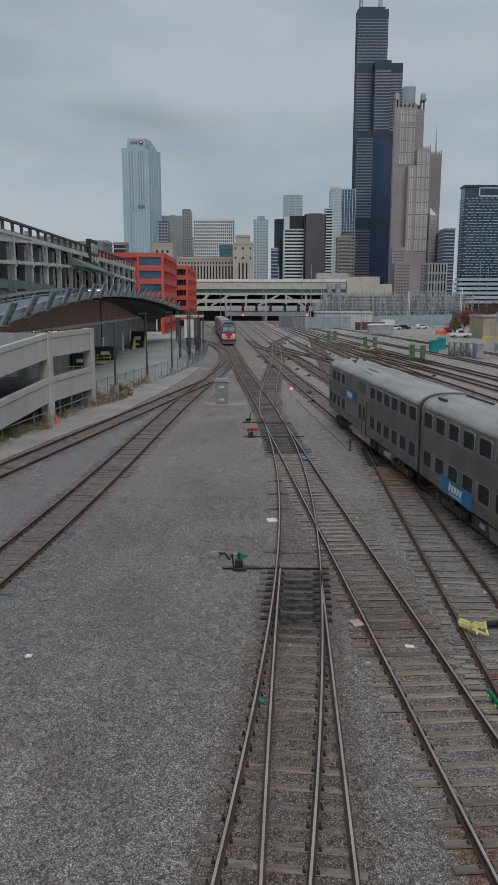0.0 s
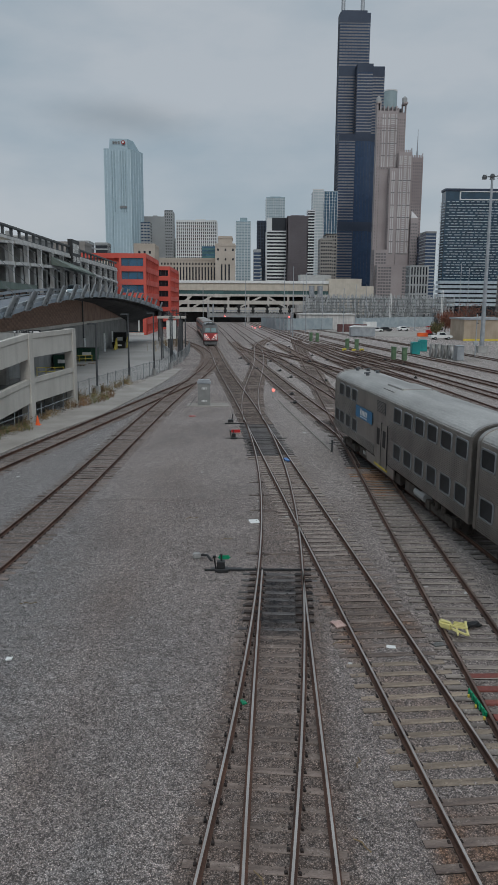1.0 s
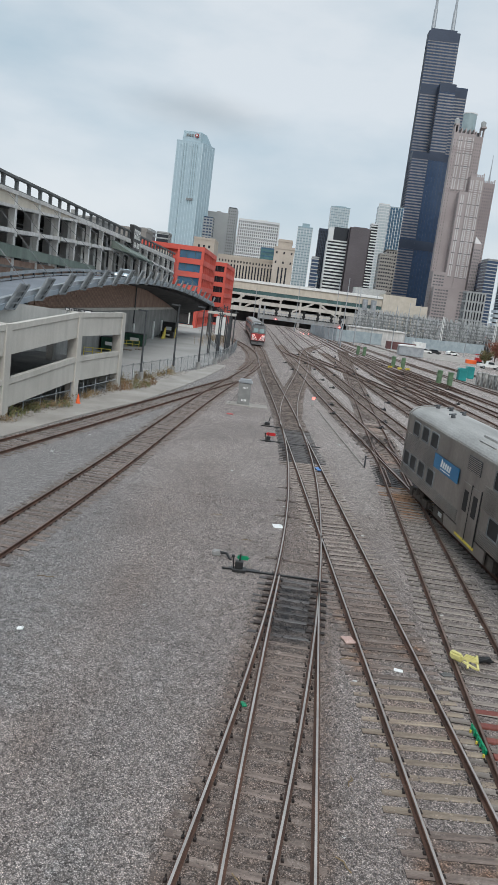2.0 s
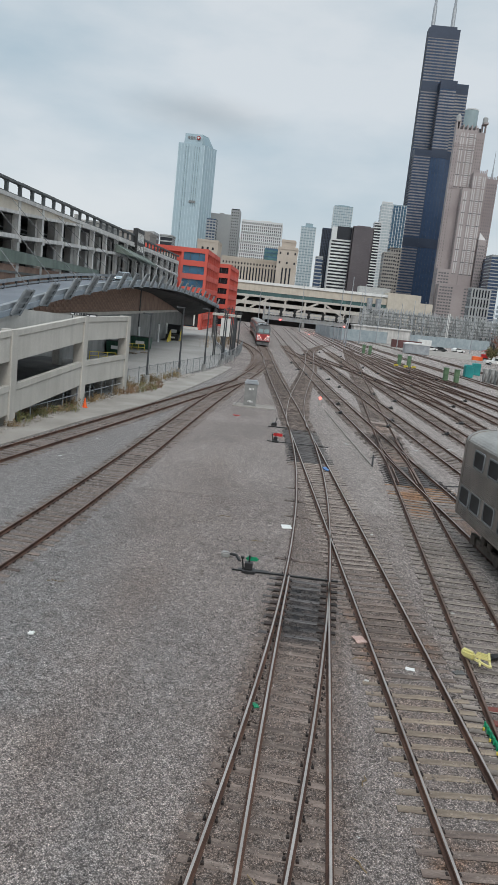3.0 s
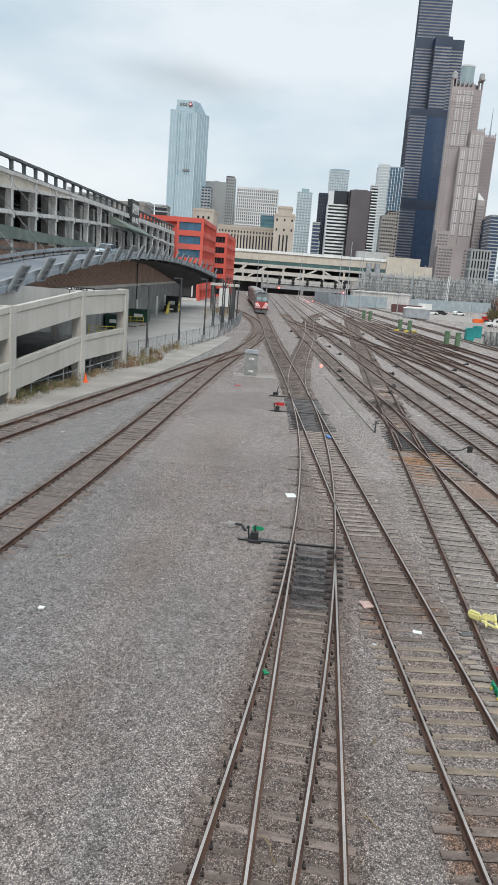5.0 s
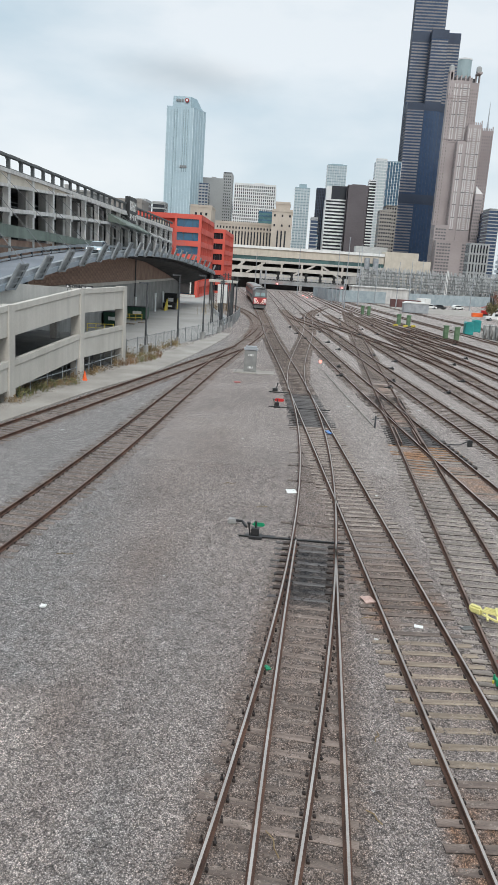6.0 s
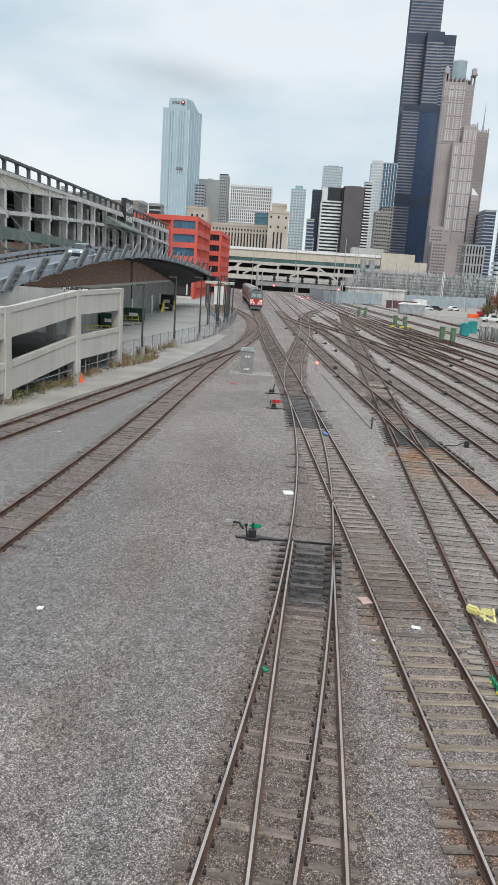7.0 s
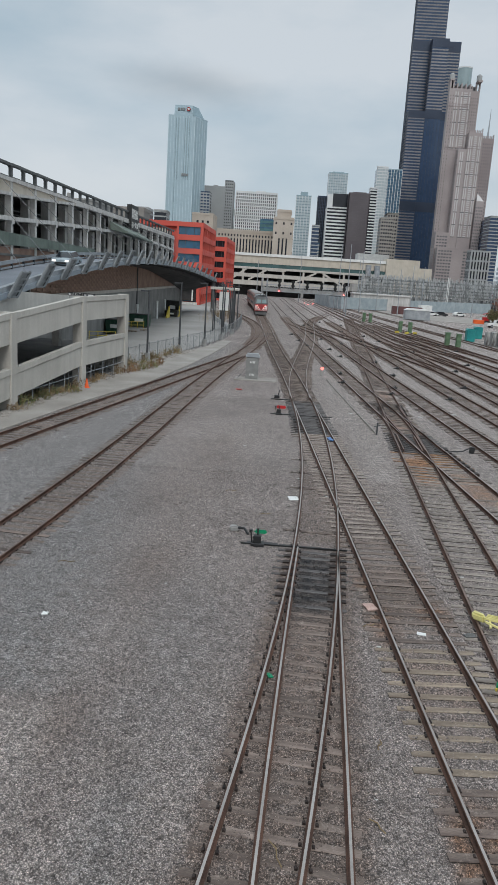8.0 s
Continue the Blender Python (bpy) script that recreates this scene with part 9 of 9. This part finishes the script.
def locomotive():
    th = thing("locomotive", "diesel locomotive with a red and white striped nose", "locomotive")
    prof = [(-1.5, 1.0), (-1.55, 1.3), (-1.55, 3.9), (-1.2, 4.35), (-0.6, 4.5), (0.6, 4.5), (1.2, 4.35), (1.55, 3.9), (1.55, 1.3), (1.5, 1.0)]
    bm = bmesh.new()
    prism(bm, prof, 2.2, 17.0)
    part("hood", bm, M_DULLSTEEL, th, "grey long hood")
    bm = bmesh.new()
    hexa(bm, [(-1.5, 0.25, 1.0), (1.5, 0.25, 1.0), (1.55, 2.2, 1.0), (-1.55, 2.2, 1.0)], [(-1.45, 0.4, 2.55), (1.45, 0.4, 2.55), (1.55, 2.2, 2.55), (-1.55, 2.2, 2.55)])
    nose = part("nose", bm, M_LOCORED, th, "red nose with white chevrons")
    for k in range(4):
        for s in (-1, 1):
            bm = bmesh.new()
            x0, x1 = 0.12 + k * 0.34, 0.25 + k * 0.34
            z0, z1 = 1.15, 2.3
            hexa(bm, [(s * x0, 0.24, z0), (s * x1, 0.24, z0), (s * x1, 0.3, z0), (s * x0, 0.3, z0)],
                 [(s * min(x0 + 0.75, 1.3), 0.355, z1), (s * min(x1 + 0.75, 1.42), 0.355, z1), (s * min(x1 + 0.75, 1.42), 0.42, z1), (s * min(x0 + 0.75, 1.3), 0.42, z1)])
            part("stripe", bm, M_WHITE, nose)
    bm = bmesh.new()
    hexa(bm, [(-1.52, 0.5, 2.55), (1.52, 0.5, 2.55), (1.55, 2.2, 2.55), (-1.55, 2.2, 2.55)], [(-1.25, 1.2, 4.3), (1.25, 1.2, 4.3), (1.3, 2.2, 4.45), (-1.3, 2.2, 4.45)])
    part("cab", bm, M_DARKSTEEL, th)
    for s in (-1, 1):
        bm = bmesh.new()
        hexa(bm, [(s * 0.14, 0.53, 2.85), (s * 1.2, 0.53, 2.85), (s * 1.2, 0.66, 2.85), (s * 0.14, 0.66, 2.85)], [(s * 0.14, 0.88, 3.62), (s * 1.05, 0.88, 3.62), (s * 1.05, 1.0, 3.62), (s * 0.14, 1.0, 3.62)])
        part("windscreen", bm, M_WINDSCREEN, th, "teal windscreen")
        bm = bmesh.new()
        bar(bm, (s * 0.95, 0.2, 2.2), (s * 0.95, 0.4, 2.2), 0.14, 12)
        part("headlight", bm, M_HEADLIGHT, th, "lit reddish headlight")
        bm = bmesh.new()
        bar(bm, (s * 0.55, 0.18, 1.7), (s * 0.55, 0.35, 1.7), 0.11, 12)
        part("ditch_light", bm, M_HEADLIGHT, th, "lit reddish marker light")
    bm = bmesh.new()
    box(bm, -1.0, 1.0, 1.2, 2.0, 4.35, 4.62)
    bar(bm, (-0.4, 1.3, 4.62), (-0.4, 0.9, 4.75), 0.1, 8)
    bar(bm, (0.4, 1.3, 4.62), (0.4, 0.9, 4.75), 0.1, 8)
    part("horn_and_number_box", bm, M_DARKSTEEL, th)
    bm = bmesh.new()
    box(bm, -1.45, 1.45, 0.15, 0.4, 0.75, 1.05)
    hexa(bm, [(-1.3, -0.1, 0.2), (1.3, -0.1, 0.2), (1.3, 0.5, 0.2), (-1.3, 0.5, 0.2)], [(-1.35, 0.15, 0.75), (1.35, 0.15, 0.75), (1.35, 0.5, 0.75), (-1.35, 0.5, 0.75)])
    bar(bm, (0, -0.35, 0.85), (0, 0.2, 0.85), 0.15, 8)
    part("pilot", bm, M_BLACK, th, "black pilot and coupler")
    bm = bmesh.new()
    box(bm, -1.4, 1.4, 0.4, 17.0, 0.75, 1.0)
    box(bm, -1.3, 1.3, 6.3, 10.5, 0.3, 0.75)
    part("frame_and_tank", bm, M_UNDER, th)
    for y in (3.4, 13.6):
        bogie(th, y)
    wheels = [wheelset("wheelset", th, y + d, 0.5) for y in (3.4, 13.6) for d in (-1.3, 1.3)]
    return th, wheels


LOCO, LOCO_WHEELS = locomotive()


def far_coach():
    th = thing("railway_coach", "grey bilevel coach behind the locomotive", "railway coach", group="coaches behind the locomotive")
    bm = bmesh.new()
    prism(bm, SHELL, -12.8, 12.8)
    part("body_shell", bm, [M_STAINLESS], th)
    for z in (3.74, 2.08):
        for i in range(13):
            for s in (-1, 1):
                w = piece("window", WIN["upper"][0], th, pose(s * 1.522, -10.8 + i * 1.8, z, 0, 0, 0 if s < 0 else 180))
                piece("pane", WIN["upper"][1], w, Matrix())
    bm = bmesh.new()
    box(bm, -1.3, 1.3, -12.3, 12.3, 0.4, 0.76)
    part("underframe", bm, M_UNDER, th)
    for y in (-9, 9):
        bogie(th, y)
        for d in (-1.3, 1.3):
            wheelset("wheelset", th, y + d, 0.42)
    return th


FAR = [far_coach()]
for i in range(1):
    FAR.append(copy_thing(FAR[0], Matrix()))


# ---- the car coming down the exit ramp ----
def saloon():
    th = thing("car", "pale silver-blue car driving down the exit ramp", "car")
    paint = surface("silver_blue_car_paint", (0.42, 0.50, 0.54), (0.46, 0.54, 0.58), 1.0, 0.25, 0.4, 10.0, 0.02, 0.0)
    bm = bmesh.new()
    side = [(-2.25, 0.35), (2.2, 0.35), (2.25, 0.7), (2.1, 0.95), (1.0, 0.98), (-1.15, 1.02), (-2.1, 0.9), (-2.28, 0.65)]
    r = [[bm.verts.new((x, -y, z)) for y, z in side] for x in (-0.9, 0.9)]
    n = len(side)
    for i in range(n):
        bm.faces.new((r[0][i], r[0][(i + 1) % n], r[1][(i + 1) % n], r[1][i]))
    bm.faces.new(r[0])
    bm.faces.new(r[1][::-1])
    bmesh.ops.bevel(bm, geom=bm.edges[:], offset=0.07, segments=2, affect="EDGES")
    part("body", bm, paint, th)
    bm = bmesh.new()
    hexa(bm, [(-0.8, -1.2, 0.98), (0.8, -1.2, 0.98), (0.8, 1.9, 0.98), (-0.8, 1.9, 0.98)], [(-0.62, -0.45, 1.45), (0.62, -0.45, 1.45), (0.62, 1.1, 1.47), (-0.62, 1.1, 1.47)])
    part("glasshouse", bm, M_GLASS, th)
    bm = bmesh.new()
    hexa(bm, [(-0.63, -0.45, 1.45), (0.63, -0.45, 1.45), (0.63, 1.1, 1.47), (-0.63, 1.1, 1.47)], [(-0.55, -0.3, 1.52), (0.55, -0.3, 1.52), (0.55, 1.0, 1.53), (-0.55, 1.0, 1.53)])
    part("roof", bm, paint, th)
    for s in (-1, 1):
        bm = bmesh.new()
        box(bm, s * 0.62 - 0.17, s * 0.62 + 0.17, -2.3, -2.2, 0.62, 0.78)
        part("headlight", bm, M_CARLAMP, th, "lit white headlight")
    bm = bmesh.new()
    box(bm, -0.55, 0.55, -2.29, -2.22, 0.4, 0.58)
    part("grille", bm, M_BLACK, th)
    wheels = []
    for y in (-1.4, 1.35):
        for s in (-1, 1):
            bm = bmesh.new()
            bar(bm, (-0.1, 0, 0), (0.1, 0, 0), 0.33, 16)
            w = part("wheel", bm, M_RUBBER, th)
            w.location = (s * 0.82, y, 0.33)
            bm = bmesh.new()
            bar(bm, (s * 0.1, 0, 0), (s * 0.115, 0, 0), 0.2, 10)
            box(bm, s * 0.118 - 0.004, s * 0.118 + 0.004, -0.17, 0.17, -0.03, 0.03)
            part("rim", bm, M_STEEL, w)
            wheels.append(w)
    return th, wheels


CAR, CAR_WHEELS = saloon()


# ---- what moves ----
def train_y(t):
    """The far end of the silver train, which runs towards the bridge."""
    return 56.4 - 8.26 * t


def loco_y(t):
    """The nose of the locomotive, which backs away under the viaduct."""
    return float(np.interp(t, [0, 1, 3, 4, 6, 8], [157.0, 160.0, 164.5, 167.5, 173.0, 176.5]))


def car_y(t):
    return float(np.interp(t, [0, 3.0, 4.5, 5.8, 6.5, 7.0, 7.5, 8.0], [108.5, 98.0, 92.7, 88.8, 86.0, 82.4, 78.5, 74.7]))


def on_track(way, y, reach):
    """The pose of a vehicle whose bogies stand on a track at y - reach and y + reach."""
    a, b = way.x(y - reach), way.x(y + reach)
    return pose((a + b) / 2, y, 0.172, 0, 0, -math.degrees(math.atan2(b - a, 2 * reach)))


def roll(wheels, radius, where):
    """Turn wheels by the way that their vehicle has gone."""
    steps = [i / 15 for i in range(121)]
    for w in wheels:
        x, y, z = w.location
        walk(w, [(t, pose(x, y, z, math.degrees((where(0) - where(t)) / radius))) for t in steps])


def motions():
    times = [i * 0.5 for i in range(17)]
    walk(COACH_A, [(t, on_track(W_TRAIN, train_y(t) - 11.1, 7.7)) for t in times])
    walk(COACH_B, [(t, on_track(W_TRAIN, train_y(t) - 33.6, 7.7)) for t in times])
    walk(LOCO, [(t, on_track(W_AWAY, loco_y(t), 4)) for t in times])
    for i, c in enumerate(FAR):
        walk(c, [(t, on_track(W_AWAY, loco_y(t) + 30.6 + 26.1 * i, 9)) for t in times])
    slope = lambda y: math.degrees(math.atan(ramp_z(y + 0.5) - ramp_z(y - 0.5)))
    walk(CAR, [(t, pose(-21.7, car_y(t), ramp_z(car_y(t)) - 0.1, slope(car_y(t)), 0, 0)) for t in times])
    roll(WHEELS_A + WHEELS_B, 0.42, train_y)
    roll(LOCO_WHEELS, 0.5, loco_y)
    roll([w for c in FAR for w in c.children if w.name.startswith("wheelset")], 0.42, loco_y)
    roll(CAR_WHEELS, 0.35, car_y)


motions()
